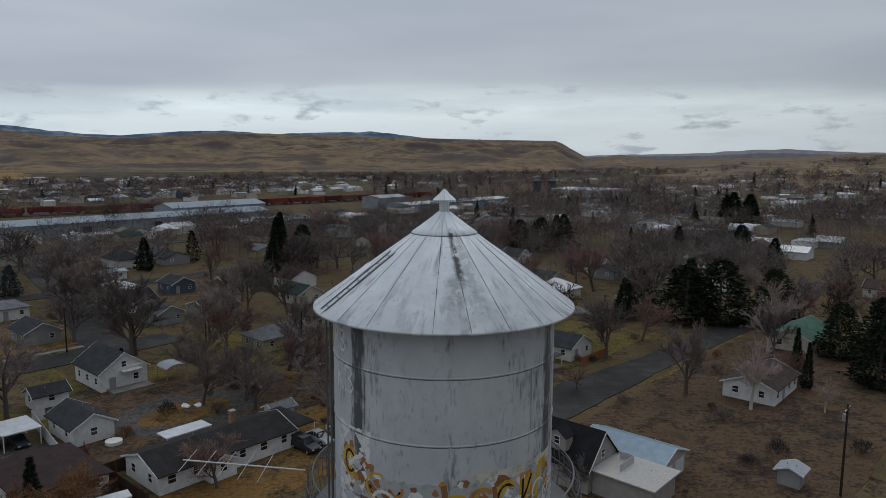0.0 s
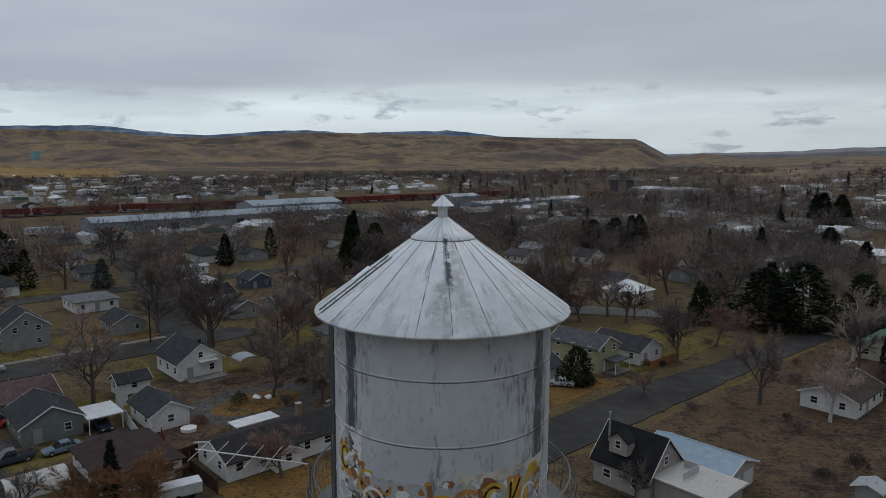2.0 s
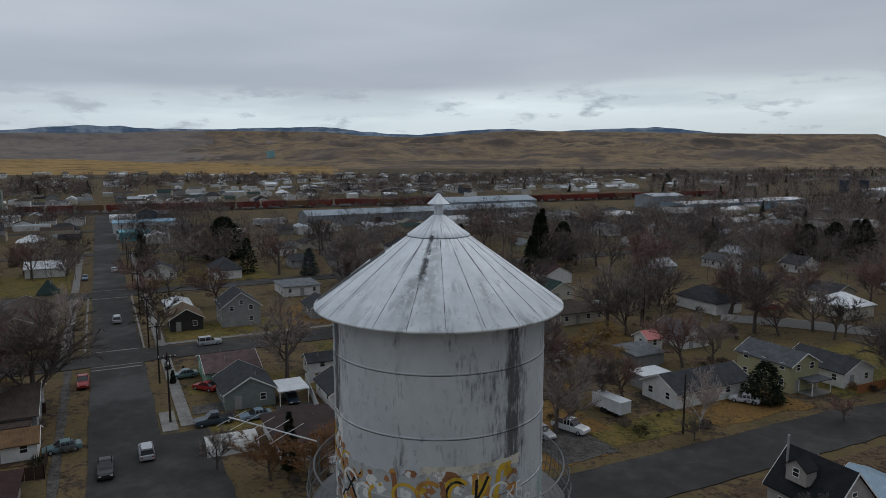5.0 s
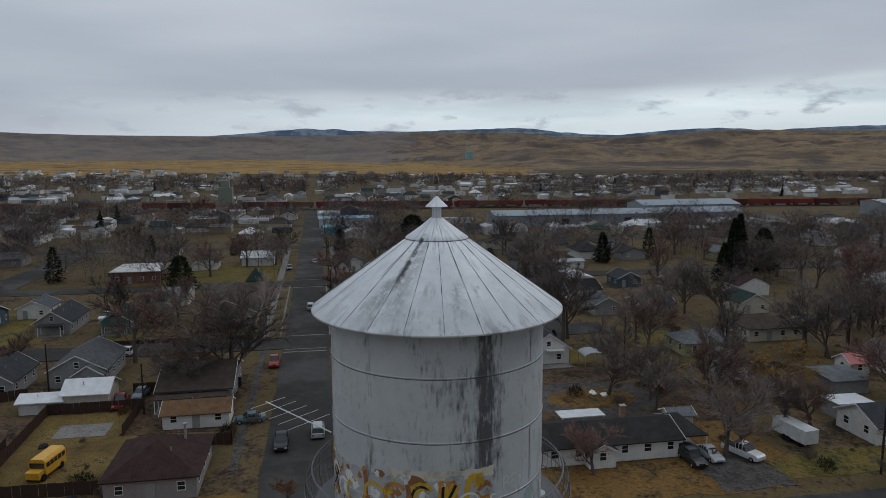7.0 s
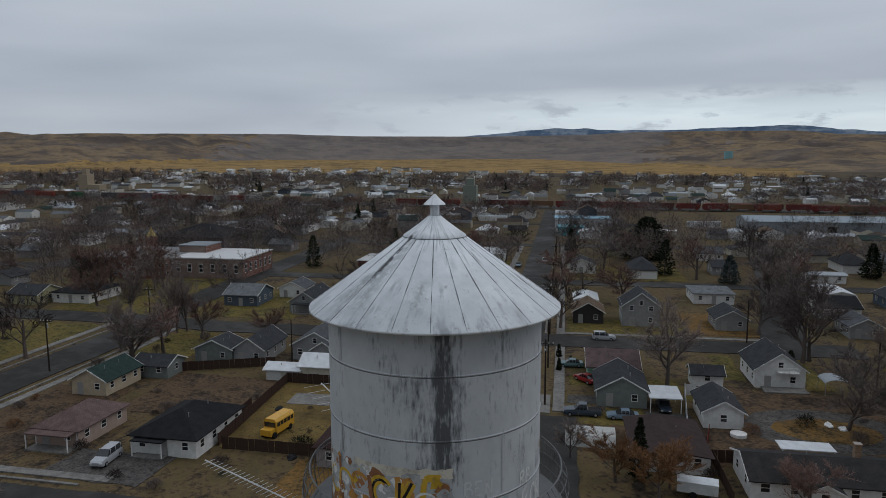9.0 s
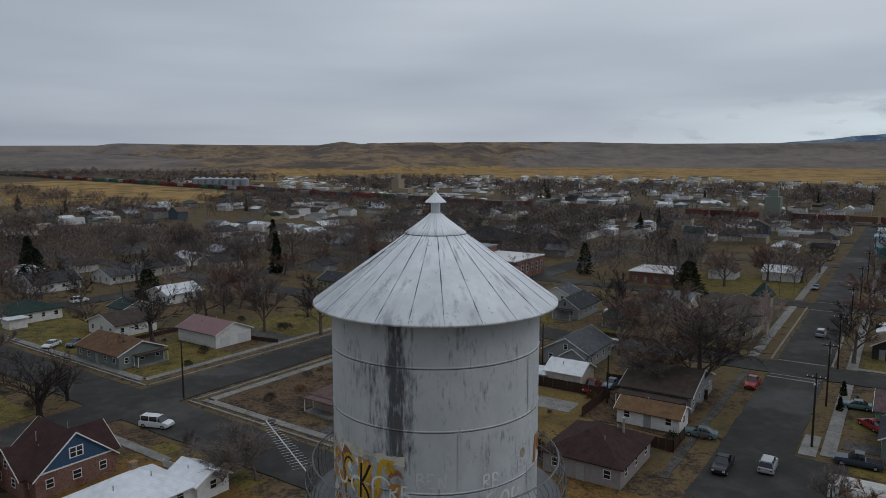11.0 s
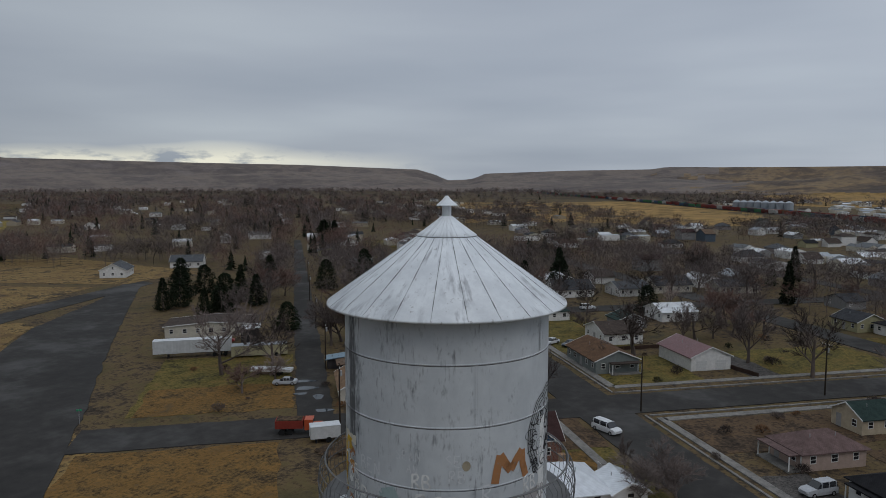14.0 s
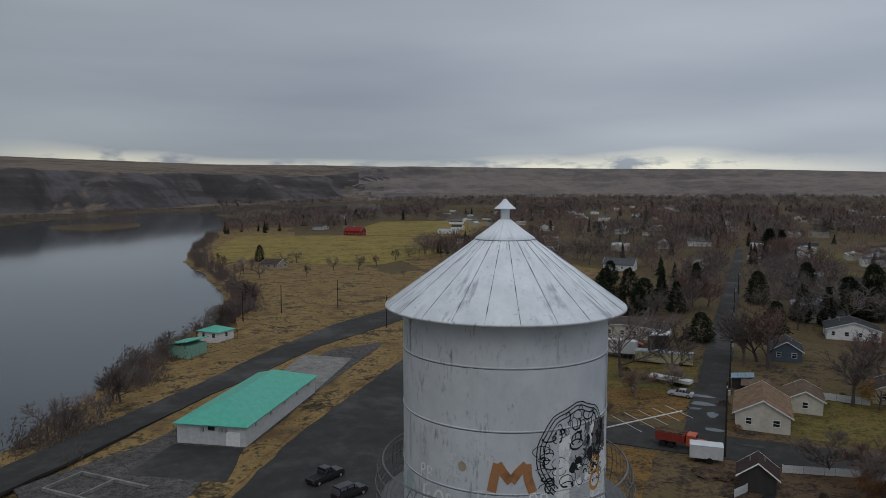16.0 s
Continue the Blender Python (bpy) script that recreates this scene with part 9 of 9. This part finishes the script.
def bank_spots(count, seed):
    r0, out = np.random.RandomState(seed), []
    near = RIVER[:12]
    while len(out) < count:
        i = r0.randint(len(near) - 1)
        f = r0.rand()
        x, y = near[i][0] + (near[i + 1][0] - near[i][0]) * f + r0.normal(-4, 3.5), near[i][1] + (near[i + 1][1] - near[i][1]) * f + r0.normal(0, 3)
        if noise.noise(Vector((x, y, 0)) * 0.03) > -0.2:
            out.append((x, y))
    out = np.array(out)
    z, d, _ = height(out[:, 0], out[:, 1])
    return np.column_stack([out, z])[d > 0]


def bush(r0, x, y, z, verts, faces):
    h, w = r0.uniform(1.4, 5.2), r0.uniform(1.0, 2.6)
    for _ in range(60):
        a, t = r0.uniform(0, 6.28), r0.uniform(0.0, 1.0)
        rr = w * math.sqrt(r0.uniform(0, 1)) * (1.2 - t * 0.6)
        cx, cy, cz = x + rr * math.cos(a), y + rr * math.sin(a), z + h * t
        k = len(verts)
        d = r0.uniform(-1, 1, 3) * (0.45, 0.45, 0.8)
        verts.extend([(cx, cy, cz - 0.3), (cx + d[0], cy + d[1], cz + abs(d[2])), (cx + 0.08, cy + 0.08, cz)])
        faces.append((k, k + 1, k + 2))


far_stuff("bank_bushes", bank_spots(900, 33), M_TWIG, "tangled bare bushes along the river bank", bush, 33)
rs_roof = np.random.RandomState(41)
verts, faces, mi = [], [], []
got = 0
while got < 1300:
    r = rs_roof.uniform(320, 1350)
    b = math.radians(rs_roof.uniform(-36, 160))
    x, y = -r * math.sin(b), r * math.cos(b)
    u, v = in_town(x, y)
    if not free_spot(u, v) or 440 < u < 525 or (325 < u < 445 and v > 30) or (320 < u < 600 and v < -520) or (math.degrees(b) < 60 and r > 1150) or (math.degrees(b) > 95 and rs_roof.rand() < 0.75) or float(signed(RIVER, np.array([x]), np.array([y]))[0]) < 15 or (u < -20 and v > -400):
        continue
    got += 1
    z = float(height(np.array([x]), np.array([y]))[0][0])
    a, sx, sy, h, rise = GRID + rs_roof.randint(2) * 1.5708, rs_roof.uniform(4, 8), rs_roof.uniform(3, 5), rs_roof.uniform(2.5, 4), rs_roof.uniform(0.3, 2)
    c, s = math.cos(a), math.sin(a)
    P = lambda px, py, pz: (x + px * c - py * s, y + px * s + py * c, z + pz)
    k = len(verts)
    verts.extend([P(-sx, -sy, 0), P(sx, -sy, 0), P(sx, sy, 0), P(-sx, sy, 0), P(-sx, -sy, h), P(sx, -sy, h), P(sx, sy, h), P(-sx, sy, h), P(-sx, 0, h + rise), P(sx, 0, h + rise)])
    w, rf = rs_roof.randint(4), 4 + rs_roof.randint(5)
    for f, q in (((0, 1, 5, 4), w), ((1, 2, 6, 9, 5), w), ((2, 3, 7, 6), w), ((3, 0, 4, 8, 7), w), ((4, 5, 9, 8), rf), ((6, 7, 8, 9), rf)):
        faces.append(tuple(k + i for i in f))
        mi.append(q)
me = bpy.data.meshes.new("far_houses")
me.from_pydata(verts, [], faces)
for m in (W_WHITE, W_CREAM, W_WHITE, W_TAN, R_CHAR, R_BROWN, R_LIGHT, S_WHITE, S_SILVER):
    me.materials.append(m)
me.polygons.foreach_set("material_index", mi)
tagged(new("far_houses", me), "many small houses and sheds far across the town", "houses", kind="stuff")
